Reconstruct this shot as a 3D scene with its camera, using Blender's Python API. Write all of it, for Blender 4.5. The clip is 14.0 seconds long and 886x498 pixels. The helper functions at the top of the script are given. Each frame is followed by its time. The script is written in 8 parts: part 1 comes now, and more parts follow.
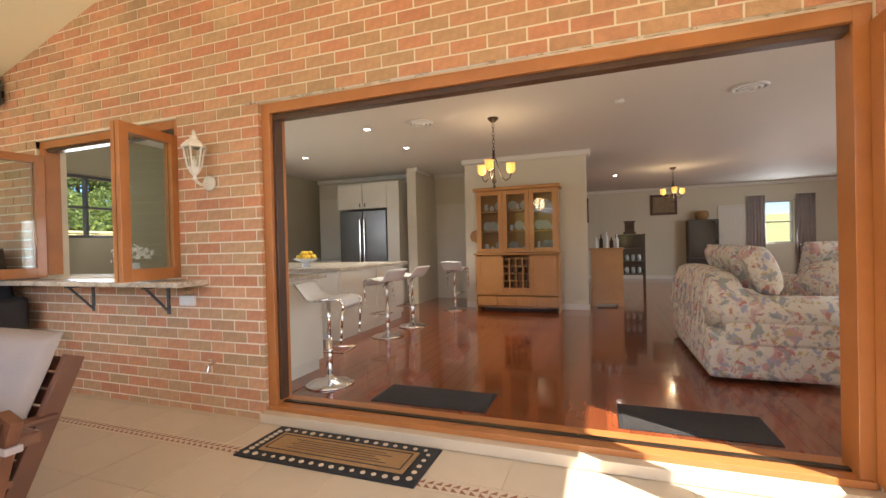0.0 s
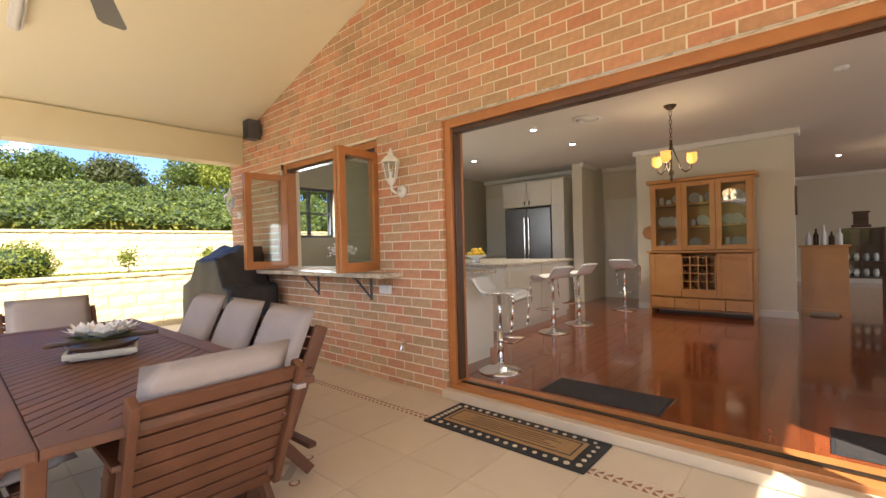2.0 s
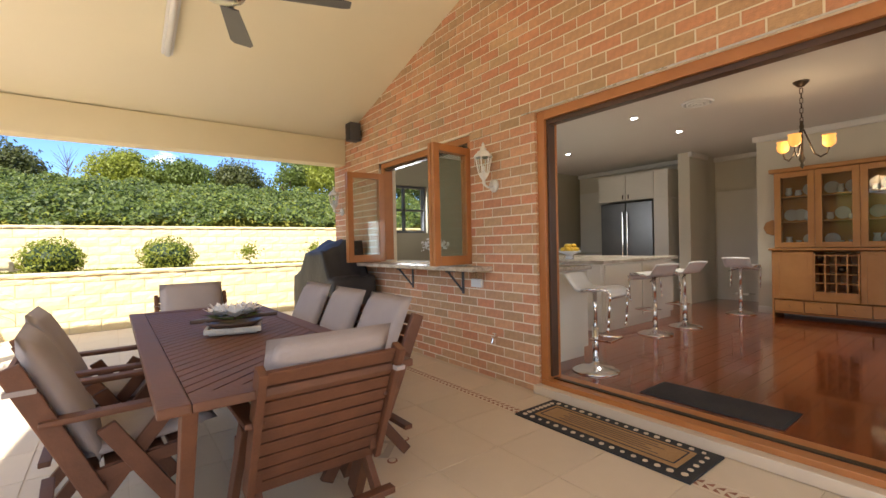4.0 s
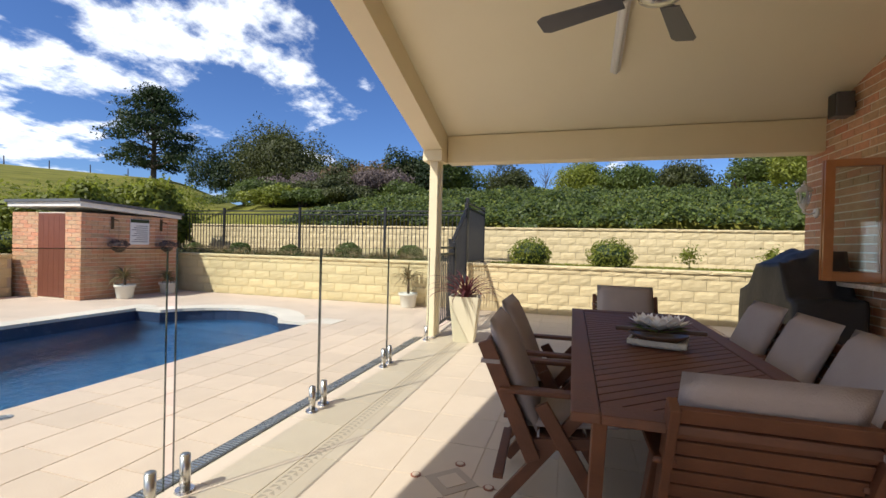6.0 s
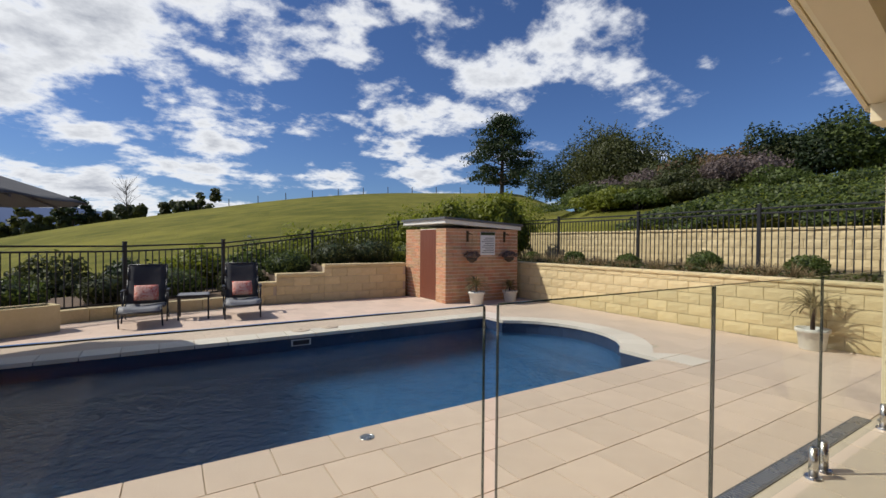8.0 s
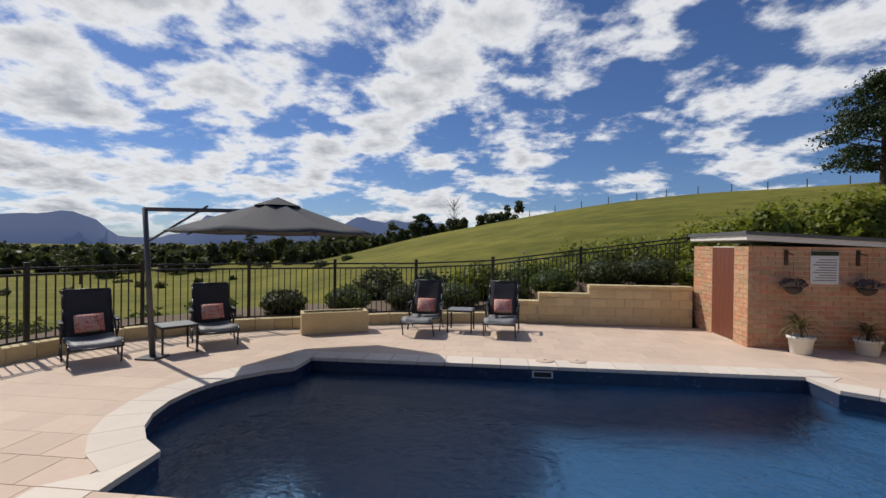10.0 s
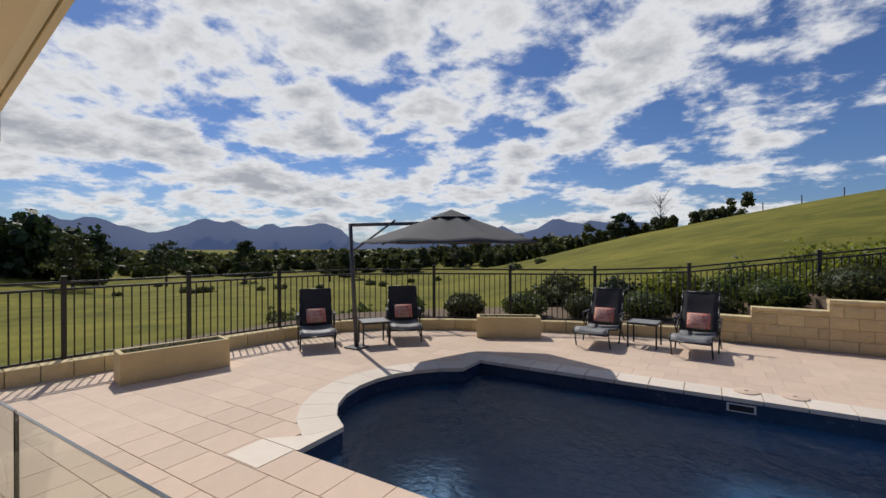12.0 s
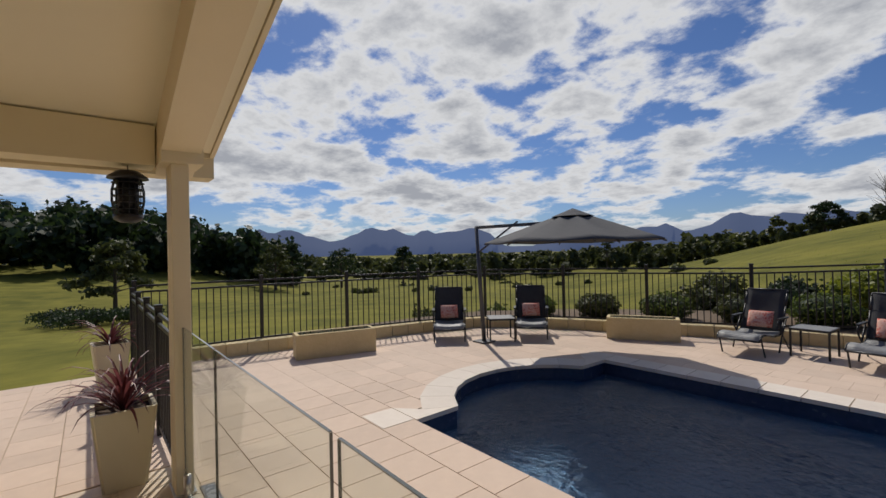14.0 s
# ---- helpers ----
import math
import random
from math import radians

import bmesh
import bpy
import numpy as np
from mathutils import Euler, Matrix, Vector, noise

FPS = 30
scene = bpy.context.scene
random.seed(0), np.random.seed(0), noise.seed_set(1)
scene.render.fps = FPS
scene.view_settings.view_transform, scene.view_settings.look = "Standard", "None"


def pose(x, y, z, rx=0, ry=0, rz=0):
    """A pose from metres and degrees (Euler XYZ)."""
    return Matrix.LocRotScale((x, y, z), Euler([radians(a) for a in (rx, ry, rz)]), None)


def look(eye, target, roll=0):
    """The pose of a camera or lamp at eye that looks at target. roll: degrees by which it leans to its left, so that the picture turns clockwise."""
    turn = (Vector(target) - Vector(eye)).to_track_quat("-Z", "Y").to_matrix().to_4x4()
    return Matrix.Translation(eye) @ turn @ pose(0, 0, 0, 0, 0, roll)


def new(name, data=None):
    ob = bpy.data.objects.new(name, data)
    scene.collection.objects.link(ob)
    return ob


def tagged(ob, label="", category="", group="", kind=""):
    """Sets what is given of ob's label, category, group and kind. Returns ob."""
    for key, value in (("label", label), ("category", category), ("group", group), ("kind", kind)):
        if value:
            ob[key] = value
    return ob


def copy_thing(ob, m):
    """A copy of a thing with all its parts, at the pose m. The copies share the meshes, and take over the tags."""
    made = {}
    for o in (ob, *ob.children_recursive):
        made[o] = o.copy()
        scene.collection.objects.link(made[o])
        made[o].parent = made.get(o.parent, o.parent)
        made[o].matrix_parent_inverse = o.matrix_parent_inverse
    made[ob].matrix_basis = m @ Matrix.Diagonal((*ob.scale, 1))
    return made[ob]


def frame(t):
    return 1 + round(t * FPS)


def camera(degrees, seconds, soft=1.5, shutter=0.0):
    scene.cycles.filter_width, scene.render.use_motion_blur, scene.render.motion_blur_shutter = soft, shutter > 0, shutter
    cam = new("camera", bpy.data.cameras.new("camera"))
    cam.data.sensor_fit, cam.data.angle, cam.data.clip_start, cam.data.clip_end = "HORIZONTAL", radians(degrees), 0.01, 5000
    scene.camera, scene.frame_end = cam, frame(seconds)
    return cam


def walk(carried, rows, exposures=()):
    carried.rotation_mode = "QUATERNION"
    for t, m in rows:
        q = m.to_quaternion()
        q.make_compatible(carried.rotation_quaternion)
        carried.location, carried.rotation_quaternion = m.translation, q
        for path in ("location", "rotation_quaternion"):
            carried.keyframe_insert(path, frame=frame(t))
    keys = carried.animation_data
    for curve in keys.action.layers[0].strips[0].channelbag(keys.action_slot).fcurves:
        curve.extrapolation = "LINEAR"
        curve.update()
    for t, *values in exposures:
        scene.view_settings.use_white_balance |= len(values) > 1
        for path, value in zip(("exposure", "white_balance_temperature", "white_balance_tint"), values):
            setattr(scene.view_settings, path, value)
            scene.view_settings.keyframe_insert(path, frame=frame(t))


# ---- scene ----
cam = camera(91.0, 14.0)
PATH = [
    (0, (0.78, 0.015, 1.272), (0.095, 1.893, 1.255), -1.4),
    (0.5, (0.797, -0.06, 1.276), (-0.054, 1.749, 1.266), -1.4),
    (1, (0.816, -0.129, 1.281), (-0.202, 1.592, 1.275), -1.5),
    (1.2, (0.831, -0.153, 1.283), (-0.25, 1.53, 1.276), -1.4),
    (1.5, (0.833, -0.169, 1.284), (-0.336, 1.454, 1.275), -1.5),
    (2, (0.839, -0.211, 1.285), (-0.474, 1.297, 1.271), -1.5),
    (2.5, (0.85, -0.232, 1.274), (-0.588, 1.158, 1.26), -1.4),
    (5, (0.843, -0.25, 1.255), (-1.021, 0.473, 1.221), -0.7),
    (5.5, (0.844, -0.231, 1.275), (-1.153, -0.145, 1.225), 0.4),
    (6, (0.758, -0.156, 1.311), (-1.158, -0.728, 1.293), 1.4),
    (6.5, (0.384, -0.429, 1.34), (-1.307, -1.495, 1.311), 0.8),
    (7, (0.211, -0.615, 1.372), (-1.326, -1.895, 1.34), 0.8),
    (7.5, (0.107, -0.783, 1.419), (-1.227, -2.273, 1.388), 0.6),
    (8, (-0.087, -0.995, 1.454), (-1.144, -2.692, 1.425), 0.5),
    (8.5, (-0.208, -1.209, 1.5), (-0.995, -3.048, 1.468), 0.4),
    (9, (-0.446, -1.331, 1.553), (-0.904, -3.278, 1.532), 0.1),
    (9.2, (-0.573, -1.377, 1.593), (-0.889, -3.352, 1.575), 0.2),
    (11.3, (-1.335, -1.489, 1.868), (-0.512, -3.312, 1.853), 0.4),
    (11.5, (-1.352, -1.529, 1.855), (-0.464, -3.321, 1.838), 0.2),
    (12, (-1.468, -1.541, 1.835), (-0.425, -3.247, 1.828), -0.1),
    (12.5, (-1.571, -1.525, 1.823), (-0.394, -3.143, 1.822), -0.1),
    (13, (-1.737, -1.517, 1.794), (-0.422, -3.025, 1.8), -0.4),
    (13.5, (-1.92, -1.507, 1.78), (-0.488, -2.903, 1.793), -0.8),
    (14, (-2.103, -1.519, 1.779), (-0.552, -2.782, 1.794), -1.3),
]
EXPOSURES = [(0, 2.0, 6400, 10), (2.7, 1.72, 6450, 10), (5, 1.2, 6250, 10), (5.5, 0.85, 6050, 10), (6, 0.32, 6050, 10), (6.5, 0.08, 6150, 10), (7.5, -0.17, 6250, 10), (9, -0.33, 6350, 10), (11.5, -0.42, 6400, 10), (14, -0.58, 6450, 10)]
walk(cam, [(t, look(eye, target, roll)) for t, eye, target, roll in PATH], EXPOSURES)

# ---- world and sun ----
SUN_TO = Vector((0.863 * 0.673, -0.506 * 0.673, 0.739)).normalized()
world = bpy.data.worlds.new("sky")
scene.world = world
world.use_nodes = True
wt = world.node_tree
wt.nodes.clear()


def wn(kind, **props):
    n = wt.nodes.new(kind)
    for k, v in props.items():
        n.inputs[k].default_value = v
    return n


def wmath(op, a, b=None, c=None):
    n = wt.nodes.new("ShaderNodeMath")
    n.operation = op
    for i, v in enumerate((a, b, c)):
        if v is None:
            continue
        if isinstance(v, (int, float)):
            n.inputs[i].default_value = v
        else:
            wt.links.new(v, n.inputs[i])
    return n.outputs[0]


sky = wt.nodes.new("ShaderNodeTexSky")
sky.sky_type = "NISHITA"
sky.sun_disc = False
sky.sun_elevation = math.asin(SUN_TO.z)
sky.sun_rotation = math.atan2(SUN_TO.x, SUN_TO.y)
sky.air_density, sky.dust_density, sky.ozone_density = 1.0, 0.3, 4.0
co = wt.nodes.new("ShaderNodeTexCoord")
sep = wt.nodes.new("ShaderNodeSeparateXYZ")
wt.links.new(co.outputs["Generated"], sep.inputs[0])
zz = wmath("ADD", wmath("MAXIMUM", sep.outputs[2], 0.0), 0.24)
comb = wt.nodes.new("ShaderNodeCombineXYZ")
wt.links.new(wmath("DIVIDE", sep.outputs[0], zz), comb.inputs[0])
wt.links.new(wmath("DIVIDE", sep.outputs[1], zz), comb.inputs[1])
big = wn("ShaderNodeTexNoise", Scale=0.62, Detail=2.0, Roughness=0.5)
fine = wn("ShaderNodeTexNoise", Scale=2.6, Detail=10.0, Roughness=0.56, Distortion=0.2)
puff = wn("ShaderNodeTexNoise", Scale=9.0, Detail=8.0, Roughness=0.62, Distortion=0.1)
for n in (big, fine, puff):
    wt.links.new(comb.outputs[0], n.inputs["Vector"])
# the cloud field is thicker towards the valley and thins out over the hill
lean_to = wmath("ADD", wmath("MULTIPLY", sep.outputs[0], 0.050), wmath("MULTIPLY", sep.outputs[1], -0.080))
heap = wmath("ADD", wmath("MULTIPLY", fine.outputs["Fac"], 0.62), wmath("MULTIPLY", puff.outputs["Fac"], 0.22))
cover = wmath("ADD", wmath("ADD", wmath("MULTIPLY", big.outputs["Fac"], 0.32), heap), lean_to)
dens = wt.nodes.new("ShaderNodeMapRange")
dens.interpolation_type = "SMOOTHSTEP"
dens.inputs["From Min"].default_value, dens.inputs["From Max"].default_value = 0.600, 0.700
wt.links.new(cover, dens.inputs["Value"])
up = wt.nodes.new("ShaderNodeMapRange")
up.inputs["From Min"].default_value, up.inputs["From Max"].default_value = 0.0, 0.05
wt.links.new(sep.outputs[2], up.inputs["Value"])
alpha = wmath("MULTIPLY", dens.outputs["Result"], up.outputs["Result"])
core = wt.nodes.new("ShaderNodeMapRange")
core.inputs["From Min"].default_value, core.inputs["From Max"].default_value = 0.665, 0.80
wt.links.new(cover, core.inputs["Value"])
tone = wt.nodes.new("ShaderNodeMix")
tone.data_type = "RGBA"
tone.inputs[6].default_value, tone.inputs[7].default_value = (1.0, 1.0, 1.0, 1), (0.47, 0.49, 0.54, 1)
wt.links.new(core.outputs["Result"], tone.inputs[0])
bg_sky, bg_cloud = wn("ShaderNodeBackground", Strength=0.085), wn("ShaderNodeBackground", Strength=1.12)
tint = wt.nodes.new("ShaderNodeMix")
tint.data_type, tint.blend_type = "RGBA", "MULTIPLY"
tint.inputs[0].default_value = 1.0
tint.inputs[7].default_value = (0.72, 0.86, 1.15, 1)
wt.links.new(sky.outputs[0], tint.inputs[6])
wt.links.new(tint.outputs[2], bg_sky.inputs["Color"])
wt.links.new(tone.outputs[2], bg_cloud.inputs["Color"])
mixw = wt.nodes.new("ShaderNodeMixShader")
wt.links.new(alpha, mixw.inputs[0])
wt.links.new(bg_sky.outputs[0], mixw.inputs[1])
wt.links.new(bg_cloud.outputs[0], mixw.inputs[2])
wout = wt.nodes.new("ShaderNodeOutputWorld")
wt.links.new(mixw.outputs[0], wout.inputs["Surface"])

sun = new("sun", bpy.data.lights.new("sun", "SUN"))
sun.data.energy, sun.data.angle, sun.data.color = 4.2, radians(0.55), (1.0, 0.94, 0.84)
sun.matrix_world = look(SUN_TO * 30, (0, 0, 0))


# ---- materials ----
def surf(name, a, b, scale=6.0, rough=0.6, bump=0.15, bscale=60.0, metal=0.0, vary=0.0, coat=0.0, stretch=(1, 1, 1), island=False, spec=0.5, trans=0.0, contrast=1.0):
    """A surface of two mottled colours, with fine relief; vary: how far single pieces differ."""
    m = bpy.data.materials.new(name)
    m.use_nodes = True
    t = m.node_tree
    p = t.nodes["Principled BSDF"]
    c = t.nodes.new("ShaderNodeTexCoord")
    mp = t.nodes.new("ShaderNodeMapping")
    mp.inputs["Scale"].default_value = stretch
    t.links.new(c.outputs["Object"], mp.inputs["Vector"])
    n1 = t.nodes.new("ShaderNodeTexNoise")
    n1.inputs["Scale"].default_value, n1.inputs["Detail"].default_value, n1.inputs["Roughness"].default_value = scale, 6.0, 0.62
    n2 = t.nodes.new("ShaderNodeTexNoise")
    n2.inputs["Scale"].default_value, n2.inputs["Detail"].default_value = scale * 0.13, 2.0
    for n in (n1, n2):
        t.links.new(mp.outputs[0], n.inputs["Vector"])
    add = t.nodes.new("ShaderNodeMath")
    add.operation = "MULTIPLY_ADD"
    add.inputs[1].default_value = 0.6
    t.links.new(n1.outputs["Fac"], add.inputs[0])
    half = t.nodes.new("ShaderNodeMath")
    half.operation = "MULTIPLY"
    half.inputs[1].default_value = 0.4
    t.links.new(n2.outputs["Fac"], half.inputs[0])
    t.links.new(half.outputs[0], add.inputs[2])
    rng = t.nodes.new("ShaderNodeMapRange")
    rng.inputs["From Min"].default_value, rng.inputs["From Max"].default_value = 0.5 - 0.22 / contrast, 0.5 + 0.22 / contrast
    t.links.new(add.outputs[0], rng.inputs["Value"])
    mix = t.nodes.new("ShaderNodeMix")
    mix.data_type = "RGBA"
    mix.inputs[6].default_value, mix.inputs[7].default_value = (*a, 1), (*b, 1)
    t.links.new(rng.outputs[0], mix.inputs[0])
    col = mix.outputs[2]
    if vary:
        if island:
            src = t.nodes.new("ShaderNodeNewGeometry").outputs["Random Per Island"]
        else:
            src = t.nodes.new("ShaderNodeObjectInfo").outputs["Random"]
        h = t.nodes.new("ShaderNodeHueSaturation")
        vr = t.nodes.new("ShaderNodeMapRange")
        vr.inputs["To Min"].default_value, vr.inputs["To Max"].default_value = 1 - vary, 1 + vary
        t.links.new(src, vr.inputs["Value"])
        t.links.new(vr.outputs[0], h.inputs["Value"])
        t.links.new(col, h.inputs["Color"])
        col = h.outputs[0]
    t.links.new(col, p.inputs["Base Color"])
    rr = t.nodes.new("ShaderNodeMapRange")
    rr.inputs["To Min"].default_value, rr.inputs["To Max"].default_value = max(0.02, rough - 0.08), min(1, rough + 0.08)
    t.links.new(n1.outputs["Fac"], rr.inputs["Value"])
    t.links.new(rr.outputs[0], p.inputs["Roughness"])
    p.inputs["Metallic"].default_value = metal
    p.inputs["Specular IOR Level"].default_value = spec
    p.inputs["Coat Weight"].default_value = coat
    p.inputs["Coat Roughness"].default_value = 0.06
    if trans:
        tl = t.nodes.new("ShaderNodeBsdfTranslucent")
        t.links.new(col, tl.inputs["Color"])
        ms = t.nodes.new("ShaderNodeMixShader")
        ms.inputs[0].default_value = trans
        t.links.new(p.outputs[0], ms.inputs[1])
        t.links.new(tl.outputs[0], ms.inputs[2])
        t.links.new(ms.outputs[0], t.nodes["Material Output"].inputs["Surface"])
    if bump:
        n3 = t.nodes.new("ShaderNodeTexNoise")
        n3.inputs["Scale"].default_value, n3.inputs["Detail"].default_value = bscale, 4.0
        t.links.new(mp.outputs[0], n3.inputs["Vector"])
        bp = t.nodes.new("ShaderNodeBump")
        bp.inputs["Strength"].default_value, bp.inputs["Distance"].default_value = bump, 0.01
        t.links.new(n3.outputs["Fac"], bp.inputs["Height"])
        t.links.new(bp.outputs[0], p.inputs["Normal"])
    return m


def ramp_pieces(m, colours, island):
    """Gives every brick or stone one of several clay colours."""
    t = m.node_tree
    p = t.nodes["Principled BSDF"]
    src = t.nodes.new("ShaderNodeNewGeometry").outputs["Random Per Island"] if island else t.nodes.new("ShaderNodeObjectInfo").outputs["Random"]
    r = t.nodes.new("ShaderNodeValToRGB")
    e = r.color_ramp.elements
    e[0].color, e[1].color = (*colours[0], 1), (*colours[-1], 1)
    for i, c in enumerate(colours[1:-1]):
        e.new((i + 1) / (len(colours) - 1)).color = (*c, 1)
    t.links.new(src, r.inputs[0])
    old = p.inputs["Base Color"].links[0].from_socket
    mx = t.nodes.new("ShaderNodeMix")
    mx.data_type, mx.blend_type = "RGBA", "MULTIPLY"
    mx.inputs[0].default_value = 1.0
    t.links.new(r.outputs[0], mx.inputs[6])
    t.links.new(old, mx.inputs[7])
    t.links.new(mx.outputs[2], p.inputs["Base Color"])
    return m


def glow(name, colour, strength):
    m = bpy.data.materials.new(name)
    m.use_nodes = True
    p = m.node_tree.nodes["Principled BSDF"]
    p.inputs["Base Color"].default_value = (*colour, 1)
    p.inputs["Emission Color"].default_value = (*colour, 1)
    p.inputs["Emission Strength"].default_value = strength
    return m


def clear(name, colour=(1, 1, 1), rough=0.0, low=0.03, high=0.75):
    """Thin clear glass: see-through, with a mirror gloss that grows towards grazing sight."""
    m = bpy.data.materials.new(name)
    m.use_nodes = True
    t = m.node_tree
    t.nodes.clear()
    tr, gl, mx, lw, out = (t.nodes.new("ShaderNode" + k) for k in ("BsdfTransparent", "BsdfGlossy", "MixShader", "LayerWeight", "OutputMaterial"))
    tr.inputs["Color"].default_value = (*colour, 1)
    gl.inputs["Roughness"].default_value = rough
    pw = t.nodes.new("ShaderNodeMath")
    pw.operation = "POWER"
    pw.inputs[1].default_value = 4.5
    t.links.new(lw.outputs["Facing"], pw.inputs[0])
    ma = t.nodes.new("ShaderNodeMath")
    ma.operation = "MULTIPLY_ADD"
    ma.inputs[1].default_value, ma.inputs[2].default_value = high, low
    t.links.new(pw.outputs[0], ma.inputs[0])
    t.links.new(ma.outputs[0], mx.inputs[0])
    t.links.new(tr.outputs[0], mx.inputs[1])
    t.links.new(gl.outputs[0], mx.inputs[2])
    t.links.new(mx.outputs[0], out.inputs["Surface"])
    return m


CLAY = [(0.55, 0.255, 0.15), (0.64, 0.335, 0.20), (0.53, 0.365, 0.22), (0.68, 0.39, 0.24), (0.47, 0.325, 0.195), (0.64, 0.30, 0.18), (0.58, 0.39, 0.235), (0.60, 0.28, 0.17)]
M = {}
M["brick"] = ramp_pieces(surf("brick", (0.80, 0.78, 0.74), (1.14, 1.09, 1.02), 22, 0.85, 0.6, 90, contrast=1.5), CLAY, False)
M["brick_rest"] = ramp_pieces(surf("brick_rest", (0.80, 0.78, 0.74), (1.14, 1.09, 1.02), 22, 0.85, 0.6, 90, contrast=1.5), CLAY, True)
M["mortar"] = surf("mortar", (0.80, 0.72, 0.57), (0.88, 0.80, 0.65), 20, 0.92, 0.5, 140)
M["cream"] = surf("cream_paint", (0.74, 0.64, 0.42), (0.78, 0.68, 0.46), 3, 0.5, 0.05, 60)
M["soffit"] = surf("ceiling_paint", (0.82, 0.75, 0.54), (0.85, 0.78, 0.57), 2, 0.6, 0.03, 40)
M["white"] = surf("white_paint", (0.76, 0.74, 0.68), (0.80, 0.78, 0.72), 2, 0.55, 0.03, 60)
M["wallin"] = surf("inside_wall_paint", (0.66, 0.62, 0.50), (0.70, 0.66, 0.54), 1.5, 0.6, 0.04, 80)
# khaki kept darker than wallin, with the backlit wall's shade in its colour
M["khaki"] = surf("khaki_shaded_wall", (0.34, 0.31, 0.22), (0.38, 0.35, 0.25), 1.5, 0.6, 0.04, 80)
M["ceilin"] = surf("inside_ceiling_paint", (0.72, 0.70, 0.64), (0.75, 0.73, 0.67), 1.5, 0.7, 0.03, 80)
M["cabinet"] = surf("cabinet_paint", (0.72, 0.70, 0.62), (0.77, 0.75, 0.67), 2, 0.35, 0.02, 60)
M["cedar"] = surf("cedar", (0.36, 0.13, 0.035), (0.50, 0.20, 0.06), 5, 0.35, 0.1, 60, stretch=(1, 1, 1), coat=0.3)
M["pine"] = surf("honey_pine", (0.42, 0.19, 0.055), (0.56, 0.28, 0.09), 4, 0.35, 0.06, 50, coat=0.2)
M["teak"] = surf("stained_hardwood", (0.092, 0.035, 0.017), (0.16, 0.062, 0.030), 7, 0.55, 0.15, 70, stretch=(1, 1, 1), contrast=1.4)
M["darkwood"] = surf("dark_wood", (0.05, 0.025, 0.015), (0.09, 0.045, 0.025), 6, 0.35, 0.08, 60)
M["jarrah"] = surf("polished_boards", (0.15, 0.031, 0.009), (0.28, 0.070, 0.020), 5, 0.16, 0.02, 40, stretch=(4, 0.6, 1), vary=0.28, coat=0.6)
M["jarrah_rest"] = surf("polished_boards_rest", (0.15, 0.031, 0.009), (0.28, 0.070, 0.020), 5, 0.16, 0.02, 40, stretch=(4, 0.6, 1), vary=0.28, island=True, coat=0.6)
M["tile"] = surf("sand_tile", (0.60, 0.49, 0.36), (0.68, 0.57, 0.43), 3.5, 0.45, 0.1, 50, vary=0.04)
M["grout"] = surf("grout", (0.50, 0.41, 0.30), (0.57, 0.47, 0.35), 8, 0.9, 0.2, 90)
M["tilegrout"] = surf("sand_grout", (0.58, 0.475, 0.35), (0.65, 0.545, 0.41), 8, 0.7, 0.2, 90)
M["paver"] = surf("sandstone_paver", (0.63, 0.475, 0.365), (0.73, 0.57, 0.445), 5, 0.8, 0.3, 90, vary=0.06)
M["paver_rest"] = surf("sandstone_paver_rest", (0.63, 0.475, 0.365), (0.73, 0.57, 0.445), 5, 0.8, 0.3, 90, vary=0.06, island=True)
M["coping"] = surf("coping_stone", (0.71, 0.61, 0.51), (0.81, 0.72, 0.62), 6, 0.75, 0.25, 90, vary=0.06)
M["block"] = surf("split_block", (0.62, 0.49, 0.25), (0.74, 0.61, 0.36), 7, 0.9, 0.6, 26, vary=0.09)
M["block_rest"] = surf("split_block_rest", (0.62, 0.49, 0.25), (0.74, 0.61, 0.36), 7, 0.9, 0.6, 26, vary=0.09, island=True)
M["mosaic"] = surf("red_mosaic", (0.26, 0.10, 0.055), (0.34, 0.14, 0.08), 9, 0.5, 0.1, 60)
M["poolwall"] = surf("pool_shell", (0.018, 0.080, 0.185), (0.032, 0.125, 0.27), 5, 0.5, 0.1, 40)
M["mosaic_pale"] = surf("beige_mosaic", (0.42, 0.34, 0.25), (0.50, 0.41, 0.31), 9, 0.5, 0.1, 60)
M["poolline"] = surf("waterline_tile", (0.026, 0.042, 0.085), (0.045, 0.065, 0.125), 12, 0.25, 0.1, 40)
M["steel"] = surf("brushed_steel", (0.55, 0.54, 0.52), (0.68, 0.67, 0.65), 8, 0.28, 0.05, 90, metal=1.0)
M["chrome"] = surf("chrome", (0.80, 0.80, 0.80), (0.86, 0.86, 0.86), 8, 0.1, 0.0, metal=1.0)
M["blackmetal"] = surf("black_powder_coat", (0.012, 0.012, 0.014), (0.022, 0.022, 0.025), 9, 0.4, 0.08, 90)
M["darkgrey"] = surf("grey_metal", (0.07, 0.07, 0.075), (0.10, 0.10, 0.11), 9, 0.45, 0.08, 90)
M["canvas"] = surf("grey_canvas", (0.085, 0.085, 0.088), (0.115, 0.115, 0.12), 3, 0.9, 0.25, 180)
M["cushion"] = surf("taupe_cushion", (0.31, 0.265, 0.255), (0.385, 0.335, 0.325), 5, 0.92, 0.3, 160)
M["sling"] = surf("sling_fabric", (0.028, 0.028, 0.03), (0.05, 0.05, 0.053), 9, 0.85, 0.3, 200)
M["slingpale"] = surf("grey_sling_fabric", (0.20, 0.20, 0.20), (0.27, 0.27, 0.27), 9, 0.5, 0.3, 200)
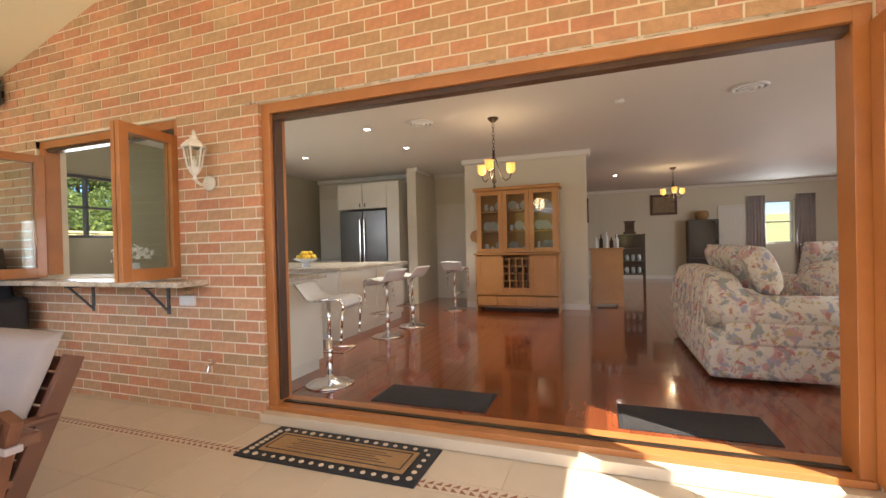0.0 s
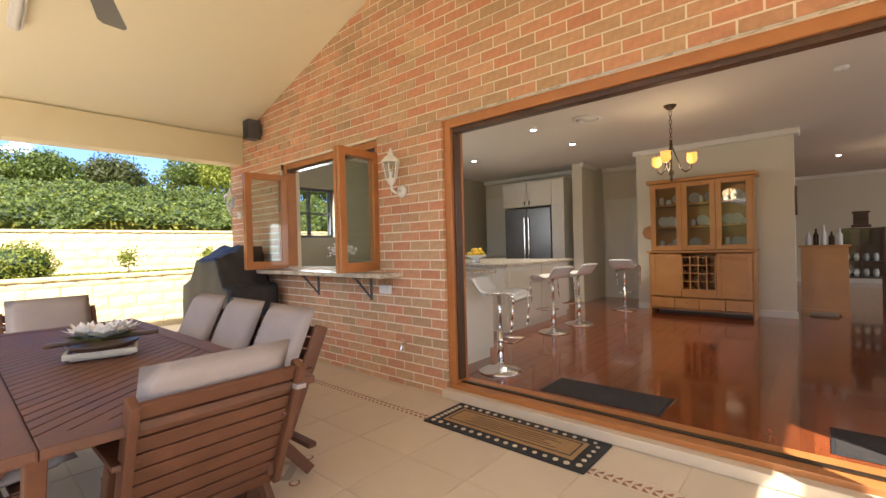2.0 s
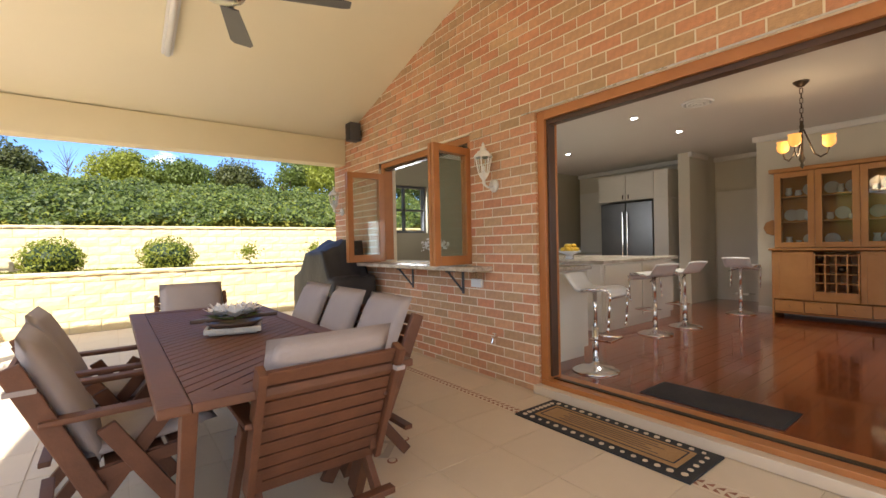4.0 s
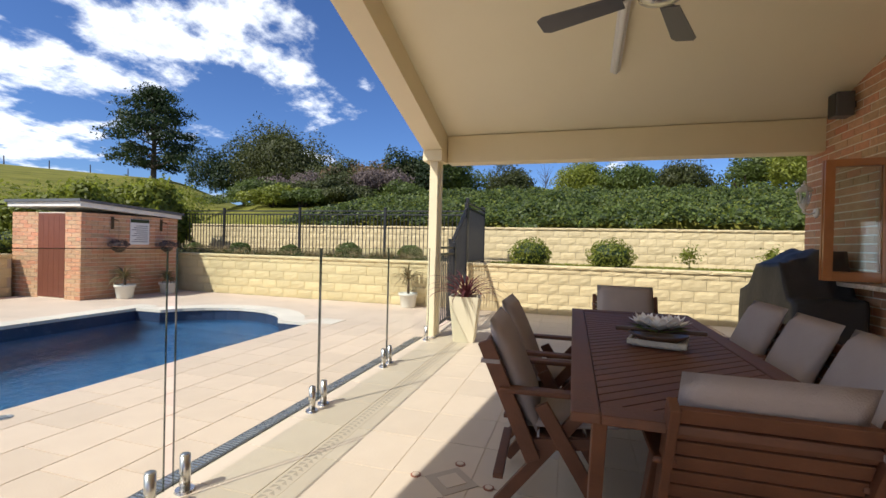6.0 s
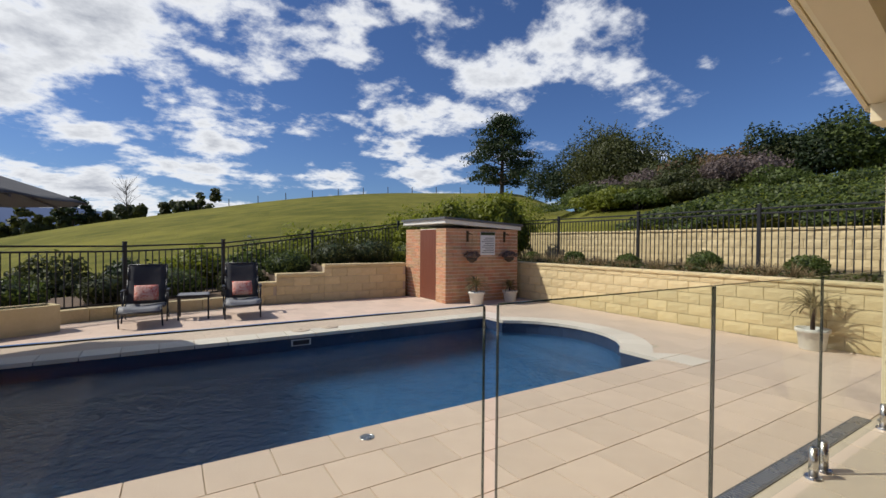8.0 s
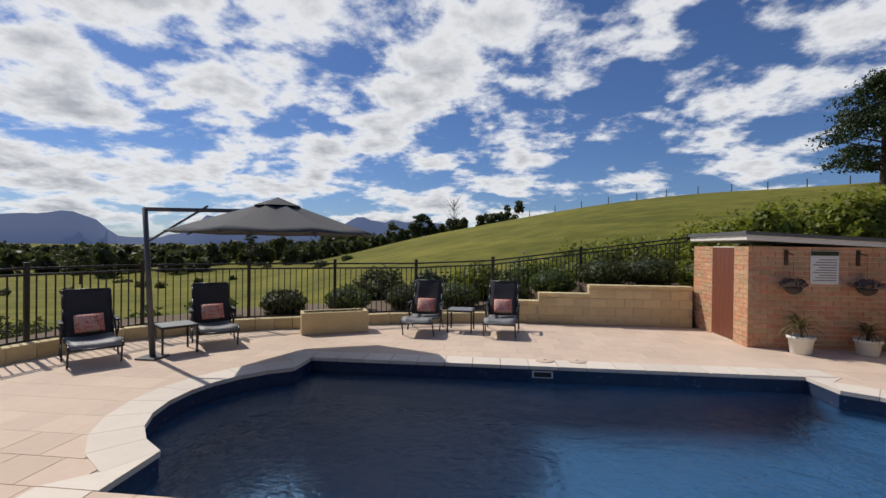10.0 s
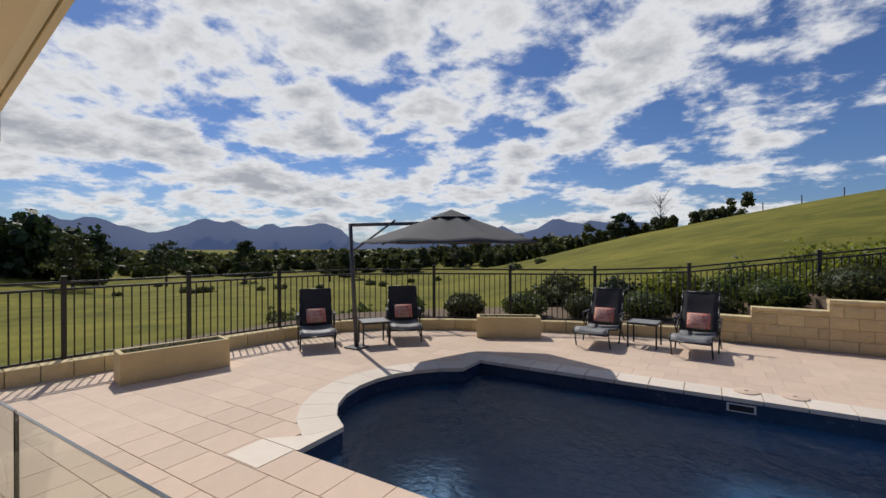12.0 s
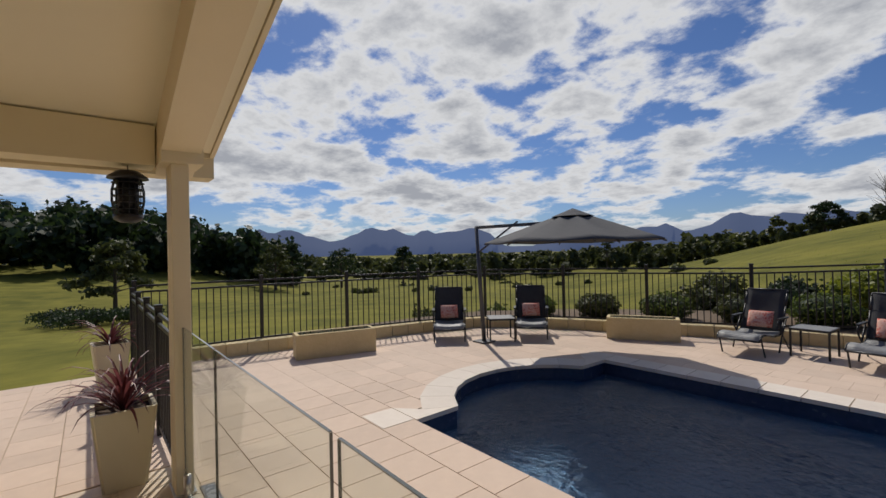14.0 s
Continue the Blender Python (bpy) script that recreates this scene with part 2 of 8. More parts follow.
M["coral"] = surf("coral_print", (0.55, 0.09, 0.065), (0.68, 0.40, 0.32), 26, 0.9, 0.15, 120, contrast=5)
M["floral"] = surf("floral_cloth", (0.76, 0.71, 0.62), (0.70, 0.64, 0.54), 6, 0.9, 0.25, 120)
M["bbq"] = surf("black_cover", (0.018, 0.018, 0.02), (0.035, 0.035, 0.038), 4, 0.55, 0.5, 14)
M["granite"] = surf("speckled_stone", (0.34, 0.29, 0.23), (0.62, 0.56, 0.47), 60, 0.25, 0.03, 60, contrast=2)
M["pot"] = surf("cream_pot", (0.70, 0.63, 0.44), (0.76, 0.69, 0.50), 4, 0.5, 0.1, 60)
M["whitepot"] = surf("white_pot", (0.70, 0.68, 0.60), (0.78, 0.76, 0.68), 5, 0.6, 0.2, 40)
M["soil"] = surf("soil", (0.05, 0.032, 0.02), (0.11, 0.07, 0.045), 9, 0.95, 0.9, 30)
M["mulch"] = surf("mulch", (0.10, 0.065, 0.04), (0.20, 0.14, 0.09), 14, 0.95, 0.9, 40)
M["grass"] = surf("pasture", (0.105, 0.108, 0.019), (0.225, 0.205, 0.040), 0.35, 0.95, 0.9, 5, contrast=2.0, spec=0.08)
M["bank"] = surf("bank_cover", (0.03, 0.055, 0.012), (0.07, 0.10, 0.022), 1.2, 0.95, 0.8, 6)
M["leaf"] = surf("hedge_leaf", (0.072, 0.107, 0.020), (0.155, 0.195, 0.040), 2.0, 0.55, 0.0, vary=0.35, island=True, trans=0.46)
M["leafyellow"] = surf("yellow_green_leaf", (0.17, 0.205, 0.022), (0.30, 0.315, 0.042), 2.0, 0.55, 0.0, vary=0.30, island=True, trans=0.52)
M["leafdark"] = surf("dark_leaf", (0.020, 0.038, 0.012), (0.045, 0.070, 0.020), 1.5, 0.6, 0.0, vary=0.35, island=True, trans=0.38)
M["leafolive"] = surf("olive_leaf", (0.05, 0.065, 0.018), (0.11, 0.115, 0.03), 1.5, 0.6, 0.0, vary=0.35, island=True, trans=0.38)
M["leafmauve"] = surf("mauve_flower", (0.15, 0.115, 0.10), (0.24, 0.18, 0.165), 1.5, 0.7, 0.0, vary=0.35, island=True, trans=0.38)
M["leafrust"] = surf("rust_flower", (0.15, 0.09, 0.045), (0.25, 0.16, 0.08), 1.5, 0.7, 0.0, vary=0.35, island=True, trans=0.38)
M["cordyline"] = surf("cordyline_leaf", (0.10, 0.025, 0.03), (0.19, 0.06, 0.06), 5, 0.45, 0.0, vary=0.3, island=True, trans=0.38)
M["strap"] = surf("strap_leaf", (0.16, 0.13, 0.05), (0.26, 0.20, 0.09), 5, 0.5, 0.0, vary=0.3, island=True, trans=0.38)
M["drygrass"] = surf("dry_grass", (0.26, 0.19, 0.09), (0.38, 0.29, 0.15), 5, 0.8, 0.0, vary=0.3, island=True, trans=0.38)
M["bark"] = surf("bark", (0.06, 0.045, 0.032), (0.12, 0.09, 0.065), 6, 0.95, 0.9, 14, stretch=(3, 3, 0.7))
M["roof"] = surf("roof_sheet", (0.10, 0.105, 0.11), (0.13, 0.135, 0.14), 3, 0.5, 0.1, 20)
M["plastic"] = surf("white_plastic", (0.72, 0.72, 0.70), (0.78, 0.78, 0.76), 3, 0.4, 0.0)
M["coir"] = surf("coir", (0.36, 0.20, 0.08), (0.48, 0.29, 0.13), 40, 0.95, 0.9, 220)
M["rubber"] = surf("black_rubber", (0.018, 0.018, 0.02), (0.03, 0.03, 0.033), 20, 0.7, 0.4, 120)
M["matgrey"] = surf("dark_mat", (0.035, 0.030, 0.028), (0.065, 0.055, 0.05), 30, 0.95, 0.8, 200)
M["door"] = surf("red_timber_door", (0.14, 0.042, 0.022), (0.21, 0.07, 0.04), 6, 0.5, 0.2, 60, stretch=(4, 4, 0.5))
M["petal"] = surf("white_petal", (0.84, 0.81, 0.79), (0.88, 0.86, 0.84), 6, 0.5, 0.0)
M["wicker"] = surf("pale_weave", (0.42, 0.40, 0.36), (0.56, 0.54, 0.49), 40, 0.8, 0.6, 90)
M["lemon"] = surf("lemon_skin", (0.62, 0.40, 0.03), (0.74, 0.50, 0.05), 12, 0.4, 0.2, 90)
M["china"] = surf("china", (0.66, 0.67, 0.70), (0.76, 0.77, 0.80), 8, 0.15, 0.0)
M["bronze"] = surf("aged_bronze", (0.06, 0.045, 0.03), (0.10, 0.075, 0.05), 9, 0.4, 0.1, 60, metal=0.8)
M["screen"] = surf("fridge_steel", (0.15, 0.15, 0.15), (0.21, 0.21, 0.21), 3, 0.34, 0.02, 60, metal=1.0)
M["print"] = surf("picture_print", (0.16, 0.10, 0.05), (0.40, 0.30, 0.18), 9, 0.6, 0.0)
M["glassedge"] = surf("glass_edge", (0.015, 0.022, 0.02), (0.03, 0.04, 0.036), 8, 0.12, 0.0, coat=1.0, spec=0.9)
M["glass"] = clear("clear_glass", (0.93, 0.955, 0.935), low=0.02, high=0.4)
M["window"] = clear("window_glass", (0.92, 0.95, 0.93))
M["shade"] = glow("amber_shade", (1.0, 0.43, 0.09), 0.36)
# distance haze is put into the colour as a blue glow
M["range"] = glow("range_haze_glow", (0.088, 0.125, 0.25), 0.8)
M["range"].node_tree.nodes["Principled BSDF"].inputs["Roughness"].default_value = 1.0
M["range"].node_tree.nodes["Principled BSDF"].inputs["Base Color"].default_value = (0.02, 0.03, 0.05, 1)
M["bulb"] = glow("downlight_lens", (1.0, 0.93, 0.80), 9.0)


def water():
    m = bpy.data.materials.new("pool_water")
    m.use_nodes = True
    t = m.node_tree
    p = t.nodes["Principled BSDF"]
    p.inputs["Base Color"].default_value = (0.50, 0.72, 0.84, 1)
    p.inputs["Roughness"].default_value = 0.02
    p.inputs["IOR"].default_value = 1.333
    p.inputs["Transmission Weight"].default_value = 1.0
    c = t.nodes.new("ShaderNodeTexCoord")
    hs = []
    for s, d in ((5.0, 3.0), (15.0, 4.0)):
        n = t.nodes.new("ShaderNodeTexNoise")
        n.inputs["Scale"].default_value, n.inputs["Detail"].default_value, n.inputs["Distortion"].default_value = s, d, 0.6
        t.links.new(c.outputs["Object"], n.inputs["Vector"])
        hs.append(n.outputs["Fac"])
    a = t.nodes.new("ShaderNodeMath")
    a.operation = "MULTIPLY_ADD"
    a.inputs[1].default_value = 0.6
    t.links.new(hs[1], a.inputs[0])
    t.links.new(hs[0], a.inputs[2])
    b = t.nodes.new("ShaderNodeBump")
    b.inputs["Strength"].default_value, b.inputs["Distance"].default_value = 1.0, 0.045
    t.links.new(a.outputs[0], b.inputs["Height"])
    t.links.new(b.outputs[0], p.inputs["Normal"])
    return m


M["water"] = water()


def floral(m):
    """Pink roses and grey leaves on cream cloth."""
    t = m.node_tree
    p = t.nodes["Principled BSDF"]
    c = t.nodes.new("ShaderNodeTexCoord")
    col = p.inputs["Base Color"].links[0].from_socket
    for scale, low, colour in ((9.0, 0.60, (0.62, 0.40, 0.37)), (13.0, 0.62, (0.52, 0.24, 0.22)), (11.0, 0.605, (0.36, 0.38, 0.35)), (15.0, 0.61, (0.40, 0.41, 0.50)), (26.0, 0.64, (0.55, 0.44, 0.20))):
        n = t.nodes.new("ShaderNodeTexNoise")
        n.inputs["Scale"].default_value, n.inputs["Detail"].default_value = scale, 3.0
        n.inputs["Distortion"].default_value = 0.5
        t.links.new(c.outputs["Object"], n.inputs["Vector"])
        r = t.nodes.new("ShaderNodeMapRange")
        r.inputs["From Min"].default_value, r.inputs["From Max"].default_value = low - 0.03, low + 0.03
        t.links.new(n.outputs["Fac"], r.inputs["Value"])
        mx = t.nodes.new("ShaderNodeMix")
        mx.data_type = "RGBA"
        mx.inputs[7].default_value = (*colour, 1)
        t.links.new(r.outputs[0], mx.inputs[0])
        t.links.new(col, mx.inputs[6])
        col = mx.outputs[2]
    t.links.new(col, p.inputs["Base Color"])


floral(M["floral"])


# ---- building helpers ----
def finish(name, bm, mat, smooth=False):
    me = bpy.data.meshes.new(name)
    bmesh.ops.recalc_face_normals(bm, faces=bm.faces)
    bm.to_mesh(me)
    bm.free()
    for mm in mat if isinstance(mat, (list, tuple)) else (mat,):
        me.materials.append(mm)
    if smooth:
        for p in me.polygons:
            p.use_smooth = True
    return me


def thing(name, label, category, x=0, y=0, z=0, rz=0, group="", kind=""):
    ob = new(name)
    ob.empty_display_size = 0.1
    ob.matrix_world = pose(x, y, z, 0, 0, rz)
    return tagged(ob, label, category, group, kind)


def part(name, bm, mat, parent, label="", smooth=False):
    ob = new(name, finish(name, bm, mat, smooth))
    ob.parent = parent
    if label:
        ob["label"] = label
    return ob


def solid(name, bm, mat, label, category="", kind="structure", smooth=False, group=""):
    return tagged(new(name, finish(name, bm, mat, smooth)), label, category or name.split("_")[0], group, kind)


def B():
    return bmesh.new()


def box(bm, x0, y0, z0, x1, y1, z1, bevel=0.0, m=None):
    r = bmesh.ops.create_cube(bm, size=1.0)
    vs = r["verts"]
    bmesh.ops.scale(bm, vec=(x1 - x0, y1 - y0, z1 - z0), verts=vs)
    bmesh.ops.translate(bm, vec=((x0 + x1) / 2, (y0 + y1) / 2, (z0 + z1) / 2), verts=vs)
    if bevel:
        es = list({e for v in vs for e in v.link_edges})
        out = bmesh.ops.bevel(bm, geom=es, offset=bevel, segments=2, affect="EDGES", profile=0.6)
        vs = list({v for f in out["faces"] for v in f.verts} | {v for v in vs if v.is_valid})
    if m is not None:
        bmesh.ops.transform(bm, matrix=m, verts=vs)
    return bm


def rod(bm, a, b, r0, r1=None, seg=10, caps=True):
    a, b = Vector(a), Vector(b)
    d = b - a
    m = Matrix.Translation((a + b) / 2) @ d.to_track_quat("Z", "Y").to_matrix().to_4x4()
    bmesh.ops.create_cone(bm, cap_ends=caps, segments=seg, radius1=r0, radius2=r0 if r1 is None else r1, depth=d.length, matrix=m)
    return bm


def bar(bm, a, b, w, h, bevel=0.0):
    """A square-edged bar from a to b, w wide (across, level) and h deep."""
    a, b = Vector(a), Vector(b)
    d = b - a
    y = d.normalized()
    x = y.cross(Vector((0, 0, 1)))
    x = x.normalized() if x.length > 1e-4 else Vector((1, 0, 0))
    z = x.cross(y)
    m = Matrix((( *x, 0), (*y, 0), (*z, 0), (0, 0, 0, 1))).transposed()
    m.translation = (a + b) / 2
    return box(bm, -w / 2, -d.length / 2, -h / 2, w / 2, d.length / 2, h / 2, bevel, m)


def tube(bm, pts, r, seg=8):
    for a, b in zip(pts, pts[1:]):
        rod(bm, a, b, r, r, seg)
    for p in pts[1:-1]:
        bmesh.ops.create_icosphere(bm, subdivisions=1, radius=r * 1.02, matrix=Matrix.Translation(p))
    return bm


def lathe(bm, prof, seg=24, at=(0, 0, 0)):
    rings = []
    for r, z in prof:
        rings.append([bm.verts.new((at[0] + r * math.cos(2 * math.pi * i / seg), at[1] + r * math.sin(2 * math.pi * i / seg), at[2] + z)) for i in range(seg)])
    for a, b in zip(rings, rings[1:]):
        for i in range(seg):
            bm.faces.new((a[i], a[(i + 1) % seg], b[(i + 1) % seg], b[i]))
    for ring, flip in ((rings[0], True), (rings[-1], False)):
        if (Vector(ring[0].co) - Vector(ring[seg // 2].co)).length > 1e-3:
            bm.faces.new(ring[::-1] if flip else ring)
    return bm


def prism(bm, pts, vec):
    """A flat outline (3D points) pushed along vec."""
    vs = [bm.verts.new(p) for p in pts]
    f = bm.faces.new(vs)
    r = bmesh.ops.extrude_face_region(bm, geom=[f])
    bmesh.ops.translate(bm, vec=vec, verts=[v for v in r["geom"] if isinstance(v, bmesh.types.BMVert)])
    return bm


def pad(bm, w, d, h, puff=0.02, m=None, nx=8, ny=8):
    """A soft pad, w by d, h thick, centred on its base; rounded and a little swollen."""
    top, bot = [], []
    for j in range(ny + 1):
        for i in range(nx + 1):
            u, v = 2 * i / nx - 1, 2 * j / ny - 1
            k = (1 - abs(u) ** 5) * (1 - abs(v) ** 5)
            e = max(0.0, k) ** 0.45
            su, sv = math.copysign(abs(u) ** 0.9, u), math.copysign(abs(v) ** 0.9, v)
            x, y = su * w / 2, sv * d / 2
            c = h / 2
            rise = c * e + puff * (1 - u * u) * (1 - v * v)
            top.append(bm.verts.new((x, y, c + rise)))
            bot.append(bm.verts.new((x, y, c - c * e)) if 0 < i < nx and 0 < j < ny else top[-1])
    n = nx + 1
    for j in range(ny):
        for i in range(nx):
            a, b, c2, d2 = j * n + i, j * n + i + 1, (j + 1) * n + i + 1, (j + 1) * n + i
            bm.faces.new((top[a], top[b], top[c2], top[d2]))
            q = []
            for k in (d2, c2, b, a):
                if bot[k] not in q:
                    q.append(bot[k])
            if len(q) > 2 and len({id(v) for v in q} & {id(top[k]) for k in (a, b, c2, d2)}) < 4:
                bm.faces.new(q)
    if m is not None:
        bmesh.ops.transform(bm, matrix=m, verts=list(dict.fromkeys(top + bot)))
    return bm


def raw(name, verts, faces, mat, smooth=False):
    me = bpy.data.meshes.new(name)
    me.from_pydata(verts, [], faces)
    me.materials.append(mat)
    if smooth:
        me.polygons.foreach_set("use_smooth", [True] * len(me.polygons))
    return me


def leaf_mesh(name, centres, normals, size, mat, rng, aspect=0.55, spread=0.7):
    """Small pointed leaves round the given places, each turned its own way."""
    n = len(centres)
    c = np.asarray(centres, float)
    nn = np.asarray(normals, float) + rng.normal(0, spread, (n, 3))
    nn /= np.linalg.norm(nn, axis=1)[:, None] + 1e-9
    t = np.cross(nn, rng.normal(0, 1, (n, 3)))
    t /= np.linalg.norm(t, axis=1)[:, None] + 1e-9
    b = np.cross(nn, t)
    s = size * rng.uniform(0.6, 1.35, n)[:, None]
    v = np.stack([c - t * s, c + b * s * aspect, c + t * s, c - b * s * aspect], 1).reshape(-1, 3)
    me = bpy.data.meshes.new(name)
    me.from_pydata(v.tolist(), [], np.arange(4 * n).reshape(-1, 4).tolist())
    me.materials.append(mat)
    return me


def blob(rng, n, rad, squash=(1, 1, 1), lump=0.18, shell=0.75, low=-0.3):
    """Places and outward ways over a lumpy rounded crown."""
    d = rng.normal(0, 1, (int(n * 1.8), 3))
    d /= np.linalg.norm(d, axis=1)[:, None]
    d = d[d[:, 2] > low][:n]
    ph = rng.uniform(0, 6.28, 6)
    w = 1 + lump * (np.sin(4 * d[:, 0] + ph[0]) * np.sin(4.5 * d[:, 1] + ph[1]) + 0.6 * np.sin(8 * d[:, 2] + ph[2] + 5 * d[:, 0]))
    r = rad * w * rng.uniform(shell, 1.0, len(d)) 
    return d * r[:, None] * np.array(squash), d


def part_mesh(name, me, parent, label=""):
    ob = new(name, me)
    ob.parent = parent
    if label:
        ob["label"] = label
    return ob


CUBE_F = [(0, 1, 5, 4), (1, 2, 6, 5), (2, 3, 7, 6), (3, 0, 4, 7), (4, 5, 6, 7), (3, 2, 1, 0)]


def rest_box(vs, fs, x0, y0, z0, x1, y1, z1, m=None):
    n = len(vs)
    p = [(x0, y0, z0), (x1, y0, z0), (x1, y1, z0), (x0, y1, z0), (x0, y0, z1), (x1, y0, z1), (x1, y1, z1), (x0, y1, z1)]
    vs += [tuple(m @ Vector(q)) for q in p] if m is not None else p
    fs += [tuple(n + i for i in f) for f in CUBE_F]


# ---- the land ----
def smooth(v):
    v = min(1.0, max(0.0, v))
    return v * v * (3 - 2 * v)


def land(x, y):
    """Height of the ground: a hill to the south-west, a valley to the south-east, a planted bank to the west."""
    dx, dy = x + 1.0, y + 2.0
    d = math.hypot(dx, dy)
    a = math.degrees(math.atan2(-dx, -dy))
    hill = -0.5 + smooth((a + 32) / 60) * (0.5 + 0.155 * (min(d, 90) - 12) - 0.05 * max(0.0, d - 95)) * smooth((d - 9) / 5)
    vale = -smooth((-a - 5) / 40) * (1.1 + 0.052 * (min(d, 150) - 12))
    wood = smooth((-a - 66) / 22) * 0.14 * min(max(0.0, d - 55), 120)
    z = hill + vale + wood
    west = smooth((a - 40) / 12) if a < 150 else 1.0
    bank = 0.9 if x > -11.5 else 1.80 + 0.21 * min(-11.5 - x, 9) + 0.06 * max(0.0, -20.5 - x)
    z = z * (1 - west) + bank * west
    z += 0.35 * noise.noise((x * 0.03, y * 0.03, 1.7)) * smooth((d - 20) / 30) + 2.2 * noise.noise((x * 0.009, y * 0.009, 4.1)) * smooth((d - 110) / 80)
    z += 1.1 * noise.noise((x * 0.028, y * 0.028, 9.3)) * smooth((d - 26) / 30) * smooth((-a - 5) / 25)
    if -12.2 < x < 6.9 and -14.2 < y < 16:
        z = min(z, -2.2)
    return z


radii = [0.0] + [1.2 * k for k in range(1, 34)] + [42 * 1.075 ** k for k in range(60)]
ANG = 240
verts, faces = [(-1.0, -2.0, -2.2)], []
for r in radii[1:]:
    for k in range(ANG):
        th = 2 * math.pi * k / ANG
        x, y = -1 + r * math.cos(th), -2 + r * math.sin(th)
        verts.append((x, y, land(x, y)))
for i in range(len(radii) - 1):
    for k in range(ANG):
        k2 = (k + 1) % ANG
        if i == 0:
            faces.append((0, 1 + k, 1 + k2))
        else:
            a0, b0 = 1 + (i - 1) * ANG, 1 + i * ANG
            faces.append((a0 + k, b0 + k, b0 + k2, a0 + k2))
tagged(new("ground", raw("ground", verts, faces, M["grass"], True)), "rolling green pasture with mottled grass", "ground", kind="structure")

# ranges on the horizon, their blue haze glowing from the material
verts, faces = [], []
N = 220
for k in range(N + 1):
    a = radians(-150 + 200 * k / N)
    x, y = math.sin(-a) * 2600, -math.cos(a) * 2600
    h = 118 + 105 * noise.fractal((k * 0.13, 0.3, 0), 1.0, 2.0, 5) + 60 * max(0, noise.noise((k * 0.03, 7.0, 0)))
    verts += [(x, y, -80), (x * 1.06, y * 1.06, max(30, h)), (x * 1.3, y * 1.3, -80)]
for k in range(N):
    for j in range(2):
        a = 3 * k + j
        faces.append((a, a + 3, a + 4, a + 1))
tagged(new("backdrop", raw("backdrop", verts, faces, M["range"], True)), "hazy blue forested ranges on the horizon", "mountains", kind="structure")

# ---- pool terrace ----
PX0, PX1, PY0, PY1 = -5.37, 1.73, -4.2, -7.92
PYM, HALF, SAG = (PY0 + PY1) / 2, 1.28, 0.80
RAD = (HALF * HALF + SAG * SAG) / (2 * SAG)


def arc(side, grow=0.0, n=14):
    """Points of a round pool end, from the house side to the far side."""
    cx = (PX1 + SAG - RAD) if side > 0 else (PX0 - SAG + RAD)
    half = math.asin(HALF / RAD)
    return [(cx + side * (RAD + grow) * math.cos(half - 2 * half * i / n), PYM + (RAD + grow) * math.sin(half - 2 * half * i / n)) for i in range(n + 1)]


pool_line = [(PX0, PY0), (PX1, PY0)] + arc(1) + [(PX1, PY1), (PX0, PY1)] + arc(-1)[::-1]
edge_line = [(-8.0, -2.16), (6.5, -2.16), (6.4, -3.4), (6.2, -4.8), (5.95, -6.2), (5.75, -7.3), (5.4, -8.5), (4.75, -9.2), (3.7, -9.8), (2.4, -10.4), (1.17, -10.95), (-0.2, -11.3), (-1.5, -11.6), (-8.0, -11.6)]


def inside(p, poly):
    r = False
    for (x0, y0), (x1, y1) in zip(poly, poly[1:] + poly[:1]):
        if (y0 > p[1]) != (y1 > p[1]) and p[0] < (x1 - x0) * (p[1] - y0) / (y1 - y0) + x0:
            r = not r
    return r


def sheet(loops, z):
    bm = B()
    for pts in loops:
        vs = [bm.verts.new((x, y, z)) for x, y in pts]
        for a, b in zip(vs, vs[1:] + vs[:1]):
            bm.edges.new((a, b))
    bmesh.ops.triangle_fill(bm, use_beauty=True, use_dissolve=False, edges=bm.edges[:])
    return bm


bm = sheet([edge_line, pool_line], -0.007)
for fc in bm.faces:
    fc.normal_update()
if sum(fc.normal.z for fc in bm.faces) < 0:
    bmesh.ops.reverse_faces(bm, faces=bm.faces)
terrace = solid("pavement_terrace", bm, M["grout"], "sandstone paved pool terrace", "paving")
so = terrace.modifiers.new("thickness", "SOLIDIFY")
so.thickness, so.offset = 0.14, -1
if terrace.data.polygons[0].normal.z < 0:
    terrace.data.flip_normals()

bm = B()
mid_x = sum(p[0] for p in pool_line) / len(pool_line)
tile_line = []
for x, y in pool_line:
    inward = Vector((mid_x - x, -6.06 - y)).normalized() * 0.012
    tile_line.append((x + inward.x, y + inward.y))
for (x0, y0), (x1, y1) in zip(tile_line, tile_line[1:] + tile_line[:1]):
    vs = [bm.verts.new(p) for p in ((x0, y0, -0.02), (x1, y1, -0.02), (x1, y1, -0.34), (x0, y0, -0.34))]
    bm.faces.new(vs)
pool = thing("swimming_pool", "dark blue in-ground pool with rounded ends", "pool", -1.8, -6.06, 0)
inv = pool.matrix_world.inverted()


def local(bm):
    bmesh.ops.transform(bm, matrix=inv, verts=bm.verts)
    return bm


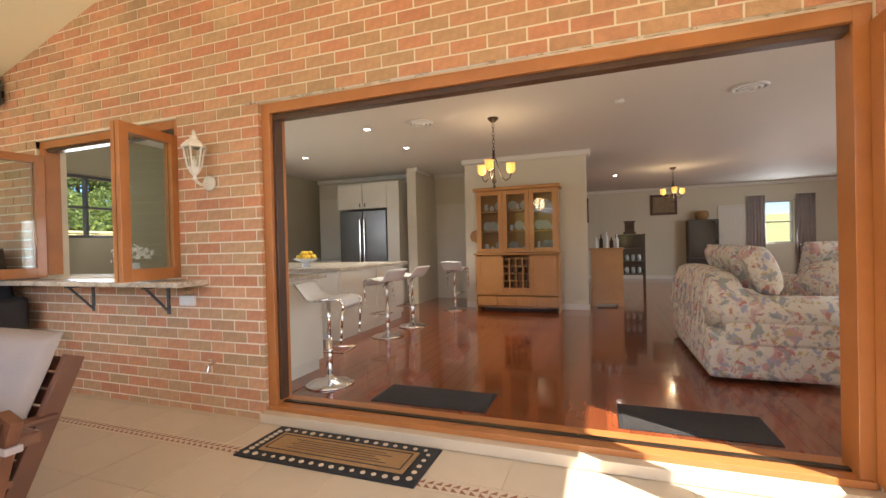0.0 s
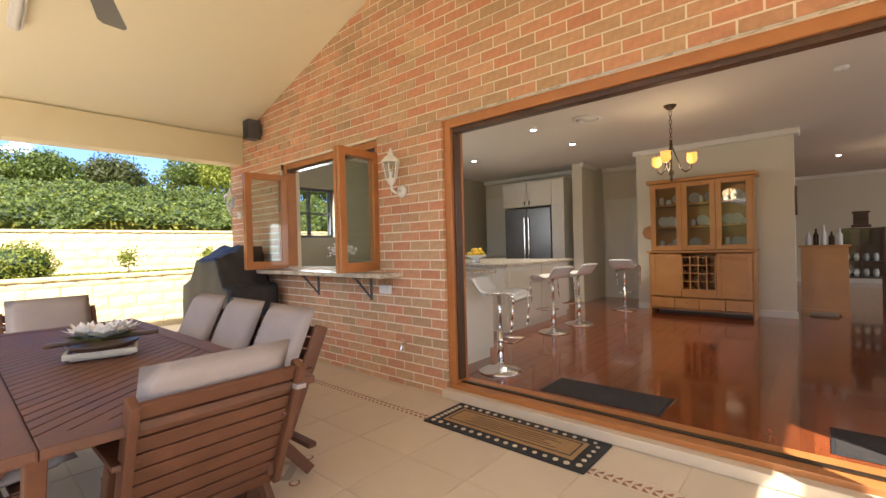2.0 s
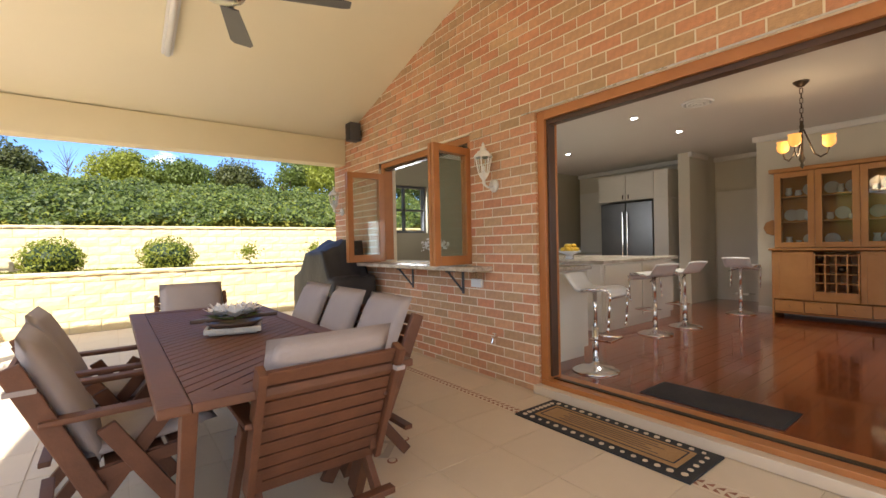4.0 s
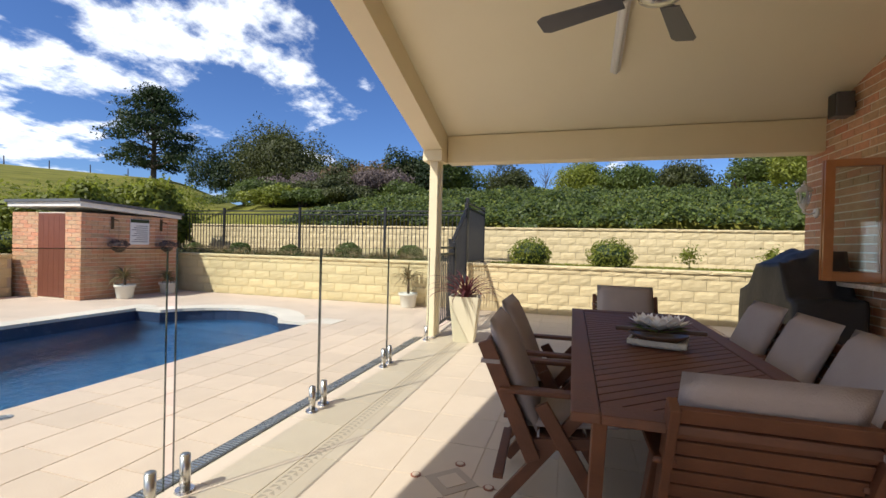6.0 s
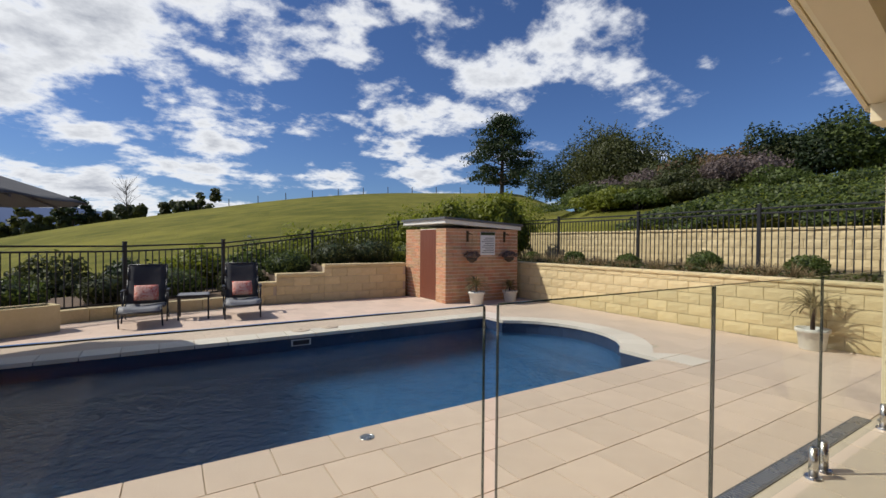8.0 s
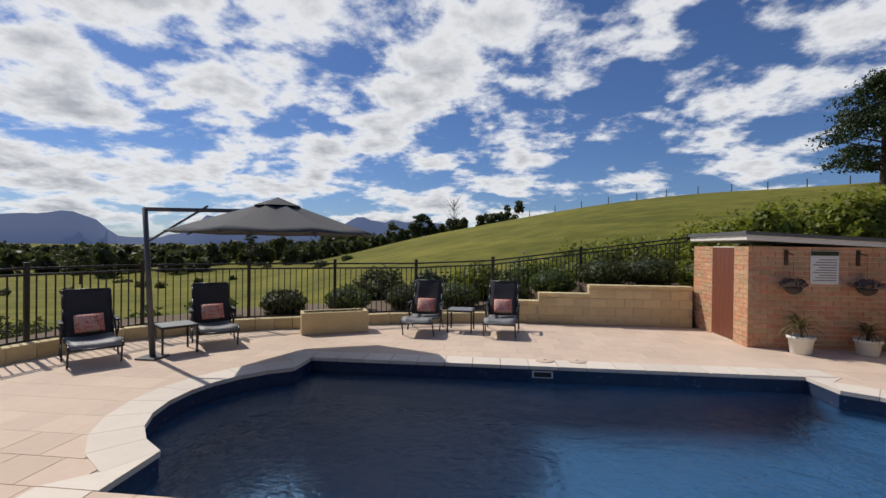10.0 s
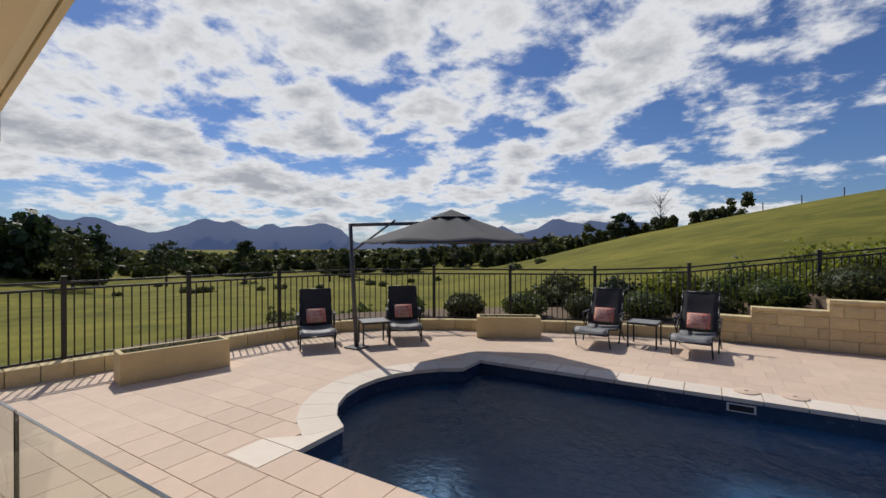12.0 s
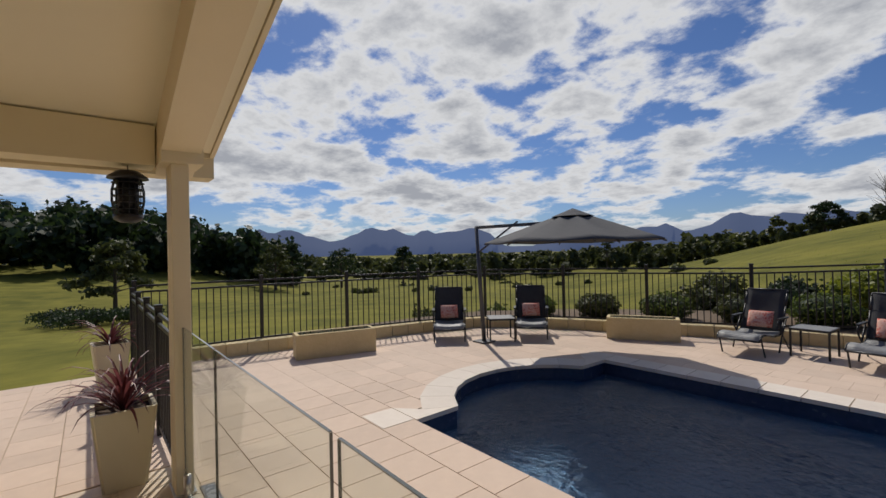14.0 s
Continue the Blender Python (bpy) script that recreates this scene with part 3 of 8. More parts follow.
part("waterline", local(bm), M["poolline"], pool, "dark waterline tile band")
bm = B()
for (x0, y0), (x1, y1) in zip(pool_line, pool_line[1:] + pool_line[:1]):
    bm.faces.new([bm.verts.new(p) for p in ((x0, y0, -0.34), (x1, y1, -0.34), (x1, y1, -1.5), (x0, y0, -1.5))])
part("shell", local(bm), M["poolwall"], pool)
part("floor_slab", local(sheet([pool_line], -1.5)), M["poolwall"], pool)
bm = B()
cx0 = PX0 - SAG + RAD
for k, (grow, zt) in enumerate(((-0.06, -0.55), (0.28, -0.85))):
    ring = arc(-1, -0.03)
    prism(bm, [(x + grow + 0.06, y, -1.49) for x, y in ring], (0, 0, zt + 1.49))
part("entry_step", local(bm), M["poolwall"], pool, "blue submerged entry steps")
bm = sheet([pool_line], -0.2)
w = part("water_surface", local(bm), M["water"], pool, "rippled blue pool water")
w.visible_shadow = False
if w.data.polygons[0].normal.z < 0:
    w.data.flip_normals()
sk = B()
box(sk, -1.95, -7.935, -0.17, -1.65, -7.905, -0.07, 0.004)
skim = part("skimmer", local(sk), M["plastic"], pool, "white skimmer opening")
sk = B()
box(sk, -1.925, -7.9045, -0.155, -1.675, -7.899, -0.085)
part("skimmer_mouth", local(sk), M["rubber"], pool)


# ---- alfresco floor and path slab ----
bm = B()
box(bm, -8.0, -2.16, -0.2, 2.3, 2.62, -0.0035)
floor_out = solid("floor_alfresco", bm, M["tilegrout"], "sand-coloured tiled patio floor", "floor")
bm = B()
box(bm, 2.3, -2.16, -0.2, 6.5, 12.0, -0.012)
path_side = solid("pavement_side", bm, M["grout"], "pinkish paved side path", "paving")
bm = B()
box(bm, -8.0, 2.62, -0.2, -5.7, 12.0, -0.008)
solid("pavement_west", bm, M["paver_rest"], "paved strip beside the house", "paving")

# ---- house ----
WALL, RIDGE_X, RIDGE_Z = 2.6, -1.7, 3.98


def ceil_z(x):
    return RIDGE_Z - (0.30 if x < RIDGE_X else 0.32) * abs(x - RIDGE_X)


DOOR = (-1.60, 1.99, 0.0, 2.36)
WIN = (-4.27, -2.43, 1.05, 2.355)
bm = B()
y0, y1 = WALL + 0.004, WALL + 0.25
for a, b, lo, hi in ((-5.72, WIN[0], -0.1, 2.36), (WIN[0], WIN[1], -0.1, WIN[2]), (WIN[1], DOOR[0], -0.1, 2.36), (DOOR[1], 6.0, -0.1, 2.36)):
    box(bm, a, y0, lo, b, y1, hi)
box(bm, WIN[0], y0, WIN[3], WIN[1], y1, 2.36)
prism(bm, [(-5.72, y0, 2.36), (6.0, y0, 2.36), (6.0, y0, 2.8), (1.8, y0, ceil_z(1.8) + 0.1), (RIDGE_X, y0, ceil_z(RIDGE_X) + 0.1), (-5.2, y0, ceil_z(-5.2) + 0.1), (-5.72, y0, 2.75)], (0, 0.246, 0))
wall_front = solid("wall_front", bm, M["mortar"], "mixed red and tan clay brick wall", "wall")
bm = B()
# side and back walls, with a kitchen window and a far window
KW = (3.36, 4.24, 1.48, 2.30)
for a, b, lo, hi in ((2.85, KW[0], -0.1, 2.95), (KW[0], KW[1], -0.1, KW[2]), (KW[0], KW[1], KW[3], 2.95), (KW[1], 14.9, -0.1, 2.95)):
    box(bm, -5.72, a, lo, -5.50, b, hi)
solid("wall_west", bm, M["khaki"], "kitchen wall with a window, its khaki darkened in place of shade", "wall")
bm = B()
FW = (5.10, 5.78, 1.1, 2.3)
for a, b, lo, hi in ((-5.5, FW[0], -0.1, 2.95), (FW[0], FW[1], -0.1, FW[2]), (FW[0], FW[1], FW[3], 2.95), (FW[1], 8.0, -0.1, 2.95)):
    box(bm, a, 14.6, lo, b, 14.9, hi)
solid("wall_back", bm, M["wallin"], "pale cream painted wall", "wall")
bm = B()
# unseen east opening, added to seat a fill lamp
EW = (4.3, 8.7, 0.45, 2.4)
for a, b, lo, hi in ((2.85, EW[0], -0.1, 2.95), (EW[0], EW[1], -0.1, EW[2]), (EW[0], EW[1], EW[3], 2.95), (EW[1], 14.9, -0.1, 2.95)):
    box(bm, 8.0, a, lo, 8.25, b, hi)
box(bm, 6.0, 2.62, -0.1, 8.25, 2.85, 2.95)
solid("wall_east", bm, M["wallin"], "pale cream painted wall", "wall")
bm = B()
box(bm, -1.62, 7.87, 0.1, 0.55, 8.05, 2.85)
solid("wall_pier", bm, M["wallin"], "pale cream wall standing free in the room", "wall")
bm = B()
box(bm, -5.5, 8.75, 0.1, -2.72, 8.95, 2.85)
box(bm, -2.92, 8.1, 0.1, -2.72, 8.75, 2.85)
box(bm, -2.92, 8.75, 0.1, -2.72, 9.2, 2.85)
box(bm, -2.92, 9.2, 0.1, -1.5, 9.4, 2.85)
box(bm, -1.62, 8.05, 0.1, -1.5, 9.2, 2.85)
solid("wall_kitchen", bm, M["wallin"], "pale cream kitchen wall and hallway", "wall")
bm = B()
box(bm, -5.5, 2.85, 2.85, 8.0, 14.6, 3.0)
solid("ceiling_house", bm, M["ceilin"], "flat white plaster ceiling", "ceiling")
bm = B()
for a in ((-1.66, 7.80, 0.59, 7.87), (-5.5, 8.68, -2.92, 8.75), (-2.72, 9.13, -1.62, 9.2), (-5.5, 14.53, 8.0, 14.6)):
    box(bm, a[0], a[1], 2.76, a[2], a[3], 2.85, 0.02)
box(bm, 0.55, 7.80, 2.76, 0.62, 8.1, 2.85, 0.02)
box(bm, -2.72, 8.03, 2.76, -2.65, 8.75, 2.85, 0.02)
solid("trim_cornice", bm, M["white"], "white plaster cornice", "trim")
bm = B()
for a in ((-1.62, 7.85, 0.57, 7.87), (-5.5, 14.58, 8.0, 14.6), (-1.72, 9.18, -1.62, 9.2)):
    box(bm, a[0], a[1], 0.1, a[2], a[3], 0.2, 0.003)
solid("baseboard", bm, M["white"], "white painted skirting board", "trim")
bm = B()
box(bm, -5.5, 2.7, -0.15, 8.0, 14.6, 0.0985)
floor_in = solid("floor_house", bm, M["jarrah_rest"], "polished red hardwood floorboards", "floor")
bm = B()
prism(bm, [(-6.1, 2.86, 3.005), (-6.1, 15.3, 3.005), (8.6, 15.3, 3.005), (8.6, 2.86, 3.005)], (0, 0, 0.05))
prism(bm, [(-6.1, 2.86, 3.05), (-6.1, 15.3, 3.05), (-6.1, 9.0, 5.4)], (14.7, 0, 0))
solid("roof_house", bm, M["roof"], "grey metal house roof", "roof")

# ---- patio roof ----
bm = B()
for s in (-1, 1):
    xe = RIDGE_X + s * 3.95
    ze = ceil_z(xe)
    prism(bm, [(RIDGE_X, -2.38, ceil_z(RIDGE_X)), (xe, -2.38, ze), (xe, -2.38, ze + 0.03), (RIDGE_X, -2.38, ceil_z(RIDGE_X) + 0.03)], (0, 2.38 + WALL, 0))
solid("ceiling_alfresco", bm, M["soffit"], "cream raked patio ceiling", "ceiling")
bm = B()
for s in (-1, 1):
    xe = RIDGE_X + s * 4.05
    ze = ceil_z(xe)
    prism(bm, [(RIDGE_X, -2.46, ceil_z(RIDGE_X) + 0.15), (xe, -2.46, ze + 0.15), (xe, -2.46, ze + 0.2), (RIDGE_X, -2.46, ceil_z(RIDGE_X) + 0.2)], (0, 2.46 + 2.82, 0))
solid("roof_alfresco", bm, M["roof"], "grey metal patio roof", "roof")
bm = B()
for s in (-1, 1):
    xe = RIDGE_X + s * 4.0
    ze = ceil_z(xe)
    prism(bm, [(RIDGE_X, -2.42, ceil_z(RIDGE_X) - 0.02), (xe, -2.42, ze - 0.02), (xe, -2.42, ze + 0.148), (RIDGE_X, -2.42, ceil_z(RIDGE_X) + 0.148)], (0, 0.035, 0))
    box(bm, min(xe, xe - 0.03 * s), -2.384, ze - 0.02, max(xe, xe - 0.03 * s), WALL, ze + 0.13)
# added gutter boxes; the east one is oversized to keep sun off the floor
for s in (-1, 1):
    xe = RIDGE_X + s * 4.0
    out, zg = (0.25, 2.50) if s > 0 else (0.12, 2.75)
    box(bm, min(xe + 0.002 * s, xe + out * s), -2.42, zg, max(xe + 0.002 * s, xe + out * s), WALL, zg + (0.21 if s > 0 else 0.12))
solid("trim_fascia", bm, M["cream"], "cream fascia boards with a thin dark edge, east gutter widened to block sun", "trim")
bm = B()
for s in (-1, 1):
    xi, xo = RIDGE_X + s * 3.60, RIDGE_X + s * 3.86
    box(bm, min(xi, xo), -1.93, 2.50, max(xi, xo), WALL, 2.50 + (0.38 if s < 0 else 0.31), 0.004)
solid("beam_eaves", bm, M["cream"], "cream boxed eaves beams", "beam")
bm = B()
for s in (-1, 1):
    x0b, x1b = RIDGE_X, RIDGE_X + s * 3.74
    prism(bm, [(x0b, -2.2, ceil_z(x0b) - 0.3), (x1b, -2.2, ceil_z(x1b) - 0.34), (x1b, -2.2, ceil_z(x1b) + 0.02), (x0b, -2.2, ceil_z(x0b) + 0.02)], (0, 0.26, 0))
solid("beam_gable", bm, M["cream"], "cream boxed raking gable beam", "beam")
bm = B()
for xx in (-5.2, 1.8):
    box(bm, xx - 0.16, -2.215, 2.30 + 0.19, xx + 0.16, -1.935, 2.64, 0.006)
solid("trim_capital", bm, M["cream"], "cream post capitals", "trim")


def roof_post(x, y):
    p = thing("roof_post", "cream painted twin timber roof post", "post", x, y, 0, group="patio roof posts")
    for k, s in enumerate((-1, 1)):
        b = B()
        box(b, s * 0.068 - 0.056, -0.06, 0.0, s * 0.068 + 0.056, 0.06, 2.49, 0.008)
        part("upright", b, M["cream"], p)
    b = B()
    box(b, -0.012, -0.035, 0.02, 0.012, 0.035, 2.48)
    part("spacer", b, M["cream"], p)
    b = B()
    box(b, -0.14, -0.075, 0.0, 0.14, 0.075, 0.02, 0.003)
    part("foot_plate", b, M["steel"], p, "steel foot plate")
    return p


roof_post(-5.2, -2.06)
roof_post(1.8, -2.06)


# ---- glass fence ----
def glass_panel(x0, x1):
    g = thing("glass_fence_panel", "frameless clear glass pool fence panel on steel spigots", "glass fence", (x0 + x1) / 2, -2.06, 0, group="glass pool fence")
    w = (x1 - x0) / 2
    b = B()
    box(b, -w, -0.0045, 0.06, w, 0.0045, 1.26, 0.001)
    gp = part("pane", b, M["glass"], g, "clear toughened glass")
    b = B()
    box(b, -w + 0.002, -0.005, 1.2605, w - 0.002, 0.005, 1.264)
    box(b, -w - 0.003, -0.005, 0.06, -w - 0.0003, 0.005, 1.26)
    box(b, w + 0.0003, -0.005, 0.06, w + 0.003, 0.005, 1.26)
    part("glass_edge", b, M["glassedge"], g, "dark polished glass edge")
    for s in (-1, 1):
        b = B()
        rod(b, (s * (w - 0.07), 0, 0.0), (s * (w - 0.07), 0, 0.19), 0.026, seg=16)
        rod(b, (s * (w - 0.07), 0, 0.19), (s * (w - 0.07), 0, 0.196), 0.026, 0.020, 16)
        sp = part("spigot", b, M["steel"], g, "brushed steel spigot", True)
        b = B()
        rod(b, (s * (w - 0.07), 0, 0.0), (s * (w - 0.07), 0, 0.012), 0.05, 0.046, 20)
        part("cover_plate", b, M["steel"], sp)
    return g


for a, b in ((-4.98, -3.591), (-3.569, -2.271), (-2.249, -0.957), (-0.90, 0.592), (0.612, 1.66)):
    glass_panel(a, b)
bm = B()
box(bm, -5.05, -2.27, -0.02, 1.75, -2.165, 0.004)
solid("channel_drain", bm, M["darkgrey"], "dark slotted channel drain along the glass fence", "drain")
bm = B()
for k in range(260):
    x = -5.03 + k * 0.026
    box(bm, x, -2.255, 0.0045, x + 0.012, -2.18, 0.007)
tagged(new("drain_grate", finish("drain_grate", bm, M["steel"])), "steel grating in the channel drain", "drain grate", kind="stuff")


# ---- garden walls ----
def block_meshes(name, w, h, d, mat, count=4):
    rng = random.Random(5)
    out = []
    for k in range(count):
        b = B()
        nx, nz = 4, 3
        f = [[b.verts.new((-w / 2 + w * i / nx, -(0.0 if i in (0, nx) or j in (0, nz) else rng.uniform(0.003, 0.015)), h * j / nz)) for i in range(nx + 1)] for j in range(nz + 1)]
        for j in range(nz):
            for i in range(nx):
                b.faces.new((f[j][i], f[j][i + 1], f[j + 1][i + 1], f[j + 1][i]))
        bk = [b.verts.new((x, d, z)) for x, z in ((-w / 2, 0), (w / 2, 0), (w / 2, h), (-w / 2, h))]
        edge = [f[0], [r[-1] for r in f], f[-1][::-1], [r[0] for r in f][::-1]]
        for i, e in enumerate(edge):
            b.faces.new([*e[::-1], bk[i], bk[(i + 1) % 4]])
        out.append(finish(name, b, mat))
    return out


BLOCKS = block_meshes("block", 0.384, 0.192, 0.14, M["block"])
CAPS = block_meshes("cap_block", 0.396, 0.06, 0.26, M["block"], 2)


def block_wall(name, label, x, y, rz, length, top, joined=False):
    """A split-face block wall that runs along its own x from (x, y); its face looks along its own -y."""
    m = pose(x, y, 0, 0, 0, rz)
    base = 0.0
    bm = B()
    box(bm, 0, 0.02, -0.3, length, 0.22, top - 0.06)
    w = solid(name, bm, M["grout"], label, "retaining wall")
    w.matrix_world = m
    rng = random.Random(len(name) + int(length * 10))
    z, row = base, 0
    vs, fs = [], []
    while z < top - 0.07:
        xx = -0.2 if row % 2 else 0.0
        sc = min(1.0, (top - 0.062 - z) / 0.192)
        while xx < length - 0.02:
            a, b = max(0, xx), min(length, xx + 0.392)
            if b - a > 0.08:
                me = rng.choice(BLOCKS)
                loc = Matrix.Translation(((a + b) / 2, 0, z)) @ Matrix.Diagonal(((b - a - 0.008) / 0.384, 1, sc, 1))
                if joined:
                    n = len(vs)
                    vs += [tuple(loc @ v.co) for v in me.vertices]
                    fs += [[n + i for i in p.vertices] for p in me.polygons]
                else:
                    o = new("block", me)
                    o.parent, o.matrix_basis = w, loc
            xx += 0.392
        z += 0.2
        row += 1
    if joined:
        o = new("block_rows", raw("block_rows", vs, fs, M["block_rest"]))
        o.parent = w
        o["kind"] = "stuff"
    xx = 0.0
    while xx < length - 0.02:
        b = min(length, xx + 0.4)
        o = new("cap_block", rng.choice(CAPS))
        o.parent = w
        o.matrix_basis = Matrix.Translation(((xx + b) / 2, -0.025, top - 0.06)) @ Matrix.Diagonal(((b - xx - 0.004) / 0.396, 1, 1, 1))
        xx += 0.4
    return w


block_wall("wall_garden_west", "cream split-face block retaining wall", -8.0, -10.6, 90, 22.6, 0.96)
block_wall("wall_garden_upper", "pale cream split-face block upper retaining wall", -11.45, -14.0, 90, 27.0, 1.85, True)
for nm, xa, xb, top in (("wall_step_high", -5.5, -3.27, 0.90), ("wall_step_mid", -3.27, -2.15, 0.70), ("wall_step_low", -2.15, -1.5, 0.51)):
    block_wall(nm, "sandstone-coloured stepped block garden wall", xb, -11.6, 180, xb - xa, top)
bm = B()
kerb = [(-1.5, -11.6), (-0.2, -11.3), (1.17, -10.95), (2.4, -10.4), (3.7, -9.8), (4.75, -9.2), (5.4, -8.5), (5.75, -7.3), (5.95, -6.2), (6.2, -4.8), (6.4, -3.4), (6.5, -2.2)]
for (x0, y0), (x1, y1) in zip(kerb, kerb[1:]):
    n = max(1, round(math.hypot(x1 - x0, y1 - y0) / 0.4))
    d = Vector((x1 - x0, y1 - y0, 0)).normalized()
    out = Vector((d.y, -d.x, 0)) * (-0.10) * -1
    for k in range(n):
        a = Vector((x0, y0, 0)).lerp(Vector((x1, y1, 0)), k / n) + d * 0.004
        c = Vector((x0, y0, 0)).lerp(Vector((x1, y1, 0)), (k + 1) / n) - d * 0.004
        bar(bm, a + out + Vector((0, 0, 0.09)), c + out + Vector((0, 0, 0.09)), 0.2, 0.26, 0.008)
solid("kerb", bm, M["block_rest"], "low sandstone block garden edging", "kerb")

# planted beds
bm = B()
box(bm, -11.5, -14.0, 0.3, -8.2, 13.0, 0.86)
solid("ground_bed_west", bm, M["mulch"], "mulched garden bed above the retaining wall", "garden bed")
bm = B()
prism(bm, [(-11.4, -15.2, 0.2), (-11.4, -11.78, 0.2), (-3.27, -11.78, 0.2), (-3.27, -15.2, 0.2)], (0, 0, 0.62))
prism(bm, [(-3.27, -15.2, 0.05), (-3.27, -11.78, 0.05), (-2.15, -11.78, 0.05), (-2.15, -15.2, 0.05)], (0, 0, 0.58))
prism(bm, [(-2.15, -15.2, 0.0), (-2.15, -11.78, 0.0), (-1.5, -11.78, 0.0), (-1.5, -15.2, 0.0)], (0, 0, 0.42))
prism(bm, [(-1.5, -15.0, -0.4), (-1.5, -11.75, -0.4), (-0.15, -11.45, -0.4), (1.25, -11.1, -0.4), (2.5, -10.55, -0.4), (3.8, -9.95, -0.4), (4.9, -9.3, -0.4), (5.56, -8.55, -0.4), (5.92, -7.3, -0.4), (6.1, -6.2, -0.4), (6.36, -4.8, -0.4), (6.56, -3.4, -0.4), (6.66, -2.2, -0.4), (6.95, -2.2, -0.4), (6.9, -4.5, -0.4), (6.7, -7.5, -0.4), (6.4, -9.6, -0.4), (4.6, -11.8, -0.4), (2.2, -13.4, -0.4)], (0, 0, 0.58))
solid("ground_bed_south", bm, M["mulch"], "mulched garden bed inside the iron fence", "garden bed")


# ---- iron fences ----
def picket_mesh(h, r=0.009):
    b = B()
    box(b, -r, -r, 0, r, r, h)
    return finish("picket", b, M["blackmetal"])


PICK = {}


def iron_fence(name, label, pts, height=1.2, step=0.115, post_every=2.4, sink=0.0):
    """A black tubular fence along points (x, y, z of its foot)."""
    f = thing(name, label, "fence", pts[0][0], pts[0][1], pts[0][2])
    o = Vector(pts[0])
    key = round(height, 2)
    if key not in PICK:
        b = B()
        box(b, -0.032, -0.032, -0.25, 0.032, 0.032, height + 0.07, 0.004)
        box(b, -0.038, -0.038, height + 0.07, 0.038, 0.038, height + 0.095, 0.006)
        PICK[key] = (picket_mesh(height - 0.17), finish("post", b, M["blackmetal"]))
    pk, po = PICK[key]
    run = 0.0
    for a, b in zip(pts, pts[1:]):
        a, b = Vector(a) - o, Vector(b) - o
        d = b - a
        flat = math.hypot(d.x, d.y)
        ang = math.atan2(d.y, d.x)
        for zr in (0.09, height - 0.10, height):
            bb = B()
            bar(bb, a + Vector((0, 0, zr)), b + Vector((0, 0, zr)), 0.028, 0.034, 0.003)
            part("rail", bb, M["blackmetal"], f)
        n = max(1, round(flat / post_every))
        for k in range(n + 1):
            if k < n or b == Vector(pts[-1]) - o:
                q = new("post", po)
                q.parent = f
                q.matrix_basis = Matrix.Translation(a + d * (k / n)) @ Matrix.Rotation(ang, 4, "Z")
        n = int(flat / step)
        for k in range(1, n):
            q = new("picket", pk)
            q.parent = f
            q.matrix_basis = Matrix.Translation(a + d * (k / n) + Vector((0, 0, 0.08))) @ Matrix.Rotation(ang, 4, "Z")
    return f


iron_fence("iron_fence", "black tubular iron pool fence along the terrace edge", [(6.78, -2.1, 0.13), (6.66, -4.1, 0.13), (6.36, -5.75, 0.13), (6.05, -7.4, 0.13), (5.45, -8.95, 0.13), (3.98, -10.05, 0.13), (2.4, -10.8, 0.13), (0.7, -11.55, 0.13), (-1.1, -12.3, 0.2), (-3.4, -13.2, 0.48), (-6.2, -13.5, 0.84), (-10.5, -13.6, 0.95)], 1.2)
iron_fence("iron_fence", "black tubular iron fence in the upper garden bed", [(-10.45, -13.5, 0.86), (-10.45, -2.45, 0.86)], 1.36, post_every=2.9)
iron_fence("iron_fence", "black iron fence and gate beside the patio post", [(2.0, -2.06, 0.0), (6.62, -2.06, 0.0)], 1.22, post_every=1.3)
iron_fence("iron_gate", "black iron gate panel beside the patio post", [(-5.36, -2.08, 0.02), (-6.55, -2.14, 0.02)], 1.25)
iron_fence("iron_fence", "black raked iron fence climbing beside the garden steps", [(-6.55, -2.2, 0.05), (-7.85, -2.25, 0.80)], 1.28, step=0.09)
iron_fence("iron_fence", "black iron fence crossing the upper garden bed", [(-8.15, -2.3, 0.86), (-10.4, -2.4, 0.86)], 1.36, step=0.1)


# ---- doors and windows of the house ----
def frame_bars(bm, x0, x1, z0, z1, y0, y1, w, sill=True, bevel=0.004):
    box(bm, x0, y0, z0, x0 + w, y1, z1, bevel)
    box(bm, x1 - w, y0, z0, x1, y1, z1, bevel)
    box(bm, x0 + w, y0, z1 - w, x1 - w, y1, z1, bevel)
    if sill:
        box(bm, x0 + w, y0, z0, x1 - w, y1, z0 + w, bevel)
    return bm


door = thing("door_1", "wide cedar bifold doorway standing fully open", "door", 0.15, WALL, 0, kind="structure")


def dl(bm):
    bmesh.ops.translate(bm, vec=(-0.15, -WALL, 0), verts=bm.verts)
    return bm


bm = B()
frame_bars(bm, DOOR[0], DOOR[1], 0.05, DOOR[3], WALL + 0.03, WALL + 0.20, 0.075, False)
part("door_frame", dl(bm), M["cedar"], door, "cedar door frame")
bm = B()
box(bm, DOOR[0] + 0.075, WALL + 0.06, DOOR[3] - 0.115, DOOR[1] - 0.075, WALL + 0.14, DOOR[3] - 0.0755, 0.004)
box(bm, DOOR[0] + 0.0755, WALL + 0.06, 0.14, DOOR[0] + 0.10, WALL + 0.14, DOOR[3] - 0.116, 0.003)
part("head_track", dl(bm), M["darkwood"], door, "dark metal track")
bm = B()
box(bm, DOOR[0] + 0.02, WALL + 0.01, 0.07, DOOR[1] - 0.02, WALL + 0.26, 0.108, 0.004)
part("threshold", dl(bm), M["cedar"], door, "worn timber threshold")
bm = B()
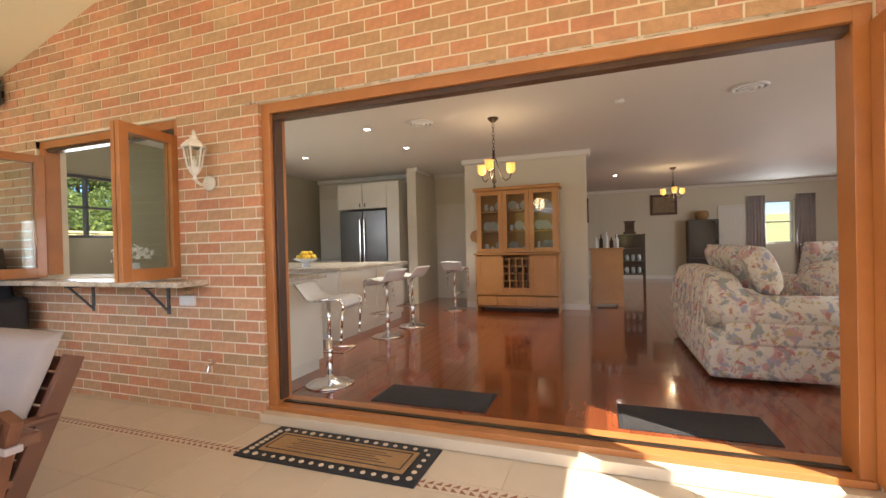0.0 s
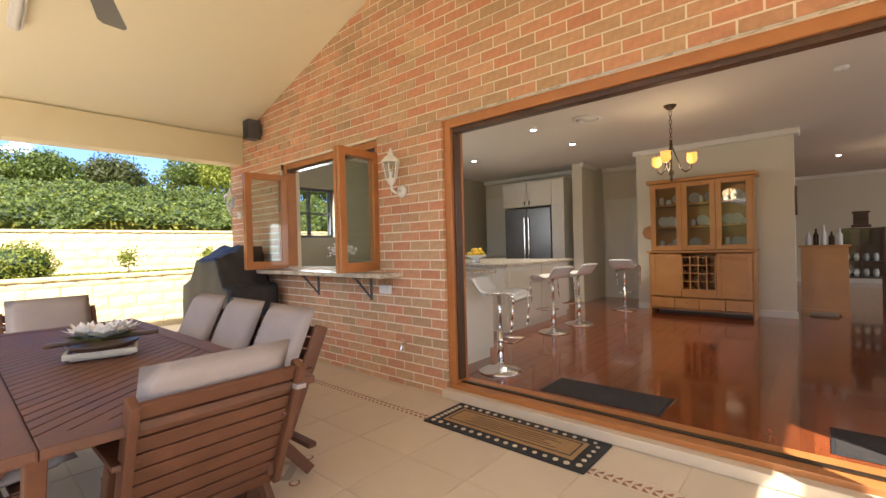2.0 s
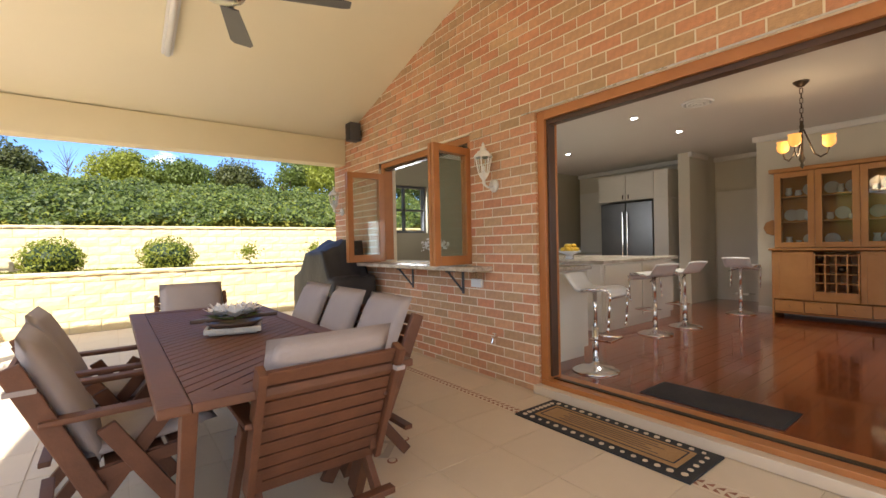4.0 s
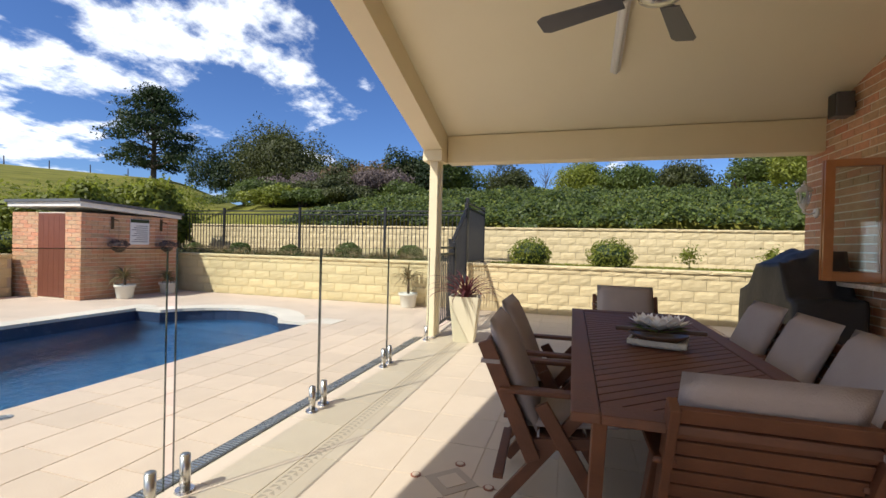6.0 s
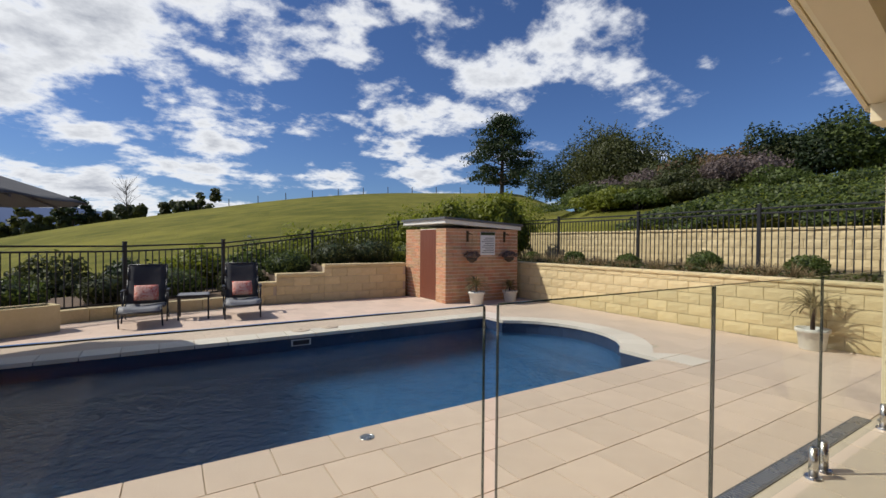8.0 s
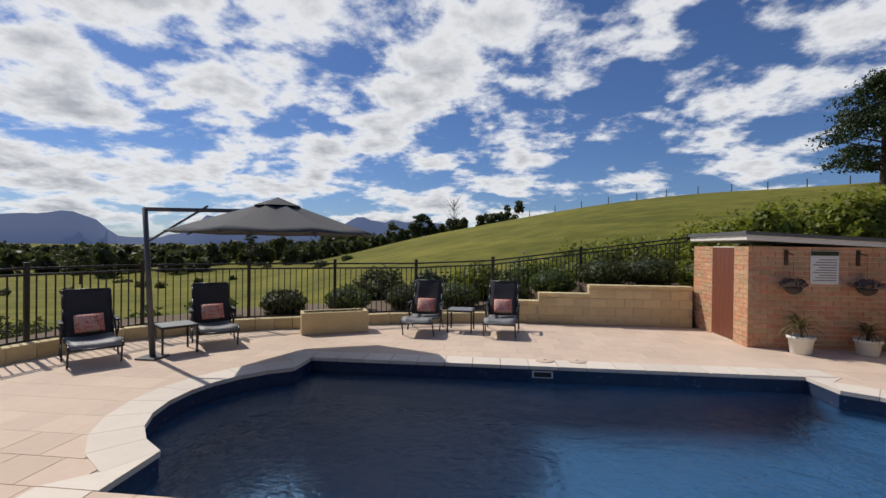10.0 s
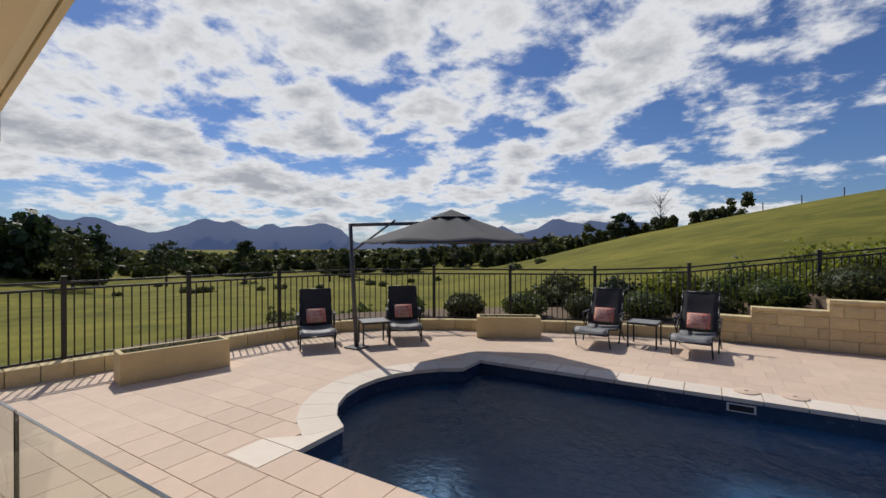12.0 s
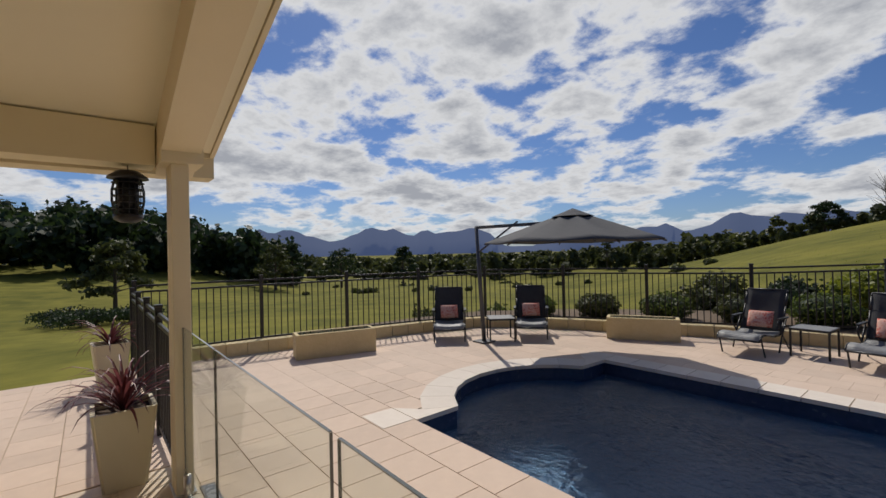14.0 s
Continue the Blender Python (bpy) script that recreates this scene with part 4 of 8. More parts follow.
box(bm, DOOR[0] + 0.05, WALL + 0.10, 0.108, DOOR[1] - 0.05, WALL + 0.14, 0.118)
part("floor_track", dl(bm), M["bronze"], door)
bm = B()
box(bm, DOOR[0] - 0.01, WALL - 0.06, 0.0, DOOR[1] + 0.1, WALL + 0.028, 0.07, 0.006)
solid("step_door", bm, M["tile"], "pale tiled step below the doorway", "step")

bm = B()
box(bm, DOOR[0] - 0.14, WALL - 0.006, DOOR[3] + 0.001, DOOR[1] + 0.14, WALL + 0.02, DOOR[3] + 0.011)
solid("trim_lintel", bm, M["steel"], "thin grey steel lintel over the doorway", "lintel")
# folded leaves stacked at the far jamb
for k in range(4):
    leaf = B()
    x = 1.975 + 0.048 * k
    h0, h1, ya, yb = 0.10, 2.27, WALL - 0.78, WALL + 0.02
    for a, b, c, d in ((ya, ya + 0.10, h0, h1), (yb - 0.10, yb, h0, h1), (ya + 0.10, yb - 0.10, h1 - 0.10, h1), (ya + 0.10, yb - 0.10, h0, h0 + 0.16)):
        box(leaf, x, a, c, x + 0.04, b, d, 0.004)
    lf = part("door_leaf", dl(leaf), M["cedar"], door, "folded glazed cedar leaf")
    g = B()
    box(g, x + 0.017, ya + 0.10, h0 + 0.16, x + 0.023, yb - 0.10, h1 - 0.10)
    o = part("pane", dl(g), M["window"], lf)
    o.visible_shadow = False
hb = B()
box(hb, 1.950, WALL - 0.73, 0.98, 1.974, WALL - 0.70, 1.14, 0.004)
part("door_handle", dl(hb), M["bronze"], door)

win = thing("window_1", "cedar bifold servery window with its leaves folded out", "window", -3.5, WALL, 1.02, kind="structure")


def wl(bm):
    bmesh.ops.translate(bm, vec=(3.5, -WALL, -1.02), verts=bm.verts)
    return bm


bm = B()
frame_bars(bm, WIN[0], WIN[1], WIN[2] + 0.03, WIN[3], WALL + 0.03, WALL + 0.16, 0.07, False)
part("window_frame", wl(bm), M["cedar"], win)
bm = B()
box(bm, WIN[0] + 0.07, WALL + 0.05, WIN[3] - 0.10, WIN[1] - 0.07, WALL + 0.13, WIN[3] - 0.071, 0.003)
part("head_track", wl(bm), M["darkwood"], win)


def win_leaf(hinge_x, angle, w):
    z0, z1 = WIN[2] + 0.012, WIN[3] - 0.145
    m = pose(hinge_x, WALL + 0.02, 0, 0, 0, angle)
    b = B()
    for x0, x1, c, d in ((0, 0.075, z0, z1), (w - 0.075, w, z0, z1), (0.075, w - 0.075, z1 - 0.07, z1), (0.075, w - 0.075, z0, z0 + 0.09)):
        box(b, x0, -0.018, c, x1, 0.018, d, 0.004)
    bmesh.ops.transform(b, matrix=m, verts=b.verts)
    lf = part("window_leaf", wl(b), M["cedar"], win, "open glazed cedar leaf")
    g = B()
    box(g, 0.075, -0.003, z0 + 0.09, w - 0.075, 0.003, z1 - 0.07)
    bmesh.ops.transform(g, matrix=m, verts=g.verts)
    o = part("pane", wl(g), M["window"], lf)
    o.visible_shadow = False
    for zz in (z0 + 0.12, (z0 + z1) / 2, z1 - 0.12):
        h = B()
        box(h, -0.012, -0.026, zz - 0.05, 0.02, -0.0185, zz + 0.05, 0.002)
        bmesh.ops.transform(h, matrix=m, verts=h.verts)
        part("hinge", wl(h), M["steel"], lf, "bright steel hinge")


win_leaf(WIN[0] + 0.03, -97, 0.50)
win_leaf(WIN[0] + 0.075, -97, 0.50)
win_leaf(WIN[1] - 0.025, -84, 0.51)
win_leaf(WIN[1] - 0.07, -84.5, 0.51)
bm = B()
box(bm, -4.78, WALL - 0.27, 1.005, -2.14, WALL + 0.24, 1.049, 0.008)
sill = solid("window_sill", bm, M["granite"], "speckled stone servery shelf", "shelf", kind="")
for xx in (-3.50, -2.57):
    br = B()
    box(br, xx - 0.015, WALL - 0.012, 0.76, xx + 0.015, WALL + 0.006, 1.004, 0.003)
    box(br, xx - 0.015, WALL - 0.22, 0.985, xx + 0.015, WALL - 0.012, 1.0045, 0.003)
    bar(br, (xx, WALL - 0.19, 0.985), (xx, WALL - 0.014, 0.79), 0.02, 0.014)
    part("shelf_bracket", br, M["darkgrey"], sill, "grey steel bracket")

# kitchen window seen through the servery
kw = thing("window_2", "white kitchen window with glazing bars", "window", -5.6, 3.80, 1.48, kind="structure")
bm = B()
for y0, y1, z0, z1 in ((-0.44, -0.40, 0, 0.82), (0.40, 0.44, 0, 0.82), (-0.40, 0.40, 0.78, 0.82), (-0.40, 0.40, 0, 0.04), (-0.014, 0.014, 0.04, 0.78), (-0.40, 0.40, 0.385, 0.415)):
    box(bm, -0.04, y0, z0, 0.04, y1, z1, 0.003)
part("window_frame", bm, M["darkgrey"], kw)
bm = B()
box(bm, -0.004, -0.40, 0.04, 0.004, 0.40, 0.78)
part("pane", bm, M["window"], kw).visible_shadow = False
# added window frame, out of view, around the east fill lamp
ew = thing("window_4", "added unseen east window of the sitting room, wide and white framed", "window", 8.12, 6.5, EW[2], kind="structure")
bm = B()
for y0, y1, z0, z1 in ((-2.2, -2.13, 0, 1.95), (2.13, 2.2, 0, 1.95), (-2.13, 2.13, 1.88, 1.95), (-2.13, 2.13, 0, 0.07), (-0.75, -0.70, 0.07, 1.88), (0.70, 0.75, 0.07, 1.88)):
    box(bm, -0.04, y0, z0, 0.04, y1, z1, 0.003)
part("window_frame", bm, M["white"], ew)
bm = B()
box(bm, -0.004, -2.13, 0.07, 0.004, 2.13, 1.88)
part("pane", bm, M["window"], ew).visible_shadow = False
fw = thing("window_3", "far sash window letting in daylight", "window", 5.44, 14.75, 1.1, kind="structure")
bm = B()
for x0, x1, z0, z1 in ((-0.34, -0.29, 0, 1.2), (0.29, 0.34, 0, 1.2), (-0.29, 0.29, 1.15, 1.2), (-0.29, 0.29, 0, 0.05), (-0.29, 0.29, 0.58, 0.62)):
    box(bm, x0, -0.05, z0, x1, 0.05, z1, 0.003)
part("window_frame", bm, M["white"], fw)
bm = B()
box(bm, -0.29, -0.004, 0.05, 0.29, 0.004, 1.15)
part("pane", bm, M["window"], fw).visible_shadow = False


# ---- patio dining set ----
def slat_top(bm, x0, x1, y0, y1, z0, z1, n, along_x=True, gap=0.008):
    for k in range(n):
        if along_x:
            w = (y1 - y0) / n
            box(bm, x0, y0 + k * w + gap / 2, z0, x1, y0 + (k + 1) * w - gap / 2, z1, 0.004)
        else:
            w = (x1 - x0) / n
            box(bm, x0 + k * w + gap / 2, y0, z0, x0 + (k + 1) * w - gap / 2, y1, z1, 0.004)
    return bm


TX0, TX1, TY0, TY1 = -3.50, -0.80, -0.15, 0.82
table = thing("dining_table", "dark stained hardwood outdoor table with a slatted top", "table", (TX0 + TX1) / 2, (TY0 + TY1) / 2, 0)
hx, hy = (TX1 - TX0) / 2, (TY1 - TY0) / 2
for s in (-1, 1):
    b = B()
    box(b, -hx, s * (hy - 0.05) - 0.05, 0.715, hx, s * (hy - 0.05) + 0.05, 0.75, 0.008)
    part("side_rail", b, M["teak"], table)
    b = B()
    box(b, s * (hx - 0.06) - 0.06, -hy + 0.1005, 0.715, s * (hx - 0.06) + 0.06, hy - 0.1005, 0.75, 0.008)
    part("end_rail", b, M["teak"], table)


def clip_rect(poly, x0, x1, y0, y1):
    """A flat outline cut to a rectangle."""
    for axis, lim, sign in ((0, x0, 1), (0, x1, -1), (1, y0, 1), (1, y1, -1)):
        out = []
        for p, q in zip(poly, poly[1:] + poly[:1]):
            dp, dq = sign * (p[axis] - lim), sign * (q[axis] - lim)
            if dp >= 0:
                out.append(p)
            if dp * dq < 0:
                f = dp / (dp - dq)
                out.append((p[0] + f * (q[0] - p[0]), p[1] + f * (q[1] - p[1])))
        poly = out
        if len(poly) < 3:
            return []
    return poly


# diagonal slats inside the rails
dirx, diry = -0.656, 0.755
for k in range(-28, 29):
    c0, c1 = 0.066 * k + 0.004, 0.066 * (k + 1) - 0.004
    strip = [(c * diry + e * dirx, -c * dirx + e * diry) for c, e in ((c0, -3), (c1, -3), (c1, 3), (c0, 3))]
    q = clip_rect(strip, -hx + 0.123, hx - 0.123, -hy + 0.103, hy - 0.103)
    if len(q) > 2:
        sl = B()
        prism(sl, [(x, y, 0.72) for x, y in q], (0, 0, 0.026))
        part("slat", sl, M["teak"], table)
b = B()
box(b, -hx + 0.14, -hy + 0.09, 0.62, hx - 0.14, -hy + 0.12, 0.714)
box(b, -hx + 0.14, hy - 0.12, 0.62, hx - 0.14, hy - 0.09, 0.714)
part("apron", b, M["teak"], table)
for sx in (-1, 1):
    for sy in (-1, 1):
        b = B()
        bar(b, (sx * (hx - 0.42), sy * (hy - 0.10), 0.0), (sx * (hx - 0.08), sy * (hy - 0.10), 0.712), 0.05, 0.085, 0.005)
        bmesh.ops.translate(b, vec=(0, 0, 0.012), verts=b.verts)
        part("leg", b, M["teak"], table)


def armchair(name="patio_armchair"):
    """Built at the origin; the sitter looks along -y."""
    c = thing(name, "dark hardwood outdoor armchair with a taupe cushion", "chair", group="patio chairs")
    W = 0.285
    for s in (-1, 1):
        b = B()
        bar(b, (s * W, 0.05, 0.30), (s * W, 0.30, 0.915), 0.032, 0.075, 0.006)
        part("back_post", b, M["teak"], c)
        b = B()
        bar(b, (s * W, -0.30, 0.03), (s * W, 0.02, 0.60), 0.034, 0.07, 0.005)
        part("front_leg", b, M["teak"], c)
        b = B()
        bar(b, (s * (W - 0.036), 0.22, 0.03), (s * (W - 0.036), -0.20, 0.60), 0.032, 0.06, 0.005)
        part("rear_leg", b, M["teak"], c)
        b = B()
        box(b, s * (W + 0.005) - 0.038, -0.34, 0.655, s * (W + 0.005) + 0.038, 0.22, 0.682, 0.010)
        part("armrest", b, M["teak"], c)
        b = B()
        bar(b, (s * (W - 0.03), -0.26, 0.415), (s * (W - 0.03), 0.10, 0.37), 0.03, 0.06, 0.004)
        part("seat_rail", b, M["teak"], c)
    for k in range(9):
        t = k / 8
        z = 0.325 + 0.55 * t
        y = 0.05 + 0.25 * (z - 0.30) / 0.615
        b = B()
        m = pose(0, y, z, -22.1, 0, 0)
        box(b, -W + 0.018, -0.011, -0.032, W - 0.018, 0.011, 0.032, 0.004, m)
        part("back_slat", b, M["teak"], c)
    for k in range(5):
        b = B()
        y = -0.23 + 0.075 * k
        z = 0.41 - 0.125 * (y + 0.26)
        box(b, -W + 0.03, y - 0.03, z + 0.02, W - 0.03, y + 0.03, z + 0.04, 0.004)
        part("seat_slat", b, M["teak"], c)
    b = B()
    bar(b, (-W, 0.22, 0.19), (W, 0.22, 0.19), 0.05, 0.03, 0.004)
    part("stretcher", b, M["teak"], c)
    b = B()
    pad(b, 0.50, 0.50, 0.075, 0.012, pose(0, -0.155, 0.45, -5, 0, 0))
    part("seat_cushion", b, M["cushion"], c, "taupe seat cushion", True)
    b = B()
    pad(b, 0.52, 0.64, 0.085, 0.016, pose(0, 0.198, 0.715, 67.9, 0, 0))
    cu = part("back_cushion", b, M["cushion"], c, "taupe back cushion hooked over the backrest", True)
    b = B()
    box(b, -0.306, 0.22, 0.80, -0.2635, 0.315, 0.822, 0.003)
    part("strap", b, M["cushion"], cu)
    return c


proto = armchair()
seats = [(-1.08, 0.45, 90), (-3.68, 0.35, -90), (-1.64, 0.92, 0), (-2.26, 0.93, 0), (-2.92, 0.94, 2), (-1.68, -0.28, 183), (-2.45, -0.33, 180)]
# the near chair turns its back to the doors; rotation is the way its back points
first = True
for x, y, rz in seats:
    rot = {90: -90, -90: 90}.get(rz, rz)
    if first:
        proto.matrix_world = pose(x, y, 0, 0, 0, rot) @ Matrix.Diagonal((1, 1, 0.90, 1))
        first = False
    else:
        copy_thing(proto, pose(x, y, 0, 0, 0, rot) @ Matrix.Diagonal((1, 1, 1.02, 1)))

# centrepiece: woven tray with a bowl and white flowers
tray = thing("flower_tray", "pale woven tray with white flowers in a dark bowl", "table decoration", -2.07, 0.34, 0.75, 75)
b = B()
prism(b, [(-0.2, -0.13, 0.003), (0.2, -0.13, 0.003), (0.2, 0.13, 0.003), (-0.2, 0.13, 0.003)], (0, 0, 0.008))
for s in (-1, 1):
    bar(b, (-0.24, s * 0.155, 0.03), (0.24, s * 0.155, 0.03), 0.03, 0.03, 0.008)
    bar(b, (s * 0.225, -0.14, 0.03), (s * 0.225, 0.14, 0.03), 0.03, 0.03, 0.008)
bmesh.ops.scale(b, vec=(0.64, 0.8, 1), verts=b.verts)
part("tray", b, M["wicker"], tray, "pale woven tray")
b = B()
lathe(b, [(0.03, 0.012), (0.11, 0.03), (0.165, 0.07), (0.155, 0.075), (0.1, 0.045), (0.001, 0.035)], 24)
part("bowl", b, M["darkwood"], tray, "dark oval bowl", True)
b = B()
bar(b, (-0.24, 0.02, 0.075), (0.25, -0.02, 0.10), 0.035, 0.025, 0.008)
part("driftwood", b, M["darkwood"], tray)
prng = np.random.default_rng(4)
for fx, fy in ((-0.06, 0.02), (0.06, 0.03), (0.01, -0.05)):
    b = B()
    for ringn, (cnt, tilt, ln) in enumerate(((10, 20, 0.115), (8, 42, 0.105), (6, 66, 0.08))):
        for k in range(cnt):
            a = 2 * math.pi * (k + 0.5 * ringn) / cnt
            m = Matrix.Translation((fx * 1.2, fy * 1.2, 0.10)) @ Matrix.Rotation(a, 4, "Z") @ Matrix.Rotation(-radians(tilt), 4, "Y")
            pts = [m @ Vector(p) for p in ((0, 0, 0), (ln * 0.55, -ln * 0.26, 0.004), (ln, 0, 0.012), (ln * 0.55, ln * 0.26, 0.004))]
            b.faces.new([b.verts.new(p) for p in pts])
    part("flower", b, M["petal"], tray, "white lotus flower")
b = B()
for k in range(9):
    a = 2 * math.pi * k / 9 + 0.3
    m = Matrix.Translation((0, 0, 0.07)) @ Matrix.Rotation(a, 4, "Z") @ Matrix.Rotation(-0.25, 4, "Y")
    pts = [m @ Vector(p) for p in ((0.03, 0, 0), (0.11, -0.035, 0.01), (0.18, 0, 0.0), (0.11, 0.035, 0.01))]
    b.faces.new([b.verts.new(p) for p in pts])
part("leaves", b, M["leaf"], tray)

# ---- ceiling fan, batten light, speaker, wall lanterns ----
fan = thing("ceiling_fan", "brushed metal ceiling fan with four dark blades", "fan", -1.66, 0.24, 2.62)
b = B()
rod(b, (0, 0, 0.10), (0, 0, ceil_z(-1.66) - 2.62 - 0.02), 0.014)
part("down_rod", b, M["steel"], fan)
b = B()
lathe(b, [(0.03, 0.16), (0.08, 0.13), (0.125, 0.07), (0.13, 0.02), (0.11, -0.03), (0.05, -0.055), (0.001, -0.06)], 28)
part("motor_housing", b, M["steel"], fan, "brushed metal motor housing", True)
b = B()
lathe(b, [(0.02, 1.22), (0.06, 1.25), (0.065, ceil_z(-1.66) - 2.62)], 20)
part("ceiling_cup", b, M["steel"], fan, "", True)
for k in range(4):
    b = B()
    m = pose(0, 0, 0.0, 0, 0, 69 + 90 * k) @ pose(0, 0, 0, 12, 0, 0)
    prism(b, [m @ Vector(p) for p in ((0.19, -0.05, 0), (0.62, -0.07, 0), (0.66, -0.05, 0), (0.66, 0.05, 0), (0.62, 0.07, 0), (0.19, 0.05, 0))], (0, 0, 0.007))
    bl = part("blade", b, M["darkgrey"], fan, "dark grey fan blade")
    b = B()
    bar(b, m @ Vector((0.10, 0, 0.012)), m @ Vector((0.26, 0, 0.012)), 0.045, 0.006)
    part("blade_bracket", b, M["steel"], bl)

bat = thing("batten_light", "white fluorescent batten fixed to the raked ceiling", "light", -3.55, 0.22, 0)
b = B()
bar(b, (-0.62, 0, ceil_z(-4.17) - 0.045), (0.62, 0, ceil_z(-2.93) - 0.045), 0.10, 0.05, 0.012)
part("housing", b, M["plastic"], bat)
b = B()
rod(b, (-0.58, 0, ceil_z(-4.13) - 0.085), (0.58, 0, ceil_z(-2.97) - 0.085), 0.028, seg=14)
part("tube_cover", b, M["plastic"], bat, "", True)

spk = thing("wall_speaker", "small dark outdoor speaker on the brick wall", "speaker", -4.77, WALL, 2.74)
b = B()
box(b, -0.08, -0.20, 0, 0.08, -0.04, 0.25, 0.012)
part("cabinet", b, M["darkgrey"], spk)
b = B()
box(b, -0.07, -0.206, 0.01, 0.07, -0.2005, 0.24, 0.004)
part("grille", b, M["blackmetal"], spk)
b = B()
box(b, -0.025, -0.04, 0.09, 0.025, -0.003, 0.16, 0.004)
part("bracket", b, M["blackmetal"], spk)


def lantern(x):
    l = thing("wall_lantern", "cream cast wall lantern with glass panes", "wall light", x, WALL, 1.80, group="wall lanterns")
    b = B()
    rod(b, (0, -0.003, 0), (0, -0.02, 0), 0.062, 0.052, 20)
    part("wall_plate", b, M["white"], l, "", True)
    b = B()
    tube(b, [Vector((0, -0.02, 0)), Vector((0, -0.08, -0.02)), Vector((0, -0.125, 0.0)), Vector((0, -0.135, 0.04))], 0.011)
    part("arm", b, M["white"], l)
    b = B()
    lathe(b, [(0.001, -0.06), (0.018, -0.05), (0.012, -0.02), (0.03, 0.0), (0.045, 0.03), (0.05, 0.045)], 6, (0, -0.135, 0.06))
    part("base_cup", b, M["white"], l)
    b = B()
    lathe(b, [(0.042, 0.046), (0.068, 0.19)], 6, (0, -0.135, 0.06))
    part("glass_body", b, M["window"], l, "clear bevelled panes").visible_shadow = False
    b = B()
    for k in range(6):
        a = 2 * math.pi * k / 6
        rod(b, (0.046 * math.cos(a), -0.135 + 0.046 * math.sin(a), 0.105), (0.072 * math.cos(a), -0.135 + 0.072 * math.sin(a), 0.252), 0.006, seg=6)
    part("cage", b, M["white"], l)
    b = B()
    lathe(b, [(0.09, 0.19), (0.085, 0.205), (0.05, 0.245), (0.03, 0.255), (0.03, 0.275), (0.012, 0.285), (0.014, 0.31), (0.001, 0.33)], 6, (0, -0.135, 0.06))
    part("roof_cap", b, M["white"], l)
    b = B()
    lathe(b, [(0.012, 0.03), (0.016, 0.09), (0.001, 0.13)], 12, (0, -0.135, 0.06))
    part("candle_bulb", b, M["petal"], l, "", True)
    return l


lantern(-2.09)
lantern(-5.45)
b = B()
box(b, -0.075, -0.035, -0.04, 0.075, -0.002, 0.04, 0.006)
sk = thing("power_outlet", "white weatherproof outlet with clear covers", "power outlet", -2.34, WALL, 0.88)
part("base", b, M["plastic"], sk)
for s in (-1, 1):
    b = B()
    box(b, s * 0.036 - 0.028, -0.05, 0.041, s * 0.036 + 0.028, -0.006, 0.135, 0.01)
    part("flip_cover", b, M["window"], sk, "clear hinged cover").visible_shadow = False
tap = thing("garden_tap", "small chrome garden tap on the wall", "tap", -2.09, WALL, 0.39)
b = B()
rod(b, (0, -0.002, 0), (0, -0.07, 0), 0.011)
rod(b, (0, -0.06, 0), (0, -0.075, -0.05), 0.009)
part("spout", b, M["chrome"], tap)
b = B()
rod(b, (-0.025, -0.035, 0.035), (0.025, -0.035, 0.035), 0.006)
rod(b, (0, -0.035, 0), (0, -0.035, 0.035), 0.006)
part("handle", b, M["chrome"], tap)

# door mats
dm = thing("door_mat", "coir door mat with a black scrolled rubber border", "door mat", -0.78, 2.30, 0.0)
b = B()
box(b, -0.61, -0.22, 0.0, 0.61, 0.22, 0.012, 0.004)
part("rubber_border", b, M["rubber"], dm)
b = B()
box(b, -0.50, -0.125, 0.0125, 0.50, 0.125, 0.020, 0.003)
part("coir_field", b, M["coir"], dm, "tan coir field")
b = B()
for s in (-1, 1):
    bar(b, (-0.47, s * 0.095, 0.0215), (0.47, s * 0.095, 0.0215), 0.008, 0.002)
    bar(b, (s * 0.47, -0.095, 0.0215), (s * 0.47, 0.095, 0.0215), 0.008, 0.002)
part("inner_line", b, M["rubber"], dm)
b = B()
for k in range(5):
    y = -0.055 + 0.027 * k
    bar(b, (-0.34 + 0.03 * (k % 2), y, 0.0215), (0.36 - 0.05 * (k % 3), y, 0.0215), 0.006, 0.002)
part("printed_lines", b, M["darkwood"], dm)
mr = random.Random(2)
for k in range(44):
    t = k / 44 * 3.04
    if t < 1.1: p = (-0.55 + t, -0.172)
    elif t < 1.42: p = (0.555, -0.16 + t - 1.1)
    elif t < 2.52: p = (0.55 - (t - 1.42), 0.172)
    else: p = (-0.555, 0.16 - (t - 2.52) * 0.62)
    b = B()
    rod(b, (p[0], p[1], 0.0122), (p[0], p[1], 0.0165), mr.uniform(0.012, 0.019), seg=7)
    part("scroll_opening", b, M["tile"], dm)
for nm, x0, x1, y0, y1 in (("a", -0.90, 0.0, 2.93, 3.32), ("b", 0.86, 1.72, 2.93, 3.36)):
    t = thing("floor_mat", "dark brown ribbed mat inside the doors", "mat", (x0 + x1) / 2, (y0 + y1) / 2, 0.1, group="inside mats")
    b = B()
    box(b, x0 - (x0 + x1) / 2, y0 - (y0 + y1) / 2, 0.0005, x1 - (x0 + x1) / 2, y1 - (y0 + y1) / 2, 0.007, 0.003)
    part("backing", b, M["rubber"], t)
    b = B()
    n = 26
    for k in range(n):
        y = (y0 - y1) / 2 + 0.02 + (y1 - y0 - 0.04) * k / (n - 1)
        box(b, (x0 - x1) / 2 + 0.02, y - 0.004, 0.007, (x1 - x0) / 2 - 0.02, y + 0.004, 0.011)
    part("ribs", b, M["matgrey"], t)

